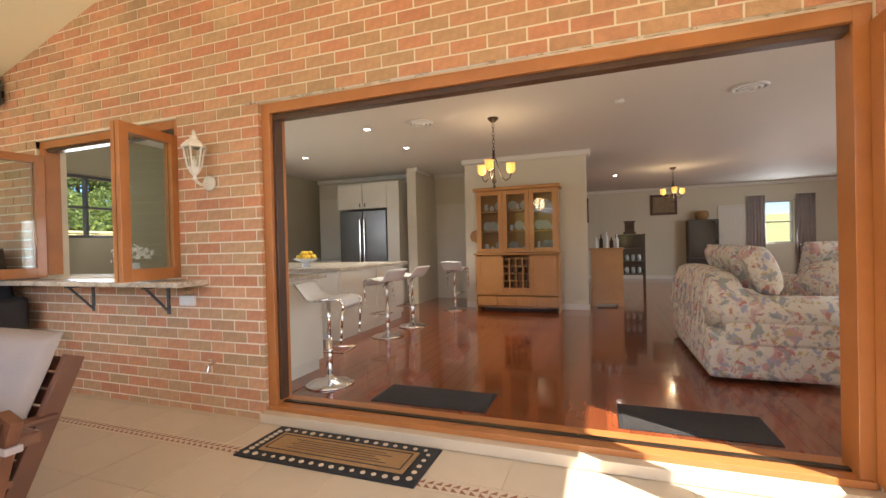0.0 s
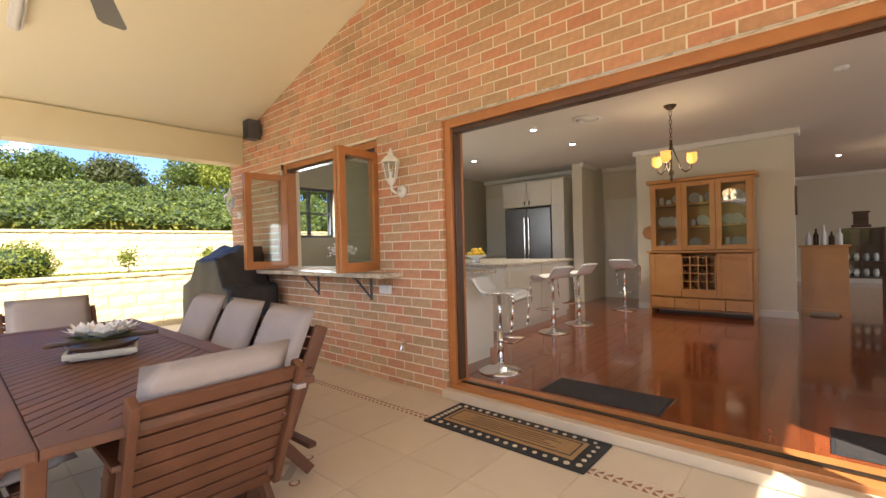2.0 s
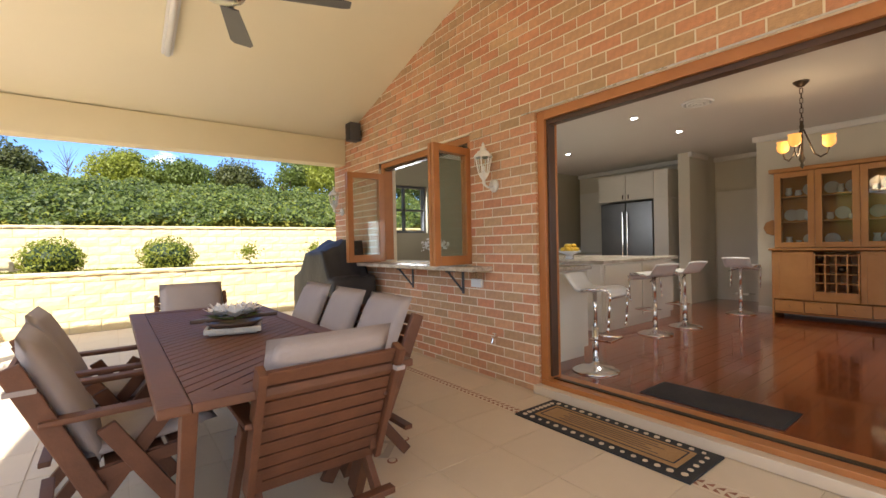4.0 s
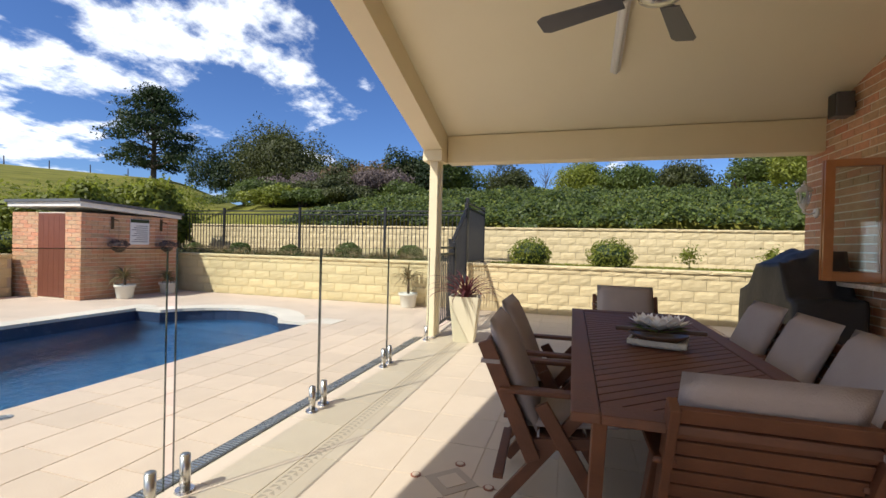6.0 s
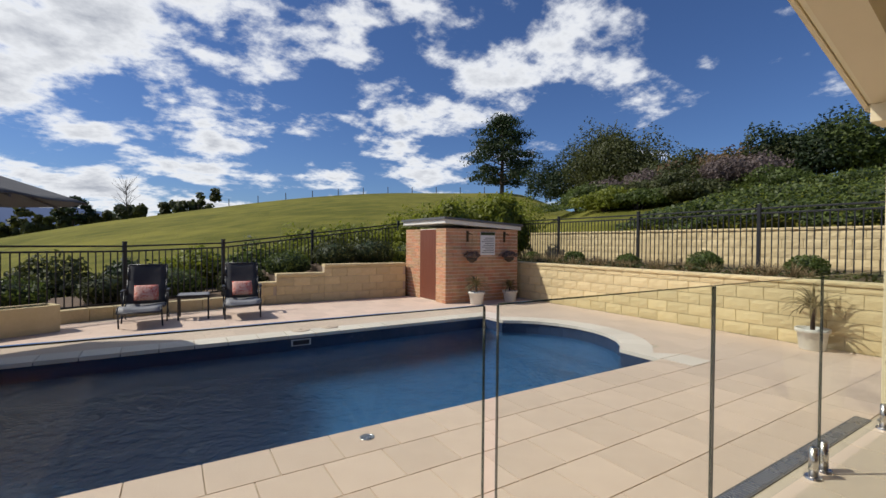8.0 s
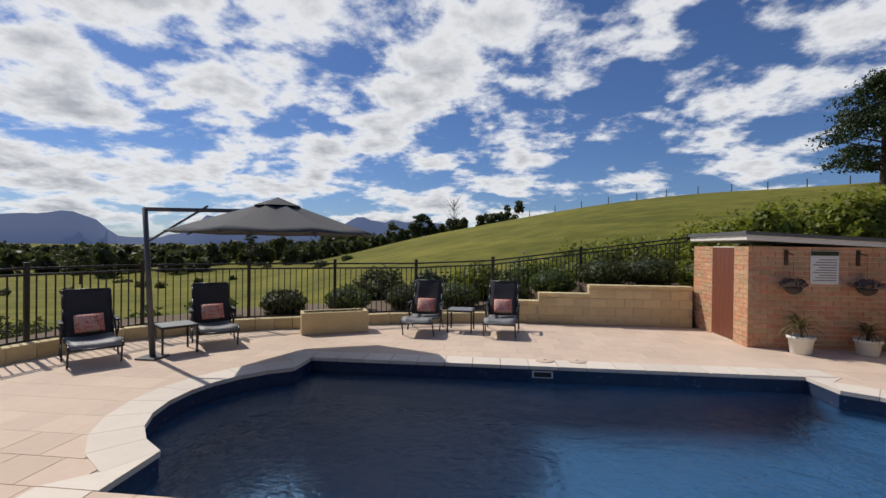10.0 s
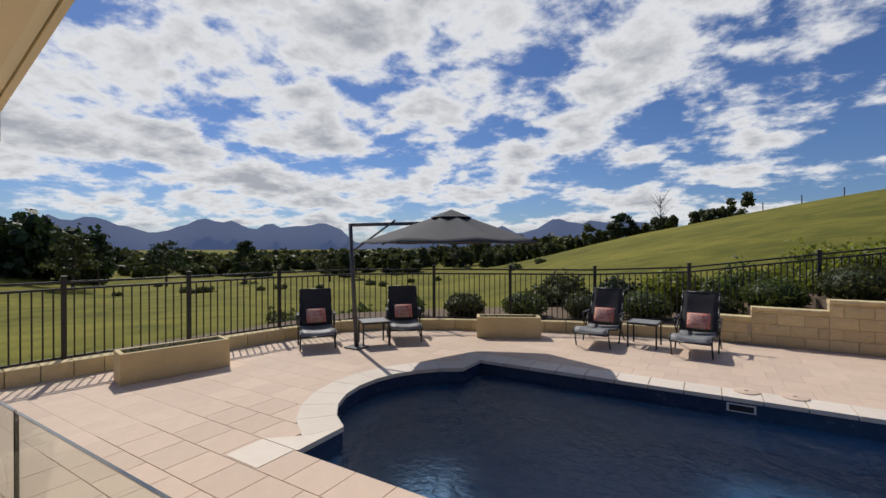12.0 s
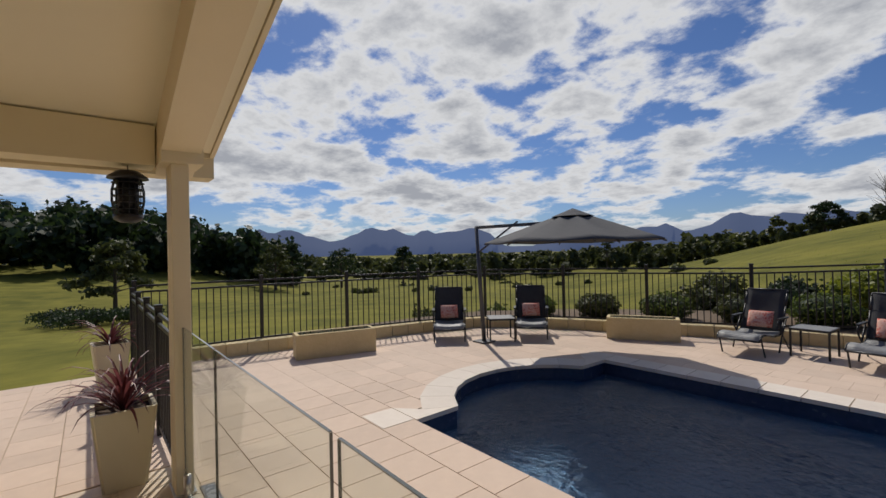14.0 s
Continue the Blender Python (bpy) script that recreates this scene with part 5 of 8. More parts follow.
# covered barbecue
bq = thing("covered_barbecue", "wide barbecue under a creased black cover", "barbecue", -4.92, 2.18, 0)
b = B()
bmesh.ops.create_cube(b, size=1.0)
bmesh.ops.subdivide_edges(b, edges=b.edges[:], cuts=15, use_grid_fill=True)
for v in b.verts:
    x, y, z = v.co
    t = z + 0.5
    hood = smooth((0.34 - abs(x - 0.03)) / 0.13)
    rise = 0.43 * hood * (1 - 0.35 * smooth((0.2 - y) / 0.7)) * smooth((t - 0.80) / 0.15)
    edge = 0.05 * smooth((abs(x) - 0.30) / 0.2) * smooth((t - 0.85) / 0.15)
    fold = 0.055 * noise.noise((x * 5, y * 4, z * 3)) + 0.018 * math.sin(23 * x + 7 * y) * (1 - 0.5 * t)
    sag = 0.05 * noise.noise((x * 7, 3.0, y * 5)) * smooth((t - 0.7) / 0.3)
    v.co = Vector((x * (1.50 - 0.06 * t) * (1 + 0.3 * fold), y * (0.62 - 0.05 * t) * (1 + fold), 0.04 + 0.88 * t + rise - edge + sag))
part("cover", b, M["bbq"], bq, "creased black fabric cover", True)
for sx in (-0.5, 0.5):
    for sy in (-0.2, 0.2):
        b = B()
        rod(b, (sx, sy - 0.02, 0.04), (sx, sy + 0.02, 0.04), 0.04, seg=12)
        part("castor", b, M["rubber"], bq)


# ---- planters ----
def spiky(rng, n, length, droop, width, base=(0, 0, 0), rise=0.5):
    """Arching sword leaves from one point, as two-sided folded strips."""
    vs, fs = [], []
    for k in range(n):
        a = rng.uniform(0, 2 * math.pi)
        el = rng.uniform(rise, 1.45)
        L = length * rng.uniform(0.7, 1.1)
        d = np.array([math.cos(a), math.sin(a), 0])
        side = np.array([-math.sin(a), math.cos(a), 0])
        p = np.array(base, float)
        seg = 6
        for j in range(seg + 1):
            t = j / seg
            e2 = el - droop * t * t
            if j:
                p = p + L / seg * (d * math.cos(e2) + np.array([0, 0, math.sin(e2)]))
            w = width * (0.55 + 0.9 * t if t < 0.4 else 0.91 * (1 - (t - 0.4) / 0.6) ** 0.8 + 0.01)
            up = np.array([0, 0, w * 0.35])
            n0 = len(vs)
            vs += [tuple(p - side * w + up), tuple(p), tuple(p + side * w + up)]
            if j:
                fs += [(n0 - 3, n0 - 2, n0 + 1, n0), (n0 - 2, n0 - 1, n0 + 2, n0 + 1)]
    return vs, fs


def tall_planter(x, y, rz, seed, label, mat, h=0.62, top=0.21, bot=0.145, leaf="cordyline", n=56, length=0.68):
    t = thing("planter", label, "planter", x, y, 0, rz, group="tall planters")
    b = B()
    o = [(bot, 0.0), (top, h), (top - 0.03, h), (top - 0.03, h - 0.06)]
    ringv = [[b.verts.new((sx * r, sy * r, z)) for sx, sy in ((-1, -1), (1, -1), (1, 1), (-1, 1))] for r, z in o]
    for p, q in zip(ringv, ringv[1:]):
        for i in range(4):
            b.faces.new((p[i], p[(i + 1) % 4], q[(i + 1) % 4], q[i]))
    b.faces.new(ringv[0][::-1])
    es = [e for e in b.edges if abs(e.verts[0].co.z - e.verts[1].co.z) > 0.3]
    bmesh.ops.bevel(b, geom=es, offset=0.02, segments=3, affect="EDGES")
    part("pot", b, mat, t, "square tapered pot")
    b = B()
    box(b, -top + 0.032, -top + 0.032, h - 0.09, top - 0.032, top - 0.032, h - 0.055)
    part("soil", b, M["soil"], t)
    rng = np.random.default_rng(seed)
    vs, fs = spiky(rng, n, length, 1.5, 0.016, (0, 0, h - 0.06), 0.5)
    part_mesh("foliage", raw("foliage", vs, fs, M[leaf]), t, "burgundy sword-shaped leaves")
    b = B()
    rod(b, (0, 0, h - 0.06), (0, 0, h + 0.12), 0.022, 0.015)
    part("stem", b, M["bark"], t)
    return t


tall_planter(-5.10, -1.56, 8, 1, "tall cream tapered planter with a burgundy cordyline", M["pot"])
tall_planter(2.24, -1.72, 0, 2, "tall cream tapered planter with a burgundy cordyline", M["pot"])
tall_planter(5.60, -1.74, 5, 3, "tall cream tapered planter with a burgundy cordyline", M["pot"])


def round_pot(x, y, seed, label, r=0.19, h=0.30, trunk=0.15, n=40, length=0.42):
    t = thing("potted_plant", label, "potted plant", x, y, 0, group="poolside pots")
    b = B()
    lathe(b, [(r * 0.72, 0), (r * 0.78, 0.02), (r * 0.93, h * 0.8), (r * 1.06, h * 0.84), (r * 1.06, h), (r * 0.92, h), (r * 0.9, h - 0.05), (0.001, h - 0.05)], 28)
    part("pot", b, M["whitepot"], t, "white round pot", True)
    b = B()
    rod(b, (0, 0, h - 0.05), (0.02, 0.01, h + trunk), 0.03, 0.022)
    part("stem", b, M["bark"], t)
    vs, fs = spiky(np.random.default_rng(seed), n, length, 1.5, 0.017, (0.02, 0.01, h + trunk - 0.01), 0.1)
    part_mesh("foliage", raw("foliage", vs, fs, M["strap"]), t, "spiky bronze leaves")
    return t


round_pot(-6.25, -9.36, 11, "white pot with a spiky bronze plant by the brick shed", trunk=0.14, n=64, length=0.44)
round_pot(-7.3, -9.38, 12, "white pot with a spiky plant by the brick shed", 0.18, 0.27, trunk=0.09, n=56, length=0.36)
round_pot(-7.72, -3.42, 13, "white pot with a spiky dragon tree by the retaining wall", 0.19, 0.30, trunk=0.28, n=60, length=0.52)


def trough(x, y, rz, length, label, depth=0.42, h=0.42):
    t = thing("planter_box", label, "planter box", x, y, 0, rz, group="long planter boxes")
    for s in (-1, 1):
        b = B()
        box(b, -length / 2, s * (depth / 2 - 0.03) - 0.03, 0.0, length / 2, s * (depth / 2 - 0.03) + 0.03, h, 0.008)
        part("long_side", b, M["block_rest"], t)
        b = B()
        box(b, s * (length / 2 - 0.03) - 0.03 , -depth / 2 + 0.0605, 0.0, s * (length / 2 - 0.03) + 0.03, depth / 2 - 0.0605, h, 0.008)
        part("end_side", b, M["block_rest"], t)
    b = B()
    box(b, -length / 2 + 0.061, -depth / 2 + 0.061, 0.02, length / 2 - 0.061, depth / 2 - 0.061, h - 0.05)
    part("soil", b, M["soil"], t)
    rng = np.random.default_rng(int(length * 100))
    c = np.stack([rng.uniform(-length / 2 + 0.08, length / 2 - 0.08, 260), rng.uniform(-depth / 2 + 0.08, depth / 2 - 0.08, 260), h - 0.05 + rng.uniform(0, 0.05, 260)], 1)
    part_mesh("seedlings", leaf_mesh("seedlings", c, np.tile((0, 0, 1.0), (260, 1)), 0.018, M["leafdark"], rng), t)["kind"] = "stuff"
    return t


trough(5.25, -4.95, 77.5, 1.40, "long sandstone planter box beside the fence kerb")
trough(2.08, -9.92, 26.6, 1.29, "sandstone planter box between the sun loungers")


# ---- umbrella ----
um = thing("cantilever_umbrella", "large charcoal cantilever umbrella, open", "umbrella", 4.05, -7.52, 0)
hub = Vector((2.42 - 4.05, -8.19 + 7.52, 2.475))
b = B()
box(b, -0.16, -0.16, 0.0, 0.16, 0.16, 0.03, 0.006)
part("base_plate", b, M["darkgrey"], um)
b = B()
rod(b, (0, 0, 0.03), (0.10, 0.05, 2.27), 0.042, 0.036, 16)
part("pole", b, M["darkgrey"], um, "grey metal pole", True)
b = B()
bar(b, (0.12, 0.05, 2.25), (hub.x, hub.y, hub.z - 0.20), 0.05, 0.06, 0.006)
part("arm", b, M["darkgrey"], um)
b = B()
bar(b, (0.08, 0.04, 1.75), (hub.x * 0.42, hub.y * 0.42, 2.33), 0.03, 0.03, 0.004)
part("strut", b, M["darkgrey"], um)
R, rim = 1.58, 1.925
a0 = math.atan2(hub.y, hub.x) + math.pi / 8
corner = [hub + Vector((R * math.cos(a0 + math.pi / 4 * k), R * math.sin(a0 + math.pi / 4 * k), rim - hub.z)) for k in range(8)]
b = B()
for k in range(8):
    p0, p1 = corner[k], corner[(k + 1) % 8]
    strips = []
    for j in range(7):
        t = 0.14 + 0.86 * j / 6
        sag = -0.05 * math.sin(math.pi * t)
        q0, q1 = hub.lerp(p0, t), hub.lerp(p1, t)
        mid = (q0 + q1) / 2 + Vector((0, 0, sag - 0.02 * t))
        strips.append([b.verts.new(q) for q in (q0, mid, q1)])
    for u, v in zip(strips, strips[1:]):
        b.faces.new((u[0], u[1], v[1], v[0]))
        b.faces.new((u[1], u[2], v[2], v[1]))
bmesh.ops.remove_doubles(b, verts=b.verts, dist=0.001)
canopy = part("canopy", b, M["canvas"], um, "charcoal canvas canopy", True)
sm = canopy.modifiers.new("cloth", "SOLIDIFY")
sm.thickness = 0.006
b = B()
for k in range(8):
    p0, p1 = corner[k], corner[(k + 1) % 8]
    q = [hub + Vector((0, 0, 0.035)), hub.lerp(p0, 0.24) + Vector((0, 0, 0.018)), hub.lerp(p1, 0.24) + Vector((0, 0, 0.018))]
    b.faces.new([b.verts.new(v) for v in q])
bmesh.ops.remove_doubles(b, verts=b.verts, dist=0.001)
part("vent", b, M["canvas"], canopy, "raised vent cap")
for k in range(8):
    b = B()
    bar(b, hub - Vector((0, 0, 0.05)), corner[k] - Vector((0, 0, 0.03)), 0.02, 0.025)
    part("rib", b, M["darkgrey"], um)


# ---- loungers and side tables ----
def lounger():
    """Foot end at the origin; the head end lies along +y."""
    t = thing("sun_lounger", "dark sling sun lounger with a raised back and a coral cushion", "sun lounger", group="sun loungers")
    W = 0.30
    bed = [(0.0, 0.27), (0.05, 0.335), (0.16, 0.355), (0.36, 0.325), (0.62, 0.275), (0.86, 0.265), (0.98, 0.30)]
    back = [(0.98, 0.30), (1.08, 0.46), (1.22, 0.72), (1.31, 0.93), (1.345, 0.985)]
    for s in (-1, 1):
        b = B()
        tube(b, [Vector((s * W, y, z)) for y, z in bed + back[1:]], 0.015)
        part("side_tube", b, M["blackmetal"], t, "", True)
        b = B()
        tube(b, [Vector((s * (W + 0.004), 0.20, 0.0)), Vector((s * W, 0.12, 0.18)), Vector((s * W, 0.06, 0.325))], 0.013)
        part("front_leg", b, M["blackmetal"], t, "", True)
        b = B()
        tube(b, [Vector((s * (W + 0.035), 1.20, 0.0)), Vector((s * (W + 0.035), 0.98, 0.20)), Vector((s * (W + 0.035), 0.74, 0.40)), Vector((s * (W + 0.035), 0.70, 0.50)), Vector((s * (W + 0.035), 0.78, 0.535))], 0.013)
        part("rear_leg", b, M["blackmetal"], t, "", True)
        b = B()
        tube(b, [Vector((s * (W + 0.035), 0.72, 0.0)), Vector((s * (W + 0.035), 0.86, 0.24)), Vector((s * (W + 0.035), 1.10, 0.52))], 0.013)
        part("cross_leg", b, M["blackmetal"], t, "", True)
        b = B()
        box(b, s * (W + 0.038) - 0.028, 0.74, 0.535, s * (W + 0.038) + 0.028, 1.14, 0.56, 0.009)
        part("armrest", b, M["blackmetal"], t)
    for nm, (y, z) in (("foot_tube", bed[0]), ("head_tube", back[-1])):
        b = B()
        rod(b, (-W, y, z), (W, y, z), 0.015)
        part(nm, b, M["blackmetal"], t, "", True)
    for nm, prof, mat, lab in (("seat_sling", bed, M["slingpale"], "grey woven seat sling"), ("back_sling", back, M["sling"], "black woven back sling")):
        b = B()
        rows = []
        for (y0, z0), (y1, z1) in zip(prof, prof[1:]):
            for k in range(3):
                f = k / 3
                rows.append((y0 + (y1 - y0) * f, z0 + (z1 - z0) * f))
        rows.append(prof[-1])
        top = [[b.verts.new((-W + 0.012 + (2 * W - 0.024) * i / 6, y, z + 0.012 - 0.022 * math.sin(math.pi * i / 6))) for i in range(7)] for y, z in rows]
        for p, q in zip(top, top[1:]):
            for i in range(6):
                b.faces.new((p[i], p[i + 1], q[i + 1], q[i]))
        part(nm, b, mat, t, lab, True).modifiers.new("cloth", "SOLIDIFY").thickness = 0.006
    b = B()
    pad(b, 0.37, 0.30, 0.10, 0.025, pose(0, 1.015, 0.475, 60, 0, 4))
    part("cushion", b, M["coral"], t, "coral and white patterned cushion", True)
    return t


lo = lounger()
spots = [(4.39, -6.92, 230), (3.42, -8.20, 220), (0.36, -9.58, 177), (-1.20, -9.70, 174)]
for k, (x, y, rz) in enumerate(spots):
    if k == 0:
        lo.matrix_world = pose(x, y, 0, 0, 0, rz)
    else:
        copy_thing(lo, pose(x, y, 0, 0, 0, rz))


def side_table(x, y, rz):
    t = thing("side_table", "small dark metal side table with a pale top", "side table", x, y, 0, rz, group="poolside tables")
    b = B()
    box(b, -0.24, -0.24, 0.43, 0.24, 0.24, 0.455, 0.006)
    part("tabletop", b, M["slingpale"], t)
    b = B()
    for s in (-1, 1):
        bar(b, (-0.25, s * 0.25, 0.435), (0.25, s * 0.25, 0.435), 0.022, 0.035)
        bar(b, (s * 0.25, -0.24, 0.435), (s * 0.25, 0.24, 0.435), 0.022, 0.035)
    part("rim", b, M["blackmetal"], t)
    for sx in (-1, 1):
        for sy in (-1, 1):
            b = B()
            box(b, sx * 0.24 - 0.014, sy * 0.24 - 0.014, 0, sx * 0.24 + 0.014, sy * 0.24 + 0.014, 0.43, 0.003)
            part("leg", b, M["blackmetal"], t)
    return t


side_table(3.99, -7.93, 52)
side_table(-0.44, -10.42, -4)

# ---- brick equipment shed ----
shed = thing("pool_shed", "small brick pool shed with a red timber door", "shed", -6.72, -10.75, 0)
SX, SY = 1.12, 1.03


def shed_top(x):
    return 1.80 + 0.12 * (x + SX) / (2 * SX)


b = B()
prism(b, [(-SX + 0.01, -SY + 0.01, 0), (SX - 0.01, -SY + 0.01, 0), (SX - 0.01, SY - 0.01, 0), (-SX + 0.01, SY - 0.01, 0)], (0, 0, 1.80))
part("wall_core", b, M["mortar"], shed)
vs, fs = [], []
for row in range(21):
    z = 0.004 + 0.086 * row
    off = 0.12 if row % 2 else 0
    x = -SX - off
    while x < SX - 0.02:
        a, c = max(-SX, x), min(SX, x + 0.23)
        if c - a > 0.015:
            rest_box(vs, fs, a, SY - 0.02, z, c, SY, z + 0.076)
        x += 0.24
    for y_from, y_to in ((-SY, -0.225), (0.575, SY - 0.021)) if z < 1.76 else ((-SY, SY - 0.021),):
        y = -SY - off
        while y < y_to:
            a, c = max(y_from, y), min(y_to, y + 0.23)
            if c - a > 0.015:
                rest_box(vs, fs, SX - 0.02, a, z, SX, c, z + 0.076)
            y += 0.24
part_mesh("brick_face", raw("brick_face", vs, fs, M["brick_rest"]), shed)["kind"] = "stuff"
b = B()
for k in range(5):
    box(b, SX - 0.025, -0.22 + 0.158 * k + 0.002, 0.03, SX + 0.004, -0.22 + 0.158 * (k + 1) - 0.002, 1.78, 0.003)
part("door", b, M["door"], shed, "red-brown boarded timber door")
b = B()
for y0, y1 in ((-SY - 0.06, SY + 0.06),):
    prism(b, [(-SX - 0.06, y0, shed_top(-SX) + 0.0), (SX + 0.06, y0, shed_top(SX) + 0.0), (SX + 0.06, y0, shed_top(SX) + 0.09), (-SX - 0.06, y0, shed_top(-SX) + 0.09)], (0, y1 - y0, 0))
part("fascia", b, M["white"], shed, "cream fascia board")
b = B()
prism(b, [(-SX - 0.10, -SY - 0.10, shed_top(-SX) + 0.092), (SX + 0.10, -SY - 0.10, shed_top(SX) + 0.092), (SX + 0.10, -SY - 0.10, shed_top(SX) + 0.15), (-SX - 0.10, -SY - 0.10, shed_top(-SX) + 0.15)], (0, 2 * SY + 0.2, 0))
part("roof", b, M["roof"], shed, "dark metal roof")
sg = thing("wall_sign", "white pool safety chart on the brick shed", "sign", -6.84, -9.72, 1.15)
b = B()
box(b, -0.23, 0.004, 0, 0.23, 0.018, 0.58, 0.003)
part("board", b, M["plastic"], sg)
b = B()
box(b, -0.225, 0.0182, 0.50, 0.225, 0.0195, 0.575)
part("header_band", b, M["leafdark"], sg, "green header band")
b = B()
for k in range(9):
    box(b, -0.19, 0.0182, 0.06 + 0.045 * k, 0.19 - 0.05 * (k % 3), 0.0192, 0.075 + 0.045 * k)
part("text_lines", b, M["darkgrey"], sg)
for x in (-6.22, -7.38):
    br = thing("wall_bracket_basket", "small hanging basket of flowers on a rusty wall bracket", "hanging basket", x, -9.72, 1.2, group="shed baskets")
    b = B()
    box(b, -0.03, 0.002, 0.28, 0.03, 0.02, 0.55, 0.004)
    rod(b, (0, 0.02, 0.50), (0, 0.20, 0.46), 0.009)
    rod(b, (0, 0.20, 0.46), (0, 0.20, -0.05), 0.003)
    part("bracket", b, M["bronze"], br)
    b = B()
    lathe(b, [(0.03, -0.22), (0.11, -0.17), (0.14, -0.10), (0.13, -0.10), (0.001, -0.12)], 18, (0, 0.20, 0))
    part("basket", b, M["bark"], br, "", True)
    rng = np.random.default_rng(int(-x * 100))
    c, d = blob(rng, 420, 0.20, (1, 1, 0.6), low=-0.2)
    part_mesh("flowers", leaf_mesh("flowers", c + np.array((0, 0.20, -0.06)), d, 0.025, M["leafmauve"], rng), br)

# hanging insect zapper under the far eave
zp = thing("insect_zapper", "black caged insect zapper hanging from the eaves beam", "insect zapper", 2.0, -1.76, 2.16)
b = B()
lathe(b, [(0.001, 0.30), (0.07, 0.295), (0.13, 0.25), (0.135, 0.235), (0.09, 0.23), (0.08, 0.22)], 22)
part("cap", b, M["blackmetal"], zp, "", True)
b = B()
lathe(b, [(0.05, -0.10), (0.09, -0.08), (0.10, -0.04), (0.07, -0.035), (0.001, -0.03)], 22)
part("base", b, M["blackmetal"], zp, "", True)
for k in range(16):
    b = B()
    a = 2 * math.pi * k / 16
    tube(b, [Vector((r * math.cos(a), r * math.sin(a), z)) for r, z in ((0.085, -0.05), (0.105, 0.06), (0.105, 0.14), (0.085, 0.23))], 0.004, 5)
    part("cage_bar", b, M["blackmetal"], zp)
b = B()
lathe(b, [(0.001, -0.03), (0.066, -0.03), (0.072, 0.1), (0.066, 0.22), (0.001, 0.22)], 18)
part("inner_core", b, M["blackmetal"], zp, "", True)
b = B()
for z in (0.0, 0.05, 0.1, 0.15, 0.2):
    lathe(b, [(0.101, z), (0.106, z), (0.106, z + 0.006), (0.101, z + 0.006)], 22)
part("cage_rings", b, M["blackmetal"], zp)
b = B()
rod(b, (0, 0, 0.3), (0, 0, 0.339), 0.004)
part("hanger", b, M["blackmetal"], zp)


# ---- inside: kitchen ----
FL = 0.1


def cab_unit(x0, x1, y0, y1, name="base_cabinet", face="x+", label="cream painted base cabinet unit"):
    t = thing(name, label, "cabinet", (x0 + x1) / 2, (y0 + y1) / 2, FL)
    w, d = (x1 - x0) / 2, (y1 - y0) / 2
    b = B()
    box(b, -w, -d, 0.10, w, d, 0.88, 0.003)
    part("body", b, M["cabinet"], t)
    b = B()
    box(b, -w + 0.03, -d + 0.03, 0.0, w - 0.03, d - 0.03, 0.0995)
    part("plinth", b, M["cabinet"], t)
    return t, w, d


t, w, d = cab_unit(-5.45, -1.80, 2.88, 3.60, label="cream painted bench under the servery window")
b = B()
box(b, w + 0.0005, -d + 0.03, 0.12, w + 0.018, d - 0.03, 0.86, 0.004)
part("end_panel", b, M["cabinet"], t)
b = B()
box(b, -5.47, 2.86, 0.982, -1.77, 3.64, 1.022, 0.006)
solid("servery_benchtop", b, M["granite"], "speckled stone benchtop under the servery window", "benchtop", kind="thing")
for k in range(4):
    x0 = -4.60 + 0.57 * k
    t, w, d = cab_unit(x0, x0 + 0.568, 4.68, 6.55, label="cream painted island cabinet unit with drawers")
    for j in range(3):
        b = B()
        box(b, -w + 0.01, -d - 0.018, 0.13 + 0.25 * j, w - 0.01, -d - 0.0005, 0.36 + 0.25 * j, 0.004)
        dr = part("drawer_front", b, M["cabinet"], t)
        b = B()
        rod(b, (-0.05, -d - 0.03, 0.30 + 0.25 * j), (0.05, -d - 0.03, 0.30 + 0.25 * j), 0.006)
        part("handle", b, M["bronze"], dr)
    if k == 3:
        b = B()
        for j in range(2):
            box(b, w + 0.0005, -d + 0.04 + 0.915 * j, 0.13, w + 0.016, -d + 0.915 * (j + 1), 0.86, 0.006)
        part("end_panel", b, M["cabinet"], t, "framed end panels")
b = B()
box(b, -4.65, 4.62, 0.982, -2.26, 6.61, 1.022, 0.006)
solid("island_benchtop", b, M["granite"], "speckled stone island benchtop", "benchtop", kind="thing")
t, w, d = cab_unit(-5.45, -4.62, 8.1, 8.74, label="cream painted back bench cabinet")
fr = thing("fridge", "double-door stainless steel fridge", "fridge", -3.95, 8.40, FL)
b = B()
box(b, -0.56, -0.28, 0.02, 0.56, 0.32, 1.95, 0.008)
part("body", b, M["darkgrey"], fr)
for s in (-1, 1):
    b = B()
    box(b, s * 0.279 - 0.275, -0.33, 0.06, s * 0.279 + 0.275, -0.2805, 1.94, 0.012)
    dd = part("door", b, M["screen"], fr, "brushed stainless door")
    b = B()
    rod(b, (s * 0.05, -0.37, 0.55), (s * 0.05, -0.37, 1.75), 0.014)
    part("handle", b, M["chrome"], dd)
oc = thing("overhead_cabinet", "cream cabinets surrounding the fridge", "cabinet", -3.95, 8.40, FL)
b = B()
box(b, -0.62, -0.30, 1.98, 0.84, 0.34, 2.52, 0.004)
part("body", b, M["cabinet"], oc)
for s in (-1, 1):
    b = B()
    box(b, s * 0.29 - 0.285, -0.318, 1.99, s * 0.29 + 0.285, -0.3005, 2.50, 0.006)
    dd = part("door", b, M["cabinet"], oc)
    b = B()
    box(b, s * 0.06 - 0.008, -0.335, 2.02, s * 0.06 + 0.008, -0.3185, 2.10, 0.003)
    part("handle", b, M["bronze"], dd)
b = B()
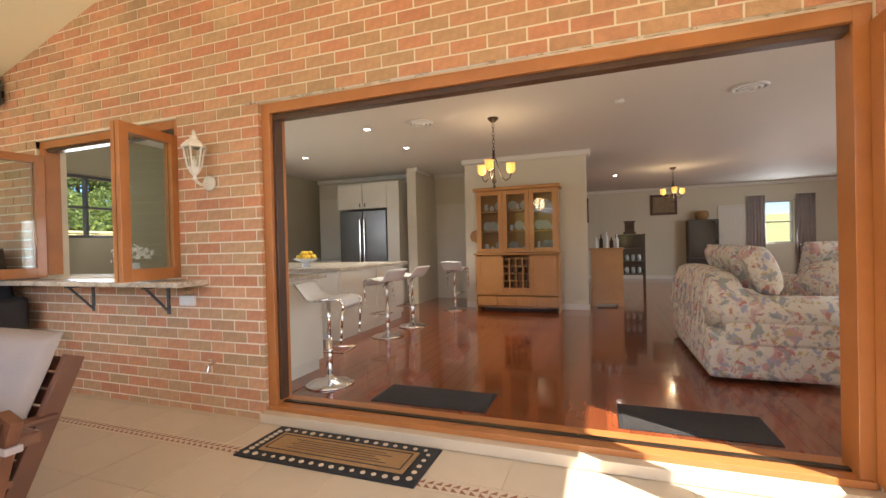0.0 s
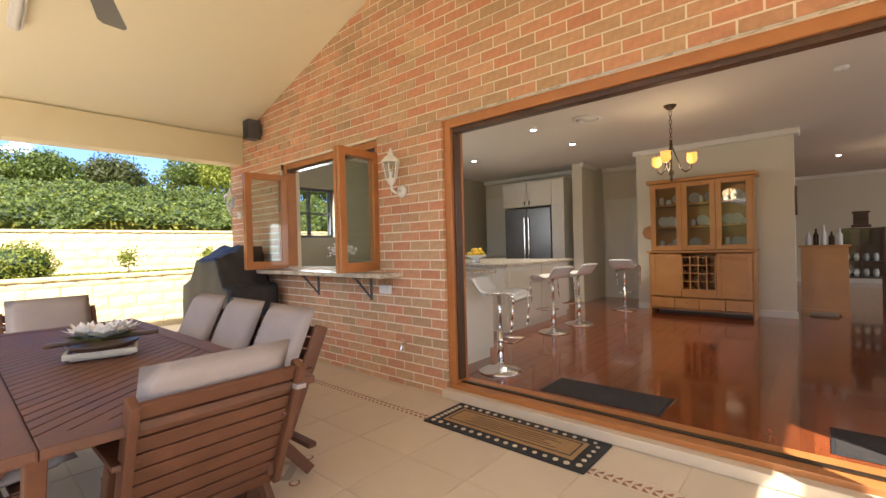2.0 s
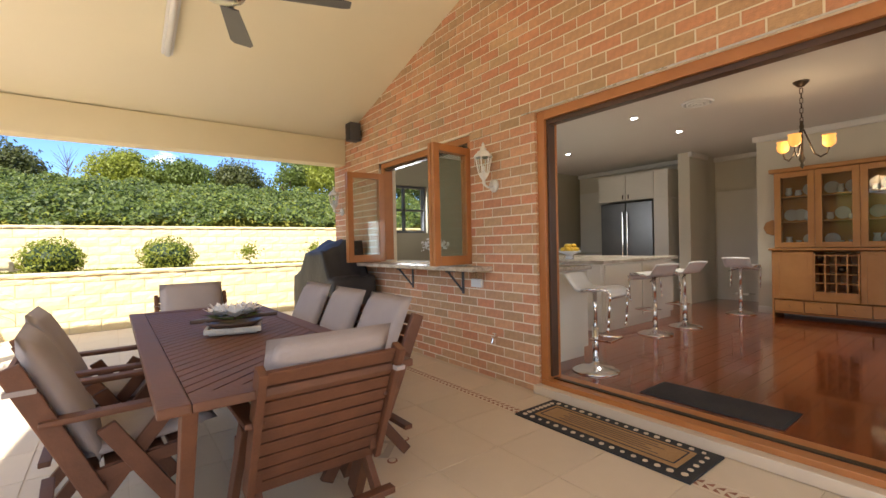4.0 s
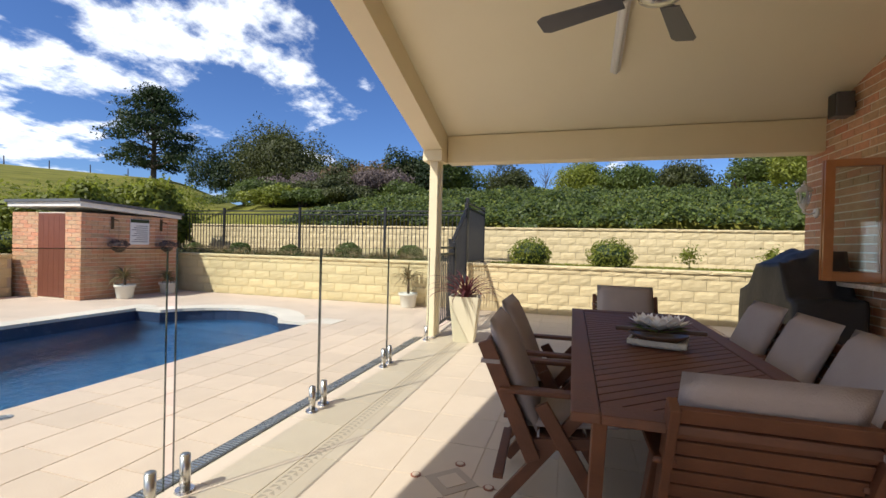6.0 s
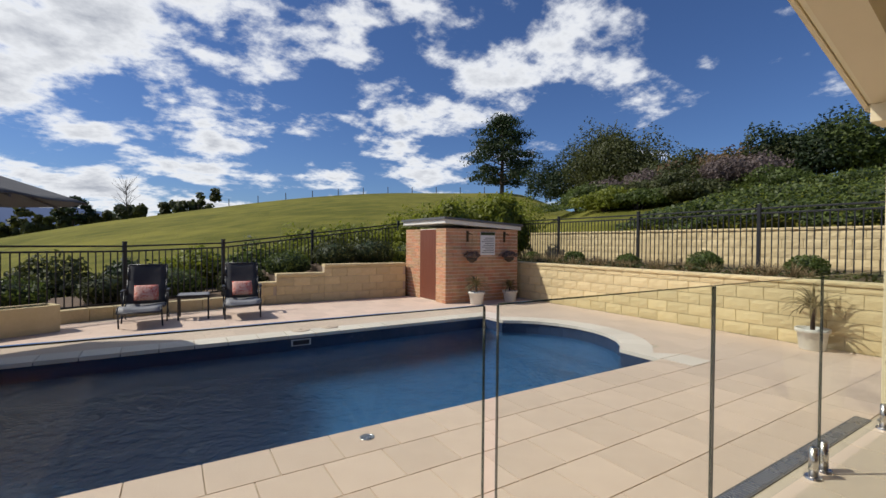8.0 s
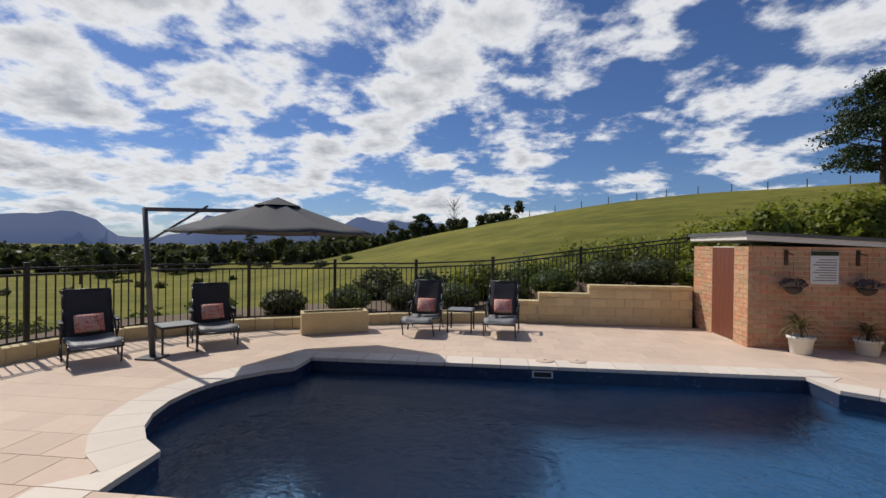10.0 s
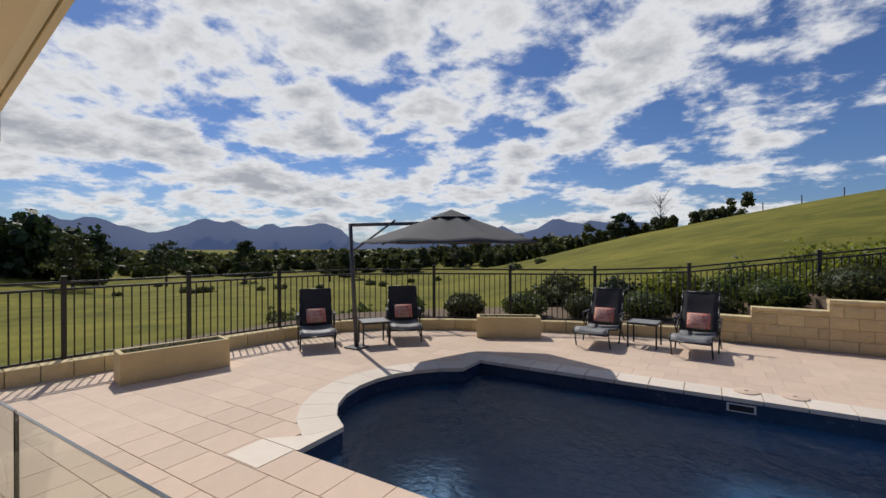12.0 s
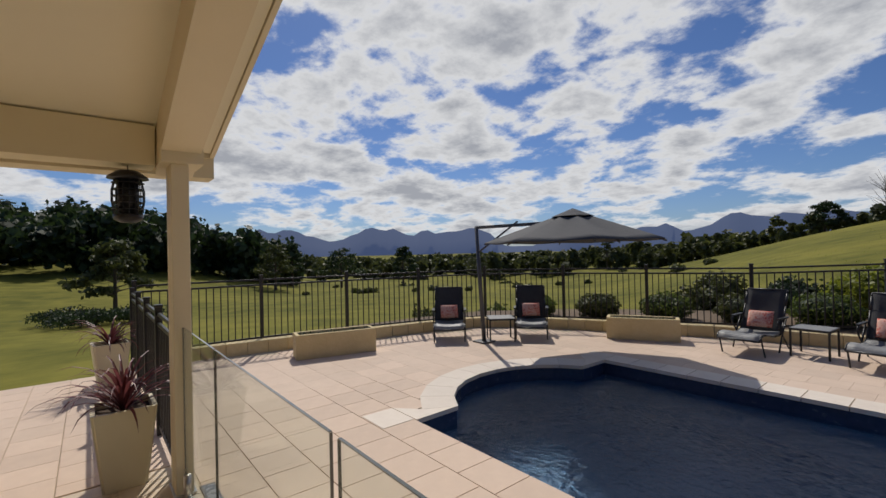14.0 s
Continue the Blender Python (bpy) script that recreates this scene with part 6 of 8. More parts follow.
box(b, 0.565, -0.30, 0.0, 0.84, 0.34, 1.979, 0.004)
part("side_panel", b, M["cabinet"], oc)
b = B()
box(b, -1.5, 0.28, 0.92, -0.625, 0.345, 2.3, 0.004)
part("splashback", b, M["cabinet"], oc)
fb = thing("fruit_bowl", "glass bowl heaped with lemons", "fruit bowl", -3.05, 5.0, 1.022)
b = B()
lathe(b, [(0.07, 0.0), (0.05, 0.02), (0.05, 0.06), (0.17, 0.11), (0.165, 0.115), (0.05, 0.07), (0.001, 0.07)], 24)
part("bowl", b, M["china"], fb, "", True)
lr = random.Random(6)
for k in range(11):
    b = B()
    a, r = 2.4 * k, 0.035 * math.sqrt(k)
    bmesh.ops.create_icosphere(b, subdivisions=2, radius=0.036, matrix=pose(r * math.cos(a), r * math.sin(a), 0.135 + 0.05 * (k < 4), lr.uniform(0, 90), 0, lr.uniform(0, 360)) @ Matrix.Diagonal((1.3, 1, 1, 1)))
    part("lemon", b, M["lemon"], fb, "", True)
vz = thing("servery_flowers", "small vase of pale flowers on the kitchen bench", "flowers", -4.0, 3.3, 1.022)
b = B()
lathe(b, [(0.05, 0), (0.075, 0.05), (0.06, 0.12), (0.07, 0.14), (0.001, 0.10)], 18)
part("vase", b, M["china"], vz, "", True)
rng = np.random.default_rng(31)
c, dd_ = blob(rng, 220, 0.15, (1.4, 1, 0.8), low=-0.4)
part_mesh("blooms", leaf_mesh("blooms", c + np.array((0, 0, 0.22)), dd_, 0.022, M["petal"], rng), vz)


def stool(x, y, rz):
    t = thing("bar_stool", "white and chrome gas-lift bar stool", "bar stool", x, y, FL, rz, group="bar stools")
    b = B()
    lathe(b, [(0.205, 0.0), (0.205, 0.012), (0.15, 0.03), (0.06, 0.05), (0.03, 0.07), (0.028, 0.085)], 32)
    part("base", b, M["chrome"], t, "domed chrome base", True)
    b = B()
    rod(b, (0, 0, 0.08), (0, 0, 0.40), 0.028, seg=18)
    part("outer_column", b, M["chrome"], t, "", True)
    b = B()
    rod(b, (0, 0, 0.40), (0, 0, 0.715), 0.018, seg=18)
    part("gas_lift", b, M["chrome"], t, "", True)
    # padded white seat, flat with a curled front lip and a low rolled back, on a chrome hoop that drops into side loops
    prof = [(-0.205, 0.700), (-0.215, 0.735), (-0.19, 0.765), (-0.13, 0.772), (0.05, 0.752), (0.10, 0.765), (0.145, 0.815), (0.185, 0.875), (0.205, 0.885)]
    under = [(y - 0.004, z - 0.034) if y > 0.08 else (y, z - 0.036) for y, z in prof]
    b = B()
    rows = [[b.verts.new((-0.185 + 0.37 * i / 6, y, z - 0.008 * abs(i - 3) ** 2 / 9)) for i in range(7)] for y, z in prof] + [[b.verts.new((-0.185 + 0.37 * i / 6, y, z)) for i in range(7)] for y, z in under[::-1]]
    for p, q in zip(rows, rows[1:] + rows[:1]):
        for i in range(6):
            b.faces.new((p[i], p[i + 1], q[i + 1], q[i]))
    for i in (0, 6):
        b.faces.new([r[i] for r in rows] if i else [r[i] for r in rows][::-1])
    part("seat", b, M["plastic"], t, "white padded seat with a rolled low back", True)
    for s in (-1, 1):
        b = B()
        tube(b, [Vector((s * 0.20, y, z)) for y, z in ((0.03, 0.735), (-0.10, 0.755), (-0.19, 0.75), (-0.222, 0.715), (-0.215, 0.66), (-0.205, 0.52), (-0.20, 0.44), (-0.19, 0.40))], 0.011)
        part("side_loop", b, M["chrome"], t, "bent chrome side loop", True)
    b = B()
    tube(b, [Vector((-0.20, 0.03, 0.735)), Vector((0.0, 0.03, 0.712)), Vector((0.20, 0.03, 0.735))], 0.011)
    part("seat_bearer", b, M["chrome"], t, "", True)
    b = B()
    tube(b, [Vector((-0.1, 0, 0.30)), Vector((-0.13, -0.19, 0.30)), Vector((0.13, -0.19, 0.30)), Vector((0.1, 0, 0.30))], 0.009)
    rod(b, (-0.1, 0, 0.30), (0.1, 0, 0.30), 0.009)
    part("footrest", b, M["chrome"], t)
    b = B()
    rod(b, (0.02, 0.02, 0.70), (0.14, 0.06, 0.66), 0.005)
    part("lever", b, M["blackmetal"], t)
    return t


stool(-1.45, 3.20, 100)
stool(-1.87, 5.10, 255)
stool(-1.84, 5.84, 260)
stool(-1.74, 7.50, 180)

# ---- inside: dresser ----
ds = thing("dresser", "tall honey pine dresser with glazed top doors and a wine rack", "dresser", -0.60, 7.60, FL)
b = B()
for x in (-0.71, 0.69):
    box(b, x, -0.20, 0.0, x + 0.025, 0.24, 0.98, 0.003)
box(b, -0.685, 0.215, 0.06, 0.69, 0.235, 0.98)
box(b, -0.685, -0.19, 0.08, 0.69, 0.215, 0.10)
part("lower_carcass", b, M["pine"], ds)
b = B()
box(b, -0.74, -0.235, 0.981, 0.74, 0.25, 1.012, 0.008)
part("waist_top", b, M["pine"], ds)
for k in range(4):
    b = B()
    x = -0.68 + 0.343 * k
    box(b, x + 0.005, -0.215, 0.11, x + 0.338, -0.195, 0.27, 0.005)
    dw = part("drawer_front", b, M["pine"], ds)
    b = B()
    rod(b, (x + 0.17, -0.216, 0.19), (x + 0.17, -0.24, 0.19), 0.016, seg=10)
    part("knob", b, M["pine"], dw)
for x0, x1 in ((-0.68, -0.235), (0.24, 0.685)):
    b = B()
    frame_bars(b, x0, x1, 0.29, 0.965, -0.215, -0.195, 0.06)
    box(b, x0 + 0.06, -0.208, 0.35, x1 - 0.06, -0.2, 0.905)
    dw = part("door", b, M["pine"], ds, "panelled pine door")
    b = B()
    xx = x1 - 0.03 if x0 < 0 else x0 + 0.03
    rod(b, (xx, -0.216, 0.62), (xx, -0.24, 0.62), 0.014, seg=10)
    part("knob", b, M["pine"], dw)
b = B()
box(b, -0.228, -0.205, 0.29, 0.232, -0.195, 0.40)
rack = part("wine_rack", b, M["pine"], ds, "square pine wine rack")
for k in range(5):
    b = B()
    x = -0.225 + 0.1125 * k
    box(b, x - 0.008, -0.212, 0.40, x + 0.008, 0.0, 0.93)
    part("upright_slat", b, M["pine"], rack)
    b = B()
    z = 0.41 + 0.125 * k
    box(b, -0.228, -0.2115, z - 0.006, 0.228, 0.0, z + 0.006)
    part("cross_slat", b, M["pine"], rack)
for k, z in ((0, 0.94 - 0.06), (2, 0.72)):
    b = B()
    rod(b, (-0.17 + 0.11 * k, -0.19, z), (-0.17 + 0.11 * k, 0.05, z), 0.035, seg=12)
    part("wine_bottle", b, M["bronze"], ds, "dark bottle end", True)
b = B()
for x in (-0.70, 0.675):
    box(b, x, -0.10, 1.013, x + 0.025, 0.24, 2.10, 0.003)
box(b, -0.675, 0.225, 1.013, 0.675, 0.24, 2.10)
for z in (1.02, 1.38, 1.74, 2.08):
    box(b, -0.674, -0.085, z, 0.674, 0.224, z + 0.018)
for x in (-0.225, 0.225):
    box(b, x - 0.01, -0.085, 1.04, x + 0.01, 0.224, 2.08)
part("upper_carcass", b, M["pine"], ds)
b = B()
box(b, -0.75, -0.16, 2.101, 0.75, 0.25, 2.16, 0.015)
part("cornice", b, M["pine"], ds)
for k in range(3):
    x0 = -0.69 + 0.46 * k
    b = B()
    frame_bars(b, x0 + 0.002, x0 + 0.458, 1.02, 2.095, -0.125, -0.103, 0.075)
    dw = part("glazed_door", b, M["pine"], ds, "arched glazed pine door")
    b = B()
    box(b, x0 + 0.077, -0.116, 1.095, x0 + 0.383, -0.112, 2.02)
    part("pane", b, M["window"], dw).visible_shadow = False
cr = random.Random(12)
for k in range(3):
    for j, z in enumerate((1.038, 1.398, 1.758)):
        for i in range(3):
            b = B()
            x = -0.56 + 0.46 * k + 0.11 * i
            if cr.random() < 0.45:
                rod(b, (x, 0.17, z + 0.012 + 0.085), (x, 0.155, z + 0.012 + 0.083), 0.085, seg=20)
                part("plate", b, M["china"], ds, "blue-white china plate")
            else:
                h = cr.uniform(0.07, 0.17)
                lathe(b, [(0.025, 0.002), (0.045, h * 0.4), (0.03, h * 0.8), (0.04, h), (0.03, h), (0.001, h * 0.6)], 14, (x, 0.05, z))
                part("jug", b, M["china"], ds, "white china jug", True)
fn = thing("hanging_fan", "small wicker fan hung on the wall", "wall ornament", -1.42, 7.865, 1.42)
b = B()
rod(b, (0, -0.004, 0.0), (0, -0.02, 0.0), 0.12, 0.11, 8)
part("weave", b, M["pine"], fn)


# ---- inside: sitting room ----
def sofa(x, y, rz):
    t = thing("sofa", "floral slipcovered sofa with loose cushions", "sofa", x, y, FL, rz)
    L, D = 0.98, 0.48
    b = B()
    box(b, -L, -D, 0.03, L, D, 0.42, 0.05)
    part("base", b, M["floral"], t, "pleated floral skirt", True)
    b = B()
    pad(b, 2 * L, 0.30, 0.50, 0.03, pose(0, D - 0.15, 0.38, 0, 0, 0), 14, 6)
    part("back", b, M["floral"], t, "", True)
    for s in (-1, 1):
        b = B()
        box(b, s * (L - 0.11) - 0.12, -D, 0.30, s * (L - 0.11) + 0.12, D - 0.12, 0.56, 0.04)
        rod(b, (s * (L - 0.10), -D - 0.005, 0.57), (s * (L - 0.10), D - 0.1, 0.57), 0.135, seg=20)
        part("arm", b, M["floral"], t, "rolled arm", True)
    for k in (-1, 1):
        b = B()
        pad(b, 0.74, 0.62, 0.18, 0.03, pose(k * 0.37, -0.12, 0.42, 0, 0, 0))
        part("seat_cushion", b, M["floral"], t, "", True)
    for k in range(3):
        b = B()
        pad(b, 0.52, 0.46, 0.18, 0.05, pose(-0.56 + 0.56 * k, 0.10 , 0.86, 70, 0, 8 * (k - 1)))
        part("back_cushion", b, M["floral"], t, "plump floral cushion", True)
    b = B()
    for k in range(16):
        xx = -L + 0.06 + k * (2 * L - 0.12) / 15
        rod(b, (xx, D + 0.002, 0.72 - 0.1 * (k % 2)), (xx + 0.01, D + 0.03, 0.42), 0.010, 0.004, 6)
    part("ties", b, M["floral"], t, "hanging cloth ties")
    return t


sofa(2.07, 5.08, 90)
s2 = sofa(3.9, 6.6, 180 + 0)
s2["label"] = "second floral sofa with heaped cushions"
cb = thing("side_cabinet", "honey timber side cabinet with bottles on top", "cabinet", 0.86, 8.62, FL)
b = B()
box(b, -0.27, -0.22, 0.07, 0.27, 0.22, 1.02, 0.005)
part("body", b, M["pine"], cb)
b = B()
box(b, -0.30, -0.25, 1.0205, 0.30, 0.25, 1.05, 0.008)
part("top", b, M["pine"], cb)
b = B()
prism(b, [(-0.28, -0.24, 0.0), (-0.2, -0.24, 0.0), (-0.15, -0.24, 0.05), (0.15, -0.24, 0.05), (0.2, -0.24, 0.0), (0.28, -0.24, 0.0), (0.28, -0.24, 0.09), (-0.28, -0.24, 0.09)], (0, 0.02, 0))
part("plinth", b, M["pine"], cb)
for k in range(5):
    bo = thing("bottle", "glass bottle standing on the side cabinet", "bottle", 0.68 + 0.09 * k, 8.58 + 0.05 * (k % 2), FL + 1.05, group="bottles")
    b = B()
    h = 0.20 + 0.05 * ((k * 7) % 3)
    lathe(b, [(0.033, 0), (0.035, 0.01), (0.035, h * 0.6), (0.013, h * 0.78), (0.013, h), (0.001, h)], 14)
    part("body", b, M["bronze"] if k % 2 else M["china"], bo, "", True)
gc = thing("display_cabinet", "dark timber glass-fronted display cabinet with a clock on top", "display cabinet", 1.37, 10.6, FL)
for x in (-0.30, 0.27):
    for y in (-0.17, 0.14):
        b = B()
        box(b, x, y, 0.0, x + 0.03, y + 0.03, 1.32, 0.003)
        part("leg_post", b, M["darkwood"], gc)
b = B()
for z in (0.42, 0.70, 0.98, 1.29):
    box(b, -0.27, -0.165, z, 0.27, 0.165, z + 0.02)
box(b, -0.27, 0.15, 0.44, 0.27, 0.1645, 1.29)
box(b, -0.012, -0.17, 0.44, 0.012, -0.155, 1.29)
part("shelves", b, M["darkwood"], gc)
b = B()
box(b, -0.27, -0.163, 0.44, 0.27, -0.159, 1.29)
part("pane", b, M["window"], gc).visible_shadow = False
for k in range(8):
    b = B()
    lathe(b, [(0.03, 0), (0.045, 0.07), (0.03, 0.14), (0.001, 0.14)], 12, (-0.19 + 0.125 * (k % 4), 0.02, 0.441 + 0.28 * (k // 4)))
    part("ornament", b, M["china"], gc, "pale china ornament", True)
ck = thing("mantel_clock", "dark wooden mantel clock", "clock", 1.37, 10.6, FL + 1.321)
b = B()
box(b, -0.13, -0.08, 0.0, 0.13, 0.08, 0.05, 0.006)
box(b, -0.10, -0.065, 0.0505, 0.10, 0.065, 0.26, 0.01)
box(b, -0.12, -0.075, 0.2605, 0.12, 0.075, 0.29, 0.008)
part("case", b, M["darkwood"], ck)
b = B()
rod(b, (0, -0.0655, 0.16), (0, -0.07, 0.16), 0.06, seg=20)
part("dial", b, M["bronze"], ck)
bk = thing("tall_cabinet", "tall dark glass-fronted cabinet against the far wall", "cabinet", 3.50, 14.35, FL)
b = B()
for x in (-0.38, 0.35):
    box(b, x, -0.2, 0, x + 0.03, 0.2, 1.72, 0.003)
for z in (0.05, 0.60, 1.15, 1.70):
    box(b, -0.35, -0.2, z, 0.35, 0.2, z + 0.025)
box(b, -0.35, 0.185, 0.08, 0.35, 0.199, 1.7)
part("carcass", b, M["darkwood"], bk)
b = B()
box(b, -0.35, -0.19, 0.08, 0.35, -0.185, 1.70)
part("pane", b, M["window"], bk).visible_shadow = False
wr = thing("basket", "round cane basket standing on the tall cabinet", "basket", 3.50, 14.35, FL + 1.726)
b = B()
lathe(b, [(0.12, 0), (0.19, 0.12), (0.16, 0.24), (0.10, 0.26), (0.001, 0.2)], 18)
part("weave", b, M["coir"], wr, "", True)
pc = thing("picture", "framed dark landscape print on the far wall", "picture", 2.55, 14.595, 2.05)
b = B()
frame_bars(b, -0.36, 0.36, -0.03, 0.58, -0.035, -0.002, 0.07)
part("picture_frame", b, M["darkwood"], pc, "gilded dark frame")
b = B()
box(b, -0.29, -0.02, 0.04, 0.29, -0.012, 0.51)
part("print", b, M["print"], pc)
pc = thing("picture", "narrow dark framed picture on the pier wall", "picture", 0.555, 7.96, 1.6)
b = B()
box(b, 0.0, -0.07, 0, 0.025, 0.07, 0.42, 0.004)
part("picture_frame", b, M["darkwood"], pc)
dr = thing("door_2", "white panelled inside door, shut", "door", 4.42, 14.59, FL, kind="structure")
b = B()
frame_bars(b, -0.47, 0.47, 0.0, 2.12, -0.03, -0.001, 0.06, False)
part("door_frame", b, M["white"], dr)
b = B()
box(b, -0.405, -0.02, 0.01, 0.405, -0.004, 2.05, 0.004)
for x0 in (-0.33, 0.04):
    for z0, z1 in ((0.2, 0.85), (1.0, 1.9)):
        box(b, x0, -0.026, z0, x0 + 0.29, -0.0195, z1, 0.006)
part("door_panel", b, M["white"], dr)
dr = thing("door_3", "grey-green hallway door, shut", "door", -2.26, 9.19, FL, kind="structure")
b = B()
box(b, -0.42, -0.03, 0.0, 0.42, -0.002, 2.08, 0.004)
part("door_panel", b, M["cabinet"], dr)
cu = thing("curtain", "grey-blue curtains beside the far window", "curtain", 5.44, 14.55, FL)
for s in (-1, 1):
    b = B()
    n = 24
    x0 = s * 0.36
    pts = [(x0 + s * 0.42 * k / n, -0.03 - 0.025 * math.sin(k * 1.4)) for k in range(n + 1)]
    lo_ = [b.verts.new((x, y, 0.05)) for x, y in pts]
    hi_ = [b.verts.new((x, y, 2.35)) for x, y in pts]
    for k in range(n):
        b.faces.new((lo_[k], lo_[k + 1], hi_[k + 1], hi_[k]))
    part("drape", b, M["cushion"], cu, "", True).modifiers.new("cloth", "SOLIDIFY").thickness = 0.004
for k, (x, y) in enumerate(((5.3, 12.2), (6.1, 12.4), (6.9, 12.1), (5.7, 11.3))):
    ch = thing("dining_chair", "dark timber dining chair at the far end of the room", "chair", x, y, FL, 90 * k, group="inside dining chairs")
    b = B()
    box(b, -0.22, -0.22, 0.43, 0.22, 0.22, 0.47, 0.01)
    part("seat", b, M["darkwood"], ch)
    for sx in (-1, 1):
        for sy in (-1, 1):
            b = B()
            rod(b, (sx * 0.19, sy * 0.19, 0), (sx * 0.19, sy * 0.19, 0.43 if sy < 0 else 1.0), 0.02)
            part("leg", b, M["darkwood"], ch)
    b = B()
    for z in (0.65, 0.80, 0.95):
        box(b, -0.18, 0.18, z - 0.03, 0.18, 0.2, z + 0.03, 0.004)
    part("backrest", b, M["darkwood"], ch)

# ---- lamps ----
def chandelier(x, y, drop, arms, label):
    t = thing("chandelier", label, "chandelier", x, y, 2.85)
    b = B()
    lathe(b, [(0.001, -0.06), (0.03, -0.05), (0.065, -0.015), (0.07, -0.001)], 18)
    part("canopy", b, M["bronze"], t, "", True)
    b = B()
    for k in range(int(drop / 0.05)):
        m = Matrix.Translation((0, 0, -0.07 - 0.05 * k)) @ Matrix.Rotation(radians(90 * (k % 2)), 4, "Z")
        tube(b, [m @ Vector(p) for p in ((0.012, 0, 0), (0.012, 0, -0.05), (-0.012, 0, -0.05), (-0.012, 0, 0), (0.012, 0, 0))], 0.0035, 5)
    part("chain", b, M["bronze"], t)
    b = B()
    lathe(b, [(0.008, -drop - 0.04), (0.02, -drop - 0.10), (0.01, -drop - 0.16), (0.012, -drop - 0.38), (0.03, -drop - 0.43), (0.012, -drop - 0.47), (0.02, -drop - 0.50), (0.001, -drop - 0.53)], 14)
    part("stem", b, M["bronze"], t, "", True)
    for k in range(arms):
        a = 2 * math.pi * k / arms + 0.5
        b = B()
        c, s = math.cos(a), math.sin(a)
        tube(b, [Vector((r * c, r * s, z - drop)) for r, z in ((0.015, -0.13), (0.06, -0.26), (0.10, -0.38), (0.15, -0.42), (0.20, -0.39), (0.22, -0.33))], 0.008, 6)
        ar = part("arm", b, M["bronze"], t)
        b = B()
        lathe(b, [(0.022, -0.325), (0.05, -0.30), (0.056, -0.26), (0.05, -0.225), (0.058, -0.205)], 16, (0.22 * c, 0.22 * s, -drop))
        part("shade", b, M["shade"], ar, "glowing amber glass shade", True)
    return t


chandelier(-0.47, 5.38, 0.36, 3, "bronze chandelier with three amber glass shades")
chandelier(2.27, 10.7, 0.25, 3, "bronze chandelier hanging over the far sitting area")
for x, y in ((-2.14, 5.17), (-4.03, 6.33), (-2.13, 6.40), (1.11, 11.3)):
    t = thing("downlight", "small recessed ceiling downlight, lit", "downlight", x, y, 2.85, group="downlights")
    b = B()
    lathe(b, [(0.055, -0.004), (0.055, -0.0005), (0.04, -0.0005), (0.04, -0.004)], 20)
    part("ring", b, M["plastic"], t)
    b = B()
    lathe(b, [(0.001, -0.007), (0.036, -0.007), (0.039, -0.001)], 18)
    part("lens", b, M["bulb"], t)
    lp = bpy.data.lights.new("downlight_lamp", "SPOT")
    lp.energy, lp.spot_size, lp.spot_blend, lp.shadow_soft_size, lp.color = 30, radians(100), 0.6, 0.04, (1.0, 0.9, 0.75)
    lo2 = new("downlight_lamp", lp)
    lo2.location = (x, y, 2.80)
for x, y in ((-1.38, 5.19), (2.27, 5.41)):
    t = thing("ceiling_vent", "round white ceiling air vent", "vent", x, y, 2.85, group="ceiling vents")
    for k in range(3):
        b = B()
        r = 0.17 - 0.05 * k
        lathe(b, [(r, -0.001), (r - 0.01, -0.018 - 0.006 * k), (r - 0.035, -0.020 - 0.006 * k), (r - 0.03, -0.001)], 28)
        part("vent_ring", b, M["plastic"], t, "", True)
sd = thing("smoke_alarm", "small white smoke alarm on the ceiling", "smoke alarm", 1.0, 5.3, 2.85)
b = B()
lathe(b, [(0.001, -0.035), (0.045, -0.033), (0.055, -0.015), (0.055, -0.0005)], 20)
part("body", b, M["plastic"], sd, "", True)
for x, y, z, e in ((-0.47, 5.38, 2.12, 4), (2.27, 10.7, 2.2, 5)):
    lp = bpy.data.lights.new("chandelier_lamp", "POINT")
    lp.energy, lp.color, lp.shadow_soft_size = e, (1.0, 0.72, 0.42), 0.12
    new("chandelier_lamp", lp).location = (x, y, z)
# area lamps added in the window openings; the east window is unseen
for loc, aim, sx, sy, e in (((7.95, 6.5, 1.42), (0, 6.5, 1.2), 4.2, 1.8, 45), ((-5.45, 3.80, 1.89), (0, 5.6, 0.6), 0.8, 0.75, 7), ((5.44, 14.55, 1.7), (4, 8, 0.6), 0.6, 1.1, 8)):
    lp = bpy.data.lights.new("window_fill", "AREA")
    lp.shape, lp.size, lp.size_y, lp.energy, lp.color = "RECTANGLE", sx, sy, e, (0.95, 0.97, 1.0)
    lo2 = new("window_fill", lp)
    lo2.matrix_world = look(loc, aim)


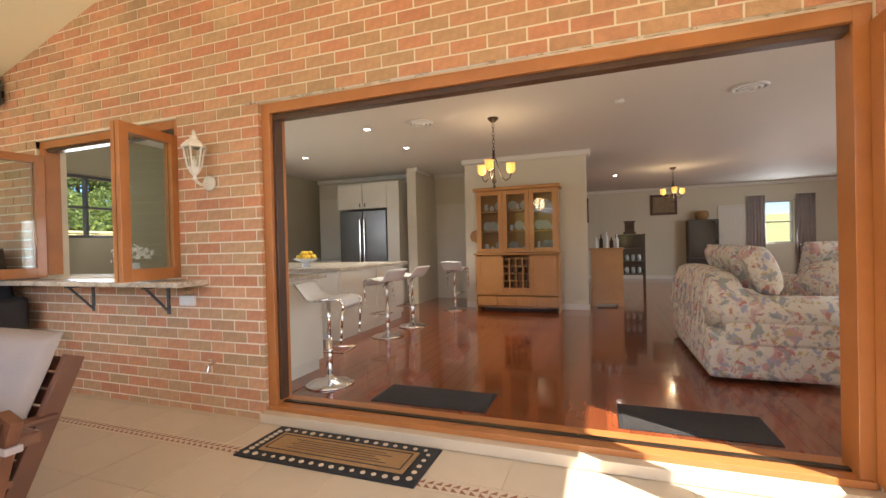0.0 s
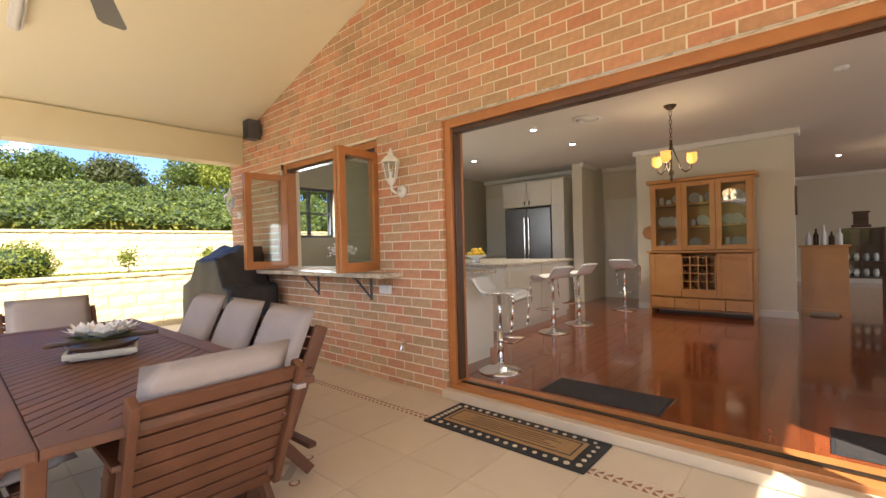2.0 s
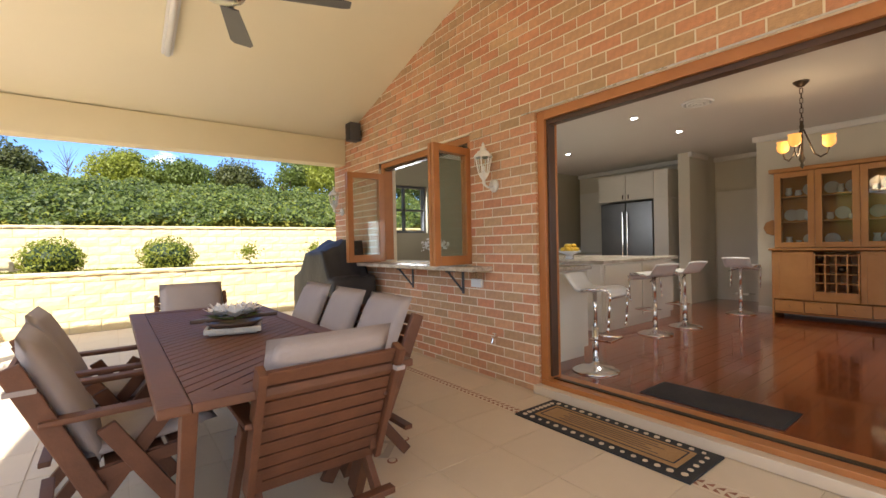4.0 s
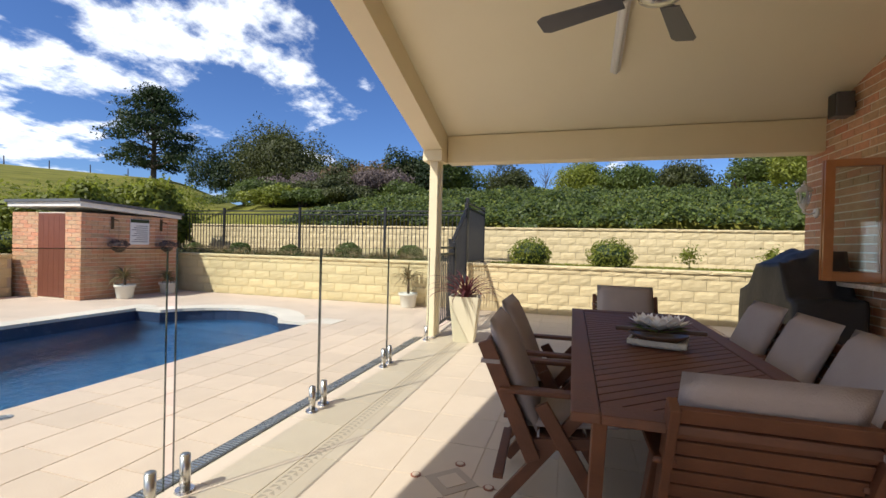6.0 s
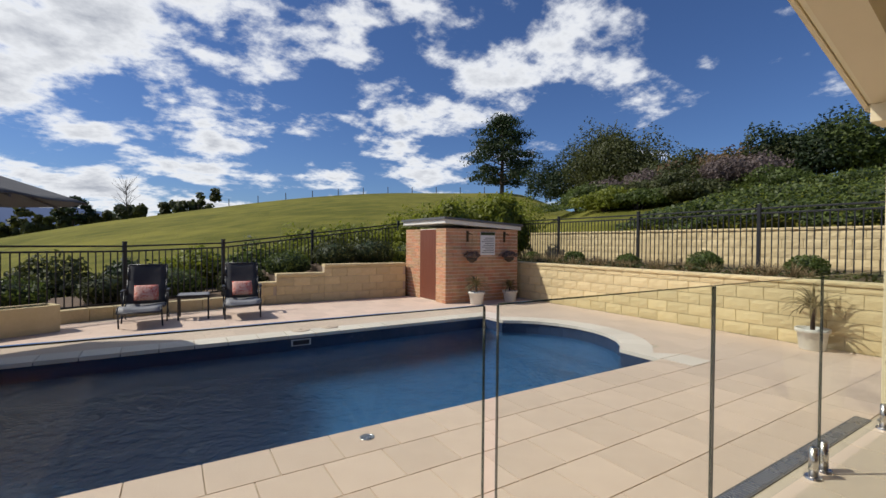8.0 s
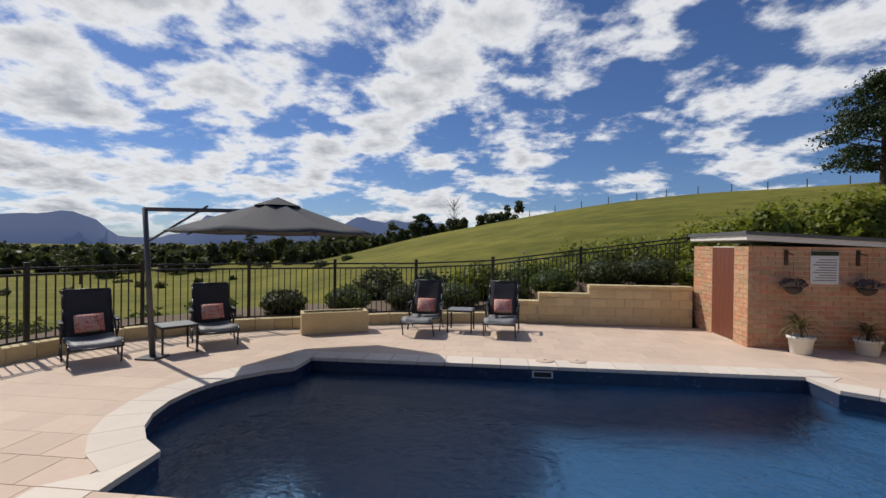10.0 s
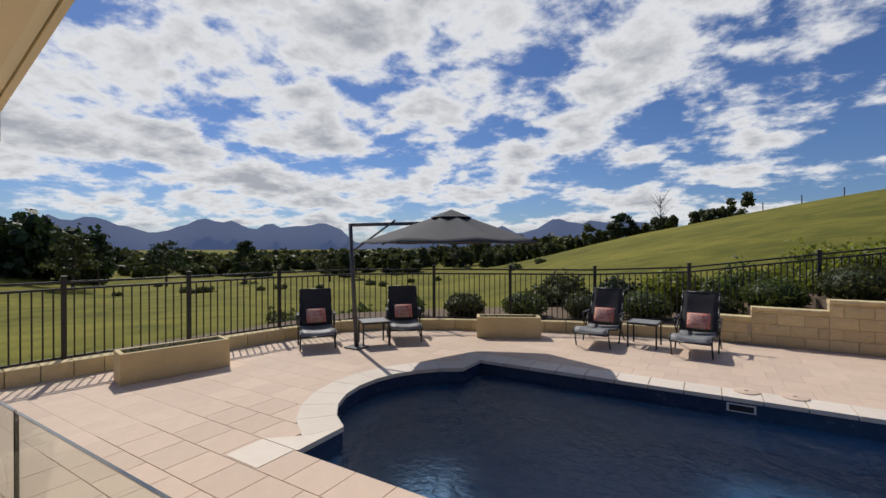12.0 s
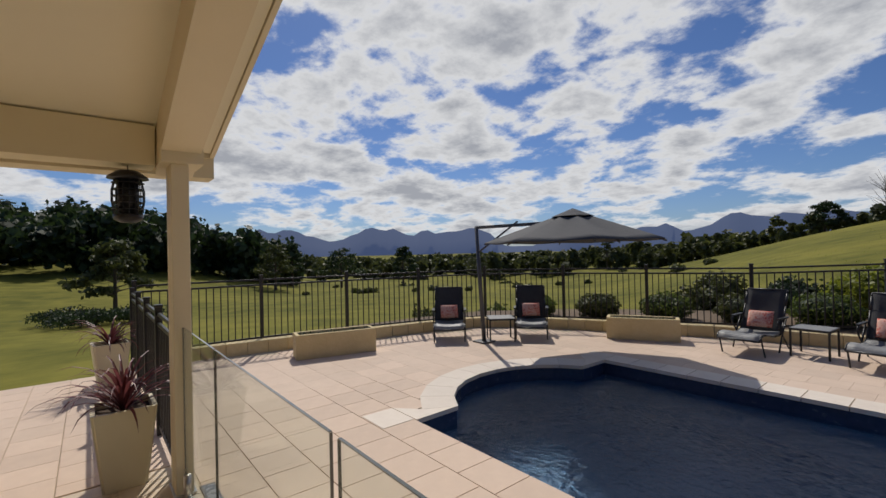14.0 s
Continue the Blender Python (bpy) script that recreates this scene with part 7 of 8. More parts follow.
# ---- planting ----
def shrub(name, x, y, z, r, mat, seed, label, squash=(1, 1, 0.8), n=900, leaf=0.035, category="shrub", group="clipped shrubs", rot=0):
    t = thing(name, label, category, x, y, z, rot, group=group)
    rng = np.random.default_rng(seed)
    # dark core puts the shade between the leaves into its colour
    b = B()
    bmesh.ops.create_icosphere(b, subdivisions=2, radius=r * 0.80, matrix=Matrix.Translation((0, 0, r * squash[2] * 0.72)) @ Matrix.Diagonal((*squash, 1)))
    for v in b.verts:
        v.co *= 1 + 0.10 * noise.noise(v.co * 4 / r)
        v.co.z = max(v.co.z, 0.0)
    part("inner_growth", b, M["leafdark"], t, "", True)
    c, d = blob(rng, n, r, squash, 0.10, 0.82, -0.75)
    c = c + np.array((0, 0, r * squash[2] * 0.75))
    c[:, 2] = np.maximum(c[:, 2], 0.01)
    part_mesh("foliage", leaf_mesh("foliage", c, d, leaf, mat, rng), t)
    return t


# clipped balls above the west wall
k = 0
for x, y, r, m in ((-9.6, -11.0, 0.22, "leaf"), (-9.6, -9.35, 0.25, "leaf"), (-9.6, -7.65, 0.23, "leaf"), (-9.6, -5.85, 0.29, "leaf"), (-9.7, -4.15, 0.27, "leaf"), (-9.75, -1.12, 0.42, "leafyellow"), (-9.75, 0.66, 0.43, "leafyellow")):
    shrub("clipped_shrub", x, y, 0.86, r, M[m], 100 + k, "rounded clipped shrub in the garden bed", (1.22, 1.22, 0.9), 1900, 0.028)
    k += 1
for x, y, r in ((-9.75, 2.25, 0.26), (-9.7, 3.75, 0.26)):
    t = thing("young_shrub", "small open yellow-green shrub in the garden bed", "shrub", x, y, 0.86, group="young shrubs")
    b = B()
    rod(b, (0, 0, 0), (0.02, 0, 0.25), 0.012, 0.006)
    part("stem", b, M["bark"], t)
    rng = np.random.default_rng(int(y * 10))
    c, d = blob(rng, 330, r, (1, 1, 0.95), 0.3, 0.2, -1)
    part_mesh("foliage", leaf_mesh("foliage", c + np.array((0, 0, 0.36)), d, 0.032, M["leafyellow"], rng), t)
# tufts of dry grass and low perennials along the bed
rng = np.random.default_rng(77)
vs, fs = [], []
for k in range(46):
    v2, f2 = spiky(rng, 44, rng.uniform(0.28, 0.5), 0.9, 0.008, (rng.uniform(-9.3, -8.5), rng.uniform(-11.5, -3.2), 0.86), 0.6)
    n0 = len(vs)
    vs += v2
    fs += [tuple(i + n0 for i in f) for f in f2]
tagged(new("dry_grass_tufts", raw("dry_grass_tufts", vs, fs, M["drygrass"])), "straw-coloured grass tufts along the garden bed", "grass", kind="stuff")
c = np.stack([rng.uniform(-9.6, -8.3, 2600), rng.uniform(-12, -2.8, 2600), 0.87 + rng.uniform(0, 0.16, 2600)], 1)
tagged(new("bed_perennials", leaf_mesh("bed_perennials", c, np.tile((0, 0, 1.0), (2600, 1)), 0.035, M["leafolive"], rng)), "low mixed perennials in the garden bed", "plants", kind="stuff")
c = np.stack([rng.uniform(-11.3, -8.4, 26000), rng.uniform(-2.2, 12.5, 26000), 0.86 + rng.uniform(0, 0.05, 26000)], 1)
tagged(new("bed_lawn", leaf_mesh("bed_lawn", c, np.tile((0, 0, 1.0), (26000, 1)), 0.03, M["leafyellow"], rng, 0.3)), "short lawn between the two retaining walls", "lawn", kind="stuff")

# the leafy bank above the upper wall
rng = np.random.default_rng(21)
N = 190000
X = -11.6 - 11.0 * rng.uniform(0, 1, N) ** 1.15
Y = rng.uniform(-20, 16, N)
Z = 1.80 + 0.21 * np.minimum(-11.5 - X, 9) + 0.06 * np.maximum(0, -20.5 - X)
lump = 0.32 + 0.22 * np.sin(X * 1.9 + 0.7 * Y) * np.sin(Y * 1.45 + 0.5) + 0.14 * np.sin(4.1 * Y + 2.3 * X)
keep = ~((Y < -9.5) & (X > -18))
c = np.stack([X, Y, Z + lump * rng.uniform(0.4, 1.0, N)], 1)[keep]
cut = rng.permutation(len(c))
nrm = np.tile((0.45, 0, 1.0), (len(c), 1))
a, b2 = int(len(c) * 0.72), int(len(c) * 0.9)
tagged(new("bank_groundcover", leaf_mesh("bank_groundcover", c[cut[:a]], nrm[:a], 0.066, M["leaf"], rng)), "dense green ground cover over the bank", "ground cover", kind="stuff")
tagged(new("bank_groundcover_dark", leaf_mesh("bank_groundcover_dark", c[cut[a:b2]], nrm[a:b2], 0.066, M["leafdark"], rng)), "shaded dark green ground cover on the bank", "ground cover", kind="stuff")
tagged(new("bank_groundcover_light", leaf_mesh("bank_groundcover_light", c[cut[b2:]], nrm[b2:], 0.062, M["leafyellow"], rng)), "fresh yellow-green shoots on the bank", "ground cover", kind="stuff")


def cloud_bush(name, x, y, r, mat, seed, label, squash=(1.2, 1.2, 0.8), n=2600, leaf=0.12, z=None, category="bush", group=""):
    z = land(x, y) if z is None else z
    t = thing(name, label, category, x, y, z, group=group)
    rng = np.random.default_rng(seed)
    cs, ds = [], []
    lobes = 9
    for i in range(lobes):
        o = rng.normal(0, 0.45, 3) * r * np.array((1, 1, 0.55)) * np.array(squash)
        o = np.clip(o, -0.7 * r, 0.7 * r)
        o[2] = min(abs(o[2]), 0.45 * r * squash[2]) + 0.40 * r * squash[2]
        cc, dd2 = blob(rng, n // lobes, r * rng.uniform(0.40, 0.62), squash, 0.2, 0.6, -0.6)
        cs.append(cc + o)
        ds.append(dd2)
    c, d = np.concatenate(cs), np.concatenate(ds)
    c[:, 2] = np.maximum(c[:, 2], 0.0)
    part_mesh("foliage", leaf_mesh("foliage", c, d, leaf, mat, rng), t)
    b = B()
    for i in range(5):
        a = 1.3 * i + seed
        rod(b, (0, 0, -0.3), (0.4 * r * math.cos(a), 0.4 * r * math.sin(a), 0.7 * r), 0.05 * r, 0.015 * r, 6)
    part("woody_base", b, M["bark"], t)
    return t


def at(angle, dist):
    """A place by its bearing (0 is away from the house, growing westwards) and distance from the patio."""
    a = radians(angle)
    return -1 - dist * math.sin(a), -2 - dist * math.cos(a)


bushes = [
    (52.5, 33, 3.2, "leafolive", 1.5), (56.5, 31, 3.0, "leafolive", 1.35), (49.5, 36, 3.0, "leafdark", 1.4), (61, 27, 2.2, "leafolive", 1.0), (65, 26, 2.3, "leafrust", 0.9), (69, 26, 2.1, "leafolive", 0.9), (73, 25, 2.2, "leafdark", 1.2),
    (56, 25, 1.7, "leafmauve", 0.8), (66.5, 22, 1.6, "leafmauve", 0.75), (60, 22, 1.4, "leafolive", 0.7), (51, 24, 1.5, "leaf", 0.7), (53, 20, 1.2, "leafyellow", 0.6), (57, 19, 1.1, "leaf", 0.6), (63, 19, 1.1, "leafolive", 0.6), (70, 20, 1.2, "leaf", 0.6),
    (78, 25, 2.0, "leaf", 1.2), (85, 26, 1.5, "leafolive", 1.2), (96, 26, 1.7, "leafyellow", 1.2), (101, 26, 1.6, "leaf", 1.1), (107, 27, 1.5, "leafolive", 1.3), (113, 27, 1.9, "leaf", 1.2), (119, 26, 1.8, "leafyellow", 1.2), (126, 27, 2.0, "leaf", 1.2), (133, 28, 2.2, "leafolive", 1.2),
]
for k, (a, d, r, m, h) in enumerate(bushes):
    x, y = at(a, d)
    cloud_bush("garden_bush", x, y, r, M[m], 300 + k, {"leafmauve": "mauve flowering bush on the bank", "leafrust": "rust-tinted flowering bush on the bank", "leafyellow": "yellow-green bush on the bank"}.get(m, "dense green bush on the bank"), (1.15, 1.15, h), int(2600 + 4400 * r), 0.045 + 0.016 * r, group="bank bushes")


def tree(x, y, h, crown_r, mat, seed, label, crown_low=0.35, lobes=26, n=7000, leaf=0.22, group="", conic=False):
    z = land(x, y)
    t = thing("tree", label, "tree", x, y, z - 0.15, group=group)
    rng = np.random.default_rng(seed)
    b = B()
    rod(b, (0, 0, 0), (0, 0, h * 0.55), h * 0.030, h * 0.018, 10)
    rod(b, (0, 0, h * 0.55), (0.02 * h, 0, h * 0.9), h * 0.018, h * 0.006, 8)
    part("trunk", b, M["bark"], t)
    cs, ds = [], []
    lb = B()
    for i in range(lobes):
        f = crown_low + (0.97 - crown_low) * (i + rng.uniform(0, 1)) / lobes
        span = crown_r * (math.sin(math.pi * min(1, 0.18 + 0.80 * (f - crown_low) / (1 - crown_low)) ** 0.8) if not conic else (1.1 - f))
        a = 2.4 * i + rng.uniform(-0.5, 0.5)
        rr = span * rng.uniform(0.35, 1.0)
        p = np.array((rr * math.cos(a), rr * math.sin(a), f * h))
        rod(lb, (0, 0, f * h * 0.82), tuple(p), h * 0.010, h * 0.003, 5)
        cc, dd2 = blob(rng, n // lobes, crown_r * rng.uniform(0.22, 0.36), (1.15, 1.15, 0.55), 0.25, 0.35, -0.8)
        cs.append(cc + p)
        ds.append(dd2)
    part("branching", lb, M["bark"], t)
    part_mesh("crown", leaf_mesh("crown", np.concatenate(cs), np.concatenate(ds), leaf, mat, rng), t)
    return t


x, y = at(39.5, 78)
tree(x, y, 14.2, 7.0, M["leafdark"], 5, "tall dark spreading tree on the hill crest", 0.14, 46, 15000, 0.21)
for k, (a, d, h, r) in enumerate(((-88.4, 49, 6.8, 3.0), (-56, 92, 8.5, 3.2), (-72, 88, 8.5, 4.2), (-64, 112, 10, 5.5), (-30, 170, 12, 3.5), (-70, 104, 10, 3.0), (-46, 128, 9, 3.4), (-9, 104, 6.0, 3.0))):
    x, y = at(a, d)
    tree(x, y, h, r, M["leafdark" if k % 2 else "leafolive"], 40 + k, "lone paddock tree with an open crown", 0.3, 16, 2600, 0.26, group="paddock trees")
for k, (a, d) in enumerate(((-87, 40), (-90.5, 39), (-92.5, 43))):
    x, y = at(a, d)
    cloud_bush("paddock_bush", x, y, 1.9, M["leafdark"], 700 + k, "dark spreading bush below the lone paddock tree", (1.5, 1.5, 0.5), 2600, 0.10, group="paddock bushes")
for k, (a, d, grow) in enumerate(((90, 28, 1.0), (93, 27.5, 1.0), (-4.6, 104, 3.6))):
    x, y = at(a, d)
    t = thing("tree", "bare twiggy tree standing against the sky", "tree", x, y, land(x, y), group="bare trees")
    b = B()
    tr = random.Random(k)
    rod(b, (0, 0, -0.2), (0.05 * grow, 0, 2.3 * grow), 0.035 * grow, 0.008 * grow, 6)
    for i in range(34):
        an, el, L = tr.uniform(0, 6.28), tr.uniform(0.6, 1.3), grow * tr.uniform(0.5, 1.1)
        m0 = Vector((0, 0, grow * tr.uniform(0.5, 1.9)))
        m1 = m0 + Vector((math.cos(an) * math.cos(el), math.sin(an) * math.cos(el), math.sin(el))) * L
        rod(b, m0, m1, 0.012 * grow, 0.004 * grow, 4)
    part("branches", b, M["bark"], t)

# hillside shrubs along the iron fence, on the terrace side and beyond
k = 0
for x, y, r, m, z in ((-6.3, -12.9, 0.55, "leafyellow", 0.82), (-5.0, -12.9, 0.6, "leafolive", 0.82), (-3.9, -12.75, 0.55, "leafolive", 0.80), (-2.6, -12.5, 0.5, "leaf", 0.60), (-1.55, -12.55, 0.5, "leafolive", 0.2), (-0.2, -12.7, 0.5, "leaf", 0.18), (1.0, -12.1, 0.46, "leafolive", 0.18), (2.35, -11.55, 0.46, "leaf", 0.18), (3.6, -10.85, 0.44, "leafolive", 0.18), (4.85, -10.15, 0.40, "leaf", 0.18), (-7.4, -12.9, 0.45, "leaf", 0.82)):
    shrub("dome_shrub", x, y, z, r, M[m], 500 + k, "low domed evergreen shrub in the terrace bed", (1.2, 1.1, 0.72), 1700, 0.036, group="terrace bed shrubs")
    k += 1
for x, y, r, high in ((-8.0, -12.75, 0.95, 1.62), (-9.75, -12.8, 0.92, 1.85), (-6.8, -12.7, 0.75, 1.75)):
    cloud_bush("shed_bush", x, y, r, M["leafyellow"], 640 + k, "bright yellow-green bush behind the brick shed", (1.05, 1.0, high), 9000, 0.085, z=0.82, group="bushes behind the shed")
    k += 1
for x, y, r, m in ((-12.6, -15.6, 1.4, "leafyellow"), (-11.3, -15.2, 1.4, "leafyellow"), (-9.9, -15.0, 1.4, "leafyellow"), (-8.6, -15.0, 1.35, "leafyellow"), (-7.1, -15.0, 1.35, "leafyellow"), (-5.6, -14.8, 1.25, "leafyellow"), (-4.3, -14.8, 1.15, "leafyellow"), (-3.1, -14.8, 1.1, "leafyellow"), (-1.9, -14.8, 1.0, "leaf"), (-0.7, -14.9, 0.9, "leafyellow"), (0.4, -15.0, 0.9, "leafdark"), (2.2, -14.6, 0.85, "leafolive"), (4.2, -13.9, 0.85, "leafolive"), (6.0, -12.6, 0.8, "leafdark"), (7.4, -11.2, 0.75, "leaf"), (8.6, -9.9, 0.7, "leafolive")):
    z = land(x, y)
    crest = 3.3 if x < -9 else 2.6 if x < -6.2 else max(1.0, 2.0 - 0.19 * (x + 5))
    high = min(1.9, max(0.8, (crest - z) / (1.3 * r)))
    cloud_bush("fence_bush", x, y, r, M[m], 600 + k, "loose evergreen bush behind the iron fence", (1.15, 1.1, high), 5200, 0.068, z=z, group="bushes along the fence")
    k += 1

# far woods
def woods(name, label, spots, mat, seed, leaf):
    rng = np.random.default_rng(seed)
    cs, ds = [], []
    for x, y, h, r in spots:
        z = land(x, y)
        for j in range(5):
            o = np.array((x + rng.normal(0, r * 0.35), y + rng.normal(0, r * 0.35), z + h * rng.uniform(0.08, 0.75)))
            cc, dd2 = blob(rng, 55, r * rng.uniform(0.4, 0.75), (1, 1, 1.0), 0.3, 0.4, -0.9)
            cs.append(cc + o)
            ds.append(dd2)
    tagged(new(name, leaf_mesh(name, np.concatenate(cs), np.concatenate(ds), leaf, mat, rng, 0.8)), label, "woods", kind="stuff")


wr_ = random.Random(9)
spots = []
for k in range(260):
    a, d = wr_.uniform(-112, -70), wr_.uniform(95, 190)
    x, y = at(a, d)
    spots.append((x, y, wr_.uniform(9, 15), wr_.uniform(3.0, 4.8)))
woods("forest_east", "dark eucalypt forest on the eastern slope", spots, M["leafdark"], 1, 0.75)
spots = []
for k in range(640):
    a = wr_.uniform(-72, -14)
    d = 160 + 260 * wr_.uniform(0, 1) ** 0.7
    x, y = at(a, d)
    spots.append((x, y, wr_.uniform(4, 10), wr_.uniform(2.4, 4.6)))
woods("forest_valley", "belt of trees across the valley floor", spots, M["leafolive"], 2, 1.2)
spots = []
for k in range(60):
    a = wr_.uniform(-26, 4)
    x, y = at(a, wr_.uniform(98, 112))
    spots.append((x, y, wr_.uniform(2.5, 5.5), wr_.uniform(0.9, 1.8)))
woods("forest_hill", "scattered trees behind the hill crest", spots, M["leafolive"], 3, 0.4)
spots = []
for k in range(24):
    a = wr_.uniform(-70, -14)
    x, y = at(a, 70 + 9 * math.sin(a / 7) + wr_.uniform(-3, 3) + 40 * (k % 3 == 0))
    spots.append((x, y, wr_.uniform(0.2, 0.7), wr_.uniform(0.5, 1.3)))
woods("paddock_scrub", "low dark scrub scattered over the valley paddocks", spots, M["leafolive"], 4, 0.2)
# pasture tussocks
rng = np.random.default_rng(15)
n = 14000
ang, dist = np.radians(rng.uniform(-80, 55, n)), 14 + 70 * rng.uniform(0, 1, n) ** 1.6
X, Y = -1 - dist * np.sin(ang), -2 - dist * np.cos(ang)
ok = ~((X > -12.5) & (X < 8.4) & (Y > -15.4))
X, Y = X[ok], Y[ok]
c = np.stack([X, Y, np.array([land(x, y) for x, y in zip(X, Y)]) + 0.04], 1)
tagged(new("pasture_tussocks", leaf_mesh("pasture_tussocks", c, np.tile((0, 0, 0.4), (len(c), 1)), 0.045, M["leafyellow"], rng, 0.3)), "tufts of pasture grass on the slopes", "grass", kind="stuff")
# paddock fence posts on the skyline
for k in range(12):
    x, y = at(2 + 3.2 * k, 88)
    t = thing("paddock_post", "weathered paddock fence post on the hill crest", "fence post", x, y, land(x, y) - 0.2, group="paddock posts")
    b = B()
    rod(b, (0, 0, 0), (0.02, 0, 1.4), 0.08, 0.07, 7)
    part("post", b, M["bark"], t)


# ---- pieces: bricks, tiles, pavers, boards ----
def brick_mesh(w, mat, h=0.0735, d=0.05):
    b = B()
    box(b, 0, 0, 0, w, d, h)
    return finish("brick", b, mat)


FULL = brick_mesh(0.2275, M["brick"])
brick_rng = random.Random(3)
rest_v, rest_f = [], []

count = 0
for row in range(48):
    z = -0.033 + row * 0.086
    x = -5.72 - (0.12 if row % 2 else 0.0)
    while x < 3.2:
        a, b = max(-5.72, x), x + 0.2275
        x += 0.24
        mid = z + 0.038
        if mid > ceil_z((a + b) / 2) + 0.07 and mid > 2.78:
            continue
        spans = [(a, b)]
        for o in (DOOR, WIN):
            if o[2] - 0.03 < mid < o[3] + 0.01:
                nxt = []
                for s, e in spans:
                    if e <= o[0] or s >= o[1]:
                        nxt.append((s, e))
                    else:
                        if s < o[0]:
                            nxt.append((s, o[0]))
                        if e > o[1]:
                            nxt.append((o[1], e))
                spans = nxt
        for s, e in spans:
            if e - s < 0.035:
                continue
            near = (-2.43 < s < -1.6 and z < 2.9) or (-4.0 < s <= -2.43 and z < 1.0) or (-1.6 <= s < 0.3 and 2.3 < z < 3.1)
            y = WALL + brick_rng.uniform(-0.002, 0.002)
            if near and count < 300 and e - s > 0.05:
                full = abs(e - s - 0.2275) < 1e-3
                o = new("brick", FULL if full else brick_mesh(e - s, M["brick"]))
                o.parent = wall_front
                o.matrix_basis = Matrix.Translation((s, y, z))
                count += 1
            else:
                rest_box(rest_v, rest_f, s, y, z, e, y + 0.05, z + 0.0735)
o = new("brick_courses", raw("brick_courses", rest_v, rest_f, M["brick_rest"]))
o.parent = wall_front
o["kind"] = "stuff"

# patio tiles with two mosaic bands
tile_me = {}


def slab_piece(name, w, d, mat, h=0.02, bev=0.004):
    b = B()
    box(b, 0, 0, -h, w, d, 0)
    for v in b.verts:
        if v.co.z > -0.001:
            v.co.x += bev if v.co.x < w / 2 else -bev
            v.co.y += bev if v.co.y < d / 2 else -bev
    lo = [v for v in b.verts if v.co.z < -0.001]
    for v in lo:
        v.co.z = -h
    return finish(name, b, mat)


bands = (-1.69, 2.10)
yy = -1.58
ys = [(-2.15, -1.695)]
while yy < 2.05:
    ys.append((yy, min(yy + 0.455, 2.095)))
    yy += 0.459
ys.append((2.21, 2.53))
for ya, yb in ys:
    x = -7.99
    while x < 2.28:
        xb = min(x + 0.455, 2.29)
        key = (round(xb - x, 3), round(yb - ya, 3))
        if key not in tile_me:
            tile_me[key] = slab_piece("tile", *key, M["tile"], 0.02, 0.002)
        o = new("tile", tile_me[key])
        o.parent = floor_out
        o.matrix_basis = Matrix.Translation((x, ya, 0.0))
        x += 0.459
for yb in bands:
    vs, fs, vt, ft = [], [], [], []
    rest_box(vs, fs, -7.99, yb + 0.003, -0.02, 2.29, yb + 0.108, -0.0015)
    o = new("band_base", raw("band_base", vs, fs, M["tile"]))
    o.parent = floor_out
    k = 0
    x = -7.98
    while x < 2.25:
        for rowy, flip in ((yb + 0.018, 0), (yb + 0.058, 1)):
            n = len(vt)
            w, h = 0.036, 0.034
            tri = [(x, rowy), (x + w, rowy), (x + w / 2 + (w / 2 if flip else -w / 2), rowy + h)]
            vt += [(px, py, 0.0) for px, py in tri] + [(px, py, -0.015) for px, py in tri]
            ft += [(n, n + 1, n + 2), (n, n + 3, n + 4, n + 1), (n + 1, n + 4, n + 5, n + 2), (n + 2, n + 5, n + 3, n)]
        x += 0.05
    o = new("mosaic_band", raw("mosaic_band", vt, ft, M["mosaic" if yb > 0 else "mosaic_pale"]))
    o.parent = floor_out
    o["kind"] = "stuff"

# small inlaid diamonds in the tiled floor
for mx, my in ((-1.57, -0.77), (-1.57, 1.03)):
    def diamond(r, z, n=4, cx=0.0, cy=0.0):
        b = B()
        prism(b, [(mx + cx + r * math.cos(2 * math.pi * k / n), my + cy + r * math.sin(2 * math.pi * k / n), z - 0.004) for k in range(n)], (0, 0, 0.004))
        return b
    part("inset_border", diamond(0.155, 0.004), M["mosaic_pale"], floor_out)
    part("inset_tile", diamond(0.085, 0.008), M["tile"], floor_out)
    for cx, cy in ((0.20, 0), (-0.20, 0), (0, 0.21), (0, -0.21)):
        part("inset_dot", diamond(0.032, 0.004, 8, cx, cy), M["mosaic"], floor_out)
        part("inset_tile", diamond(0.021, 0.008, 8, cx, cy), M["tile"], floor_out)

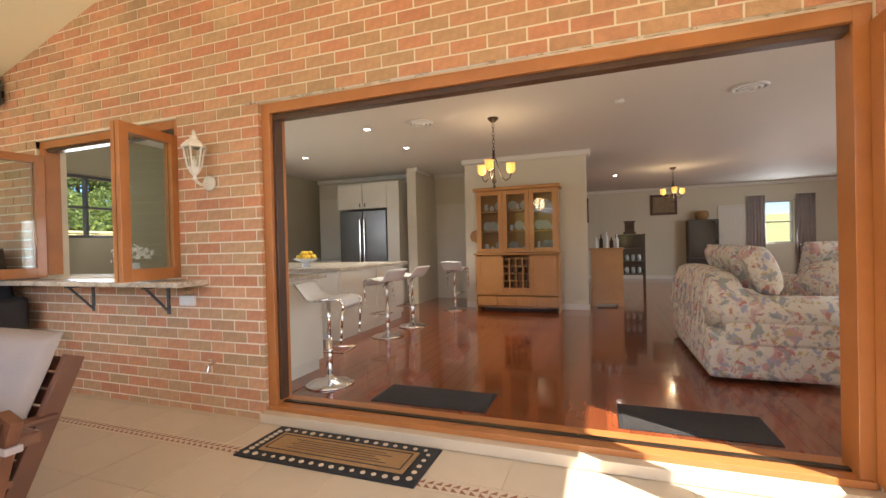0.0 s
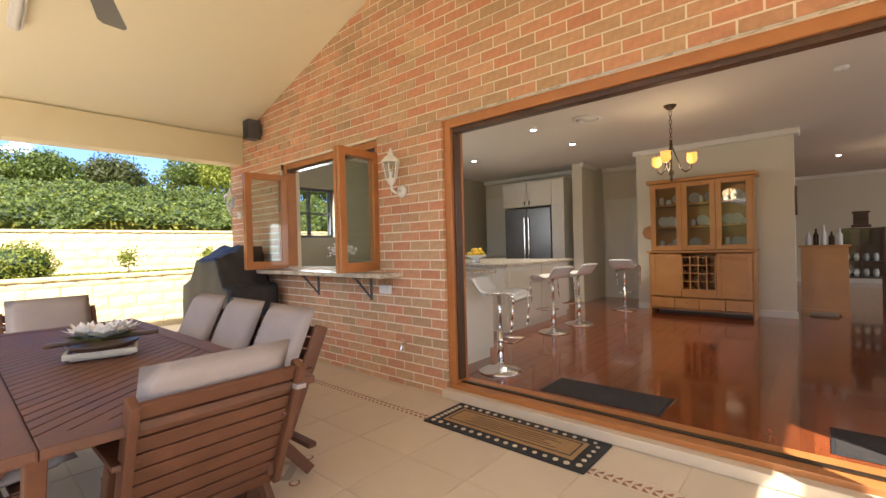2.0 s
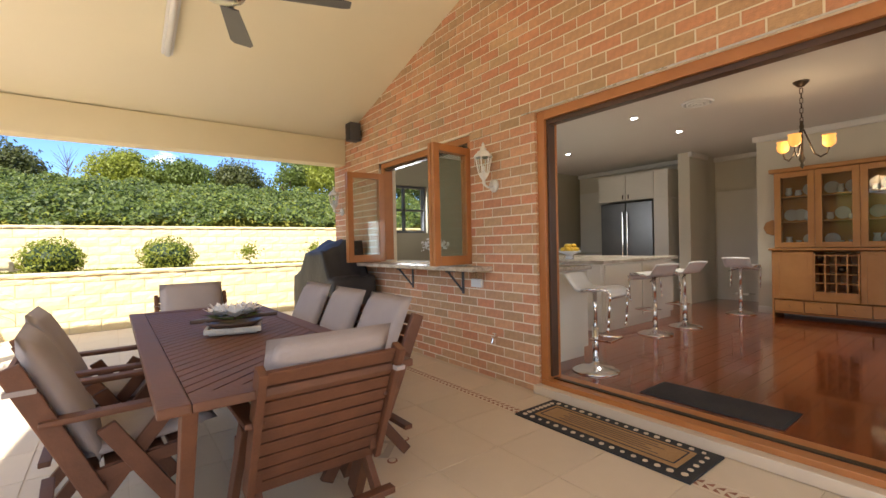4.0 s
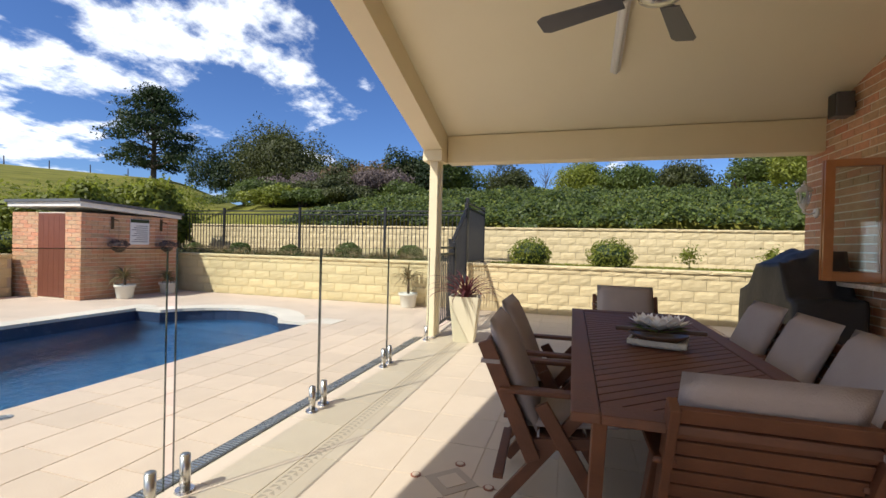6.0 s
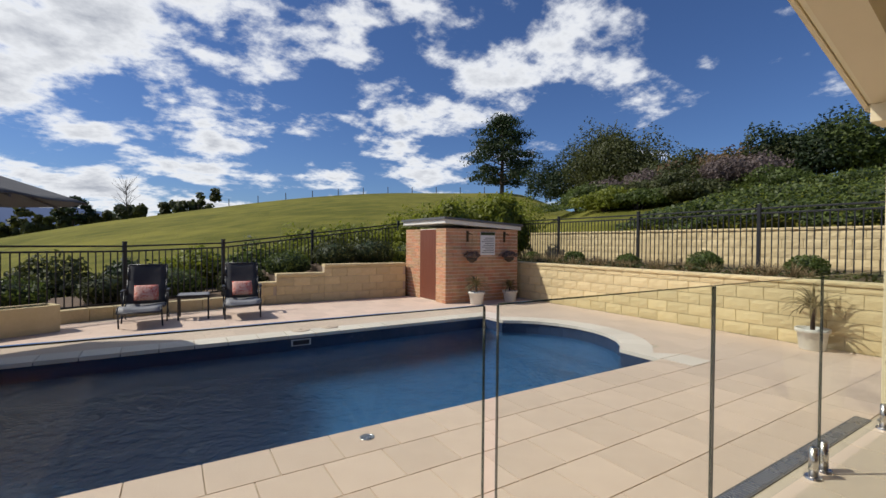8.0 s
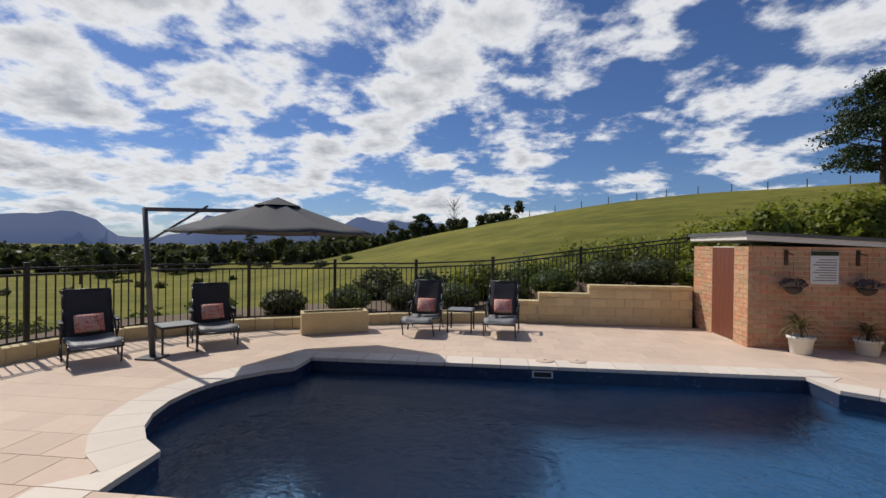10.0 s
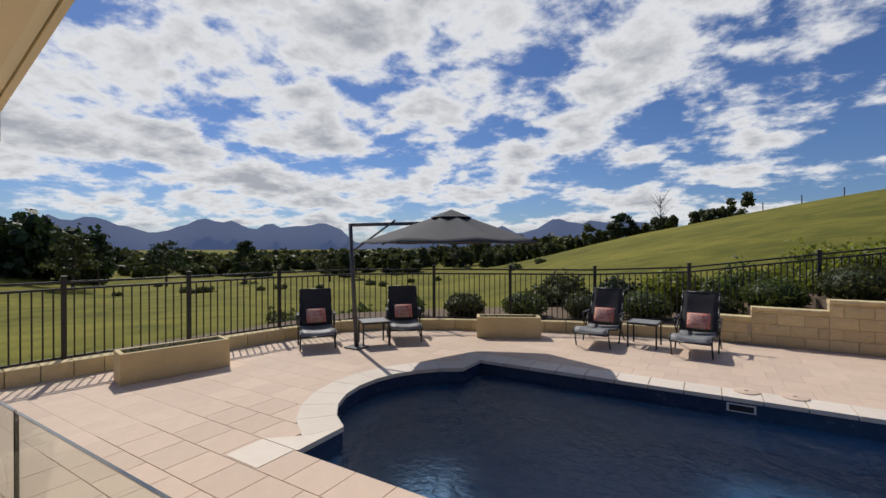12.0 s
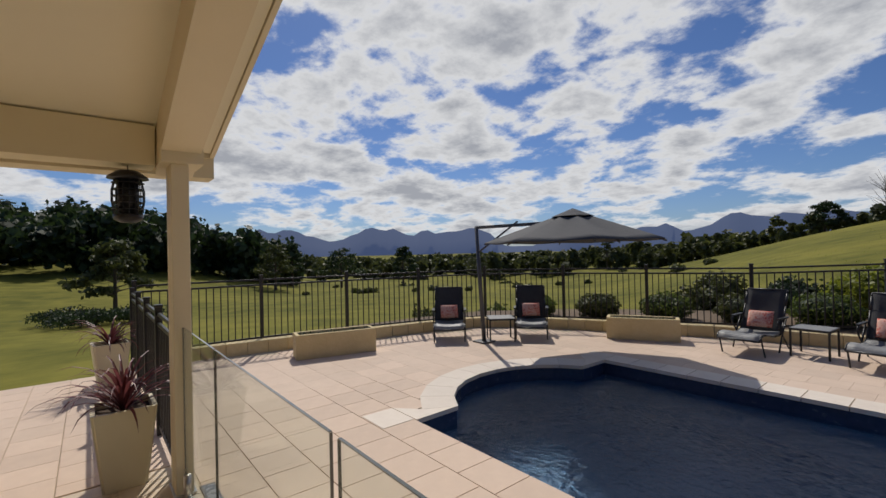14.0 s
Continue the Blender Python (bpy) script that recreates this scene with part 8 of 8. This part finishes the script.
# terrace pavers in running bond
PAVER = slab_piece("paver", 0.410, 0.402, M["paver"], 0.03, 0.003)
rest_v, rest_f = [], []
count = 0
for r in range(-25, 6):
    ya = PY0 + r * 0.405
    yb = ya + 0.402
    x = -8.51 + (0.155 if r % 2 else 0.0)
    while x < 7.5:
        xa, xb = x, x + 0.410
        x += 0.413
        xa, xb = max(xa, -7.98), min(xb, 7.4)
        if xb - xa < 0.1:
            continue
        ok = all(inside(p, edge_line) and not inside(p, pool_line) for p in ((xa + 0.02, ya + 0.02), (xb - 0.02, ya + 0.02), (xb - 0.02, yb - 0.02), (xa + 0.02, yb - 0.02), ((xa + xb) / 2, (ya + yb) / 2)))
        if PY0 - 0.02 > ya > PY1 - 0.4 and (PX0 - 0.75 < (xa + xb) / 2 < PX1 + 0.75) and (PX0 < xb and xa < PX1):
            ok = False
        if not ok:
            continue
        if yb > -4.7 and -6.2 < xa < 3.4 and count < 300 and xb - xa > 0.405:
            o = new("paver", PAVER)
            o.parent = terrace
            o.matrix_basis = Matrix.Translation((xa, ya, 0.001))
            count += 1
        elif -8 < xa:
            rest_box(rest_v, rest_f, xa, ya, -0.03, xb, yb, 0.0)
o = new("paver_rows", raw("paver_rows", rest_v, rest_f, M["paver_rest"]))
o.parent = terrace
o["kind"] = "stuff"
dn = thing("floor_waste", "small round steel floor drain in the paving", "floor drain", -1.32, -4.02, 0.001)
b = B()
lathe(b, [(0.055, 0.0), (0.055, 0.004), (0.045, 0.005), (0.045, 0.002), (0.001, 0.002)], 24)
part("rim", b, M["steel"], dn, "", True)
for k in range(5):
    b = B()
    y = -0.028 + 0.014 * k
    h = math.sqrt(0.043 ** 2 - y * y)
    box(b, -h, y - 0.004, 0.0022, h, y + 0.004, 0.0045)
    part("grate_bar", b, M["steel"], dn)
for x, y in ((-1.87, -8.23), (-2.36, -8.27)):
    ld = thing("skimmer_lid", "round sand-coloured lid set into the pool surround", "lid", x, y, 0.0066, group="skimmer lids")
    b = B()
    lathe(b, [(0.14, 0.0), (0.14, 0.008), (0.13, 0.011), (0.001, 0.012)], 28)
    part("cover", b, M["paver_rest"], ld, "", True)
    b = B()
    rod(b, (-0.02, 0, 0.0125), (0.02, 0, 0.0125), 0.006, seg=8)
    part("finger_pull", b, M["darkgrey"], ld)
# side path pavers
rest_v, rest_f = [], []
for r in range(36):
    ya = -2.1 + r * 0.405
    x = 2.32 - (0.2 if r % 2 else 0)
    while x < 6.45:
        rest_box(rest_v, rest_f, max(2.32, x), ya, -0.03, min(x + 0.394, 6.48), ya + 0.396, 0.0)
        x += 0.4
o = new("paver_rows", raw("paver_rows", rest_v, rest_f, M["paver_rest"]))
o.parent = path_side
o["kind"] = "stuff"

# coping stones round the pool
ring = []
for side in (1, -1):
    inn, out = arc(side, -0.03, 9), arc(side, 0.40, 9)
    for k in range(9):
        ring.append([inn[k], out[k], out[k + 1], inn[k + 1]])
    px = PX1 if side > 0 else PX0
    i0, o0 = arc(side, -0.03, 9)[0], arc(side, 0.36, 9)[0]
    ring.append([(px - side * 0.03, PY0 + 0.0), (px + side * 0.45, PY0 + 0.0), (o0[0], o0[1]), (i0[0], i0[1])])
    ring.append([(px - side * 0.03, PY1), (px + side * 0.45, PY1), (arc(side, 0.36, 9)[-1]), (arc(side, -0.03, 9)[-1])])
    ring.append([(px + side * 0.004, PY0 + 0.004), (px + side * 0.45, PY0 + 0.004), (px + side * 0.45, PY0 + 0.39), (px + side * 0.004, PY0 + 0.39)])
for k in range(19):
    xa = PX0 - 0.4 + k * 0.4165
    ring.append([(xa + 0.003, PY1 + 0.03), (xa + 0.413, PY1 + 0.03), (xa + 0.413, PY1 - 0.37), (xa + 0.003, PY1 - 0.37)])
for q in ring:
    c = Vector((sum(p[0] for p in q) / 4, sum(p[1] for p in q) / 4))
    b = B()
    pts = [(c.x + (p[0] - c.x) * 0.985, c.y + (p[1] - c.y) * 0.985, -0.045) for p in q]
    prism(b, pts, (0, 0, 0.051))
    part("coping_stone", b, M["coping"], terrace)

# inside floorboards run away from the doors
board_me = {}
rest_v, rest_f = [], []
brng = random.Random(8)
count = 0
x = -5.45
while x < 7.9:
    y = 2.84 - brng.uniform(0, 1.6)
    while y < 14.5:
        L = brng.choice((1.5, 2.1, 2.7))
        a, b = max(2.84, y), min(14.55, y + L - 0.003)
        if b - a > 0.05:
            if -1.6 < x < 2.0 and a < 7.2 and count < 150 and b - a > 0.3:
                key = round(b - a, 2)
                if key not in board_me:
                    board_me[key] = slab_piece("floorboard", 0.1285, b - a, M["jarrah"], 0.012, 0.001)
                o = new("floorboard", board_me[key])
                o.parent = floor_in
                o.matrix_basis = Matrix.Translation((x, a, 0.1))
                count += 1
            else:
                rest_box(rest_v, rest_f, x, a, 0.088, x + 0.1285, b, 0.1)
        y += L
    x += 0.13
o = new("floorboard_rows", raw("floorboard_rows", rest_v, rest_f, M["jarrah_rest"]))
o.parent = floor_in
o["kind"] = "stuff"
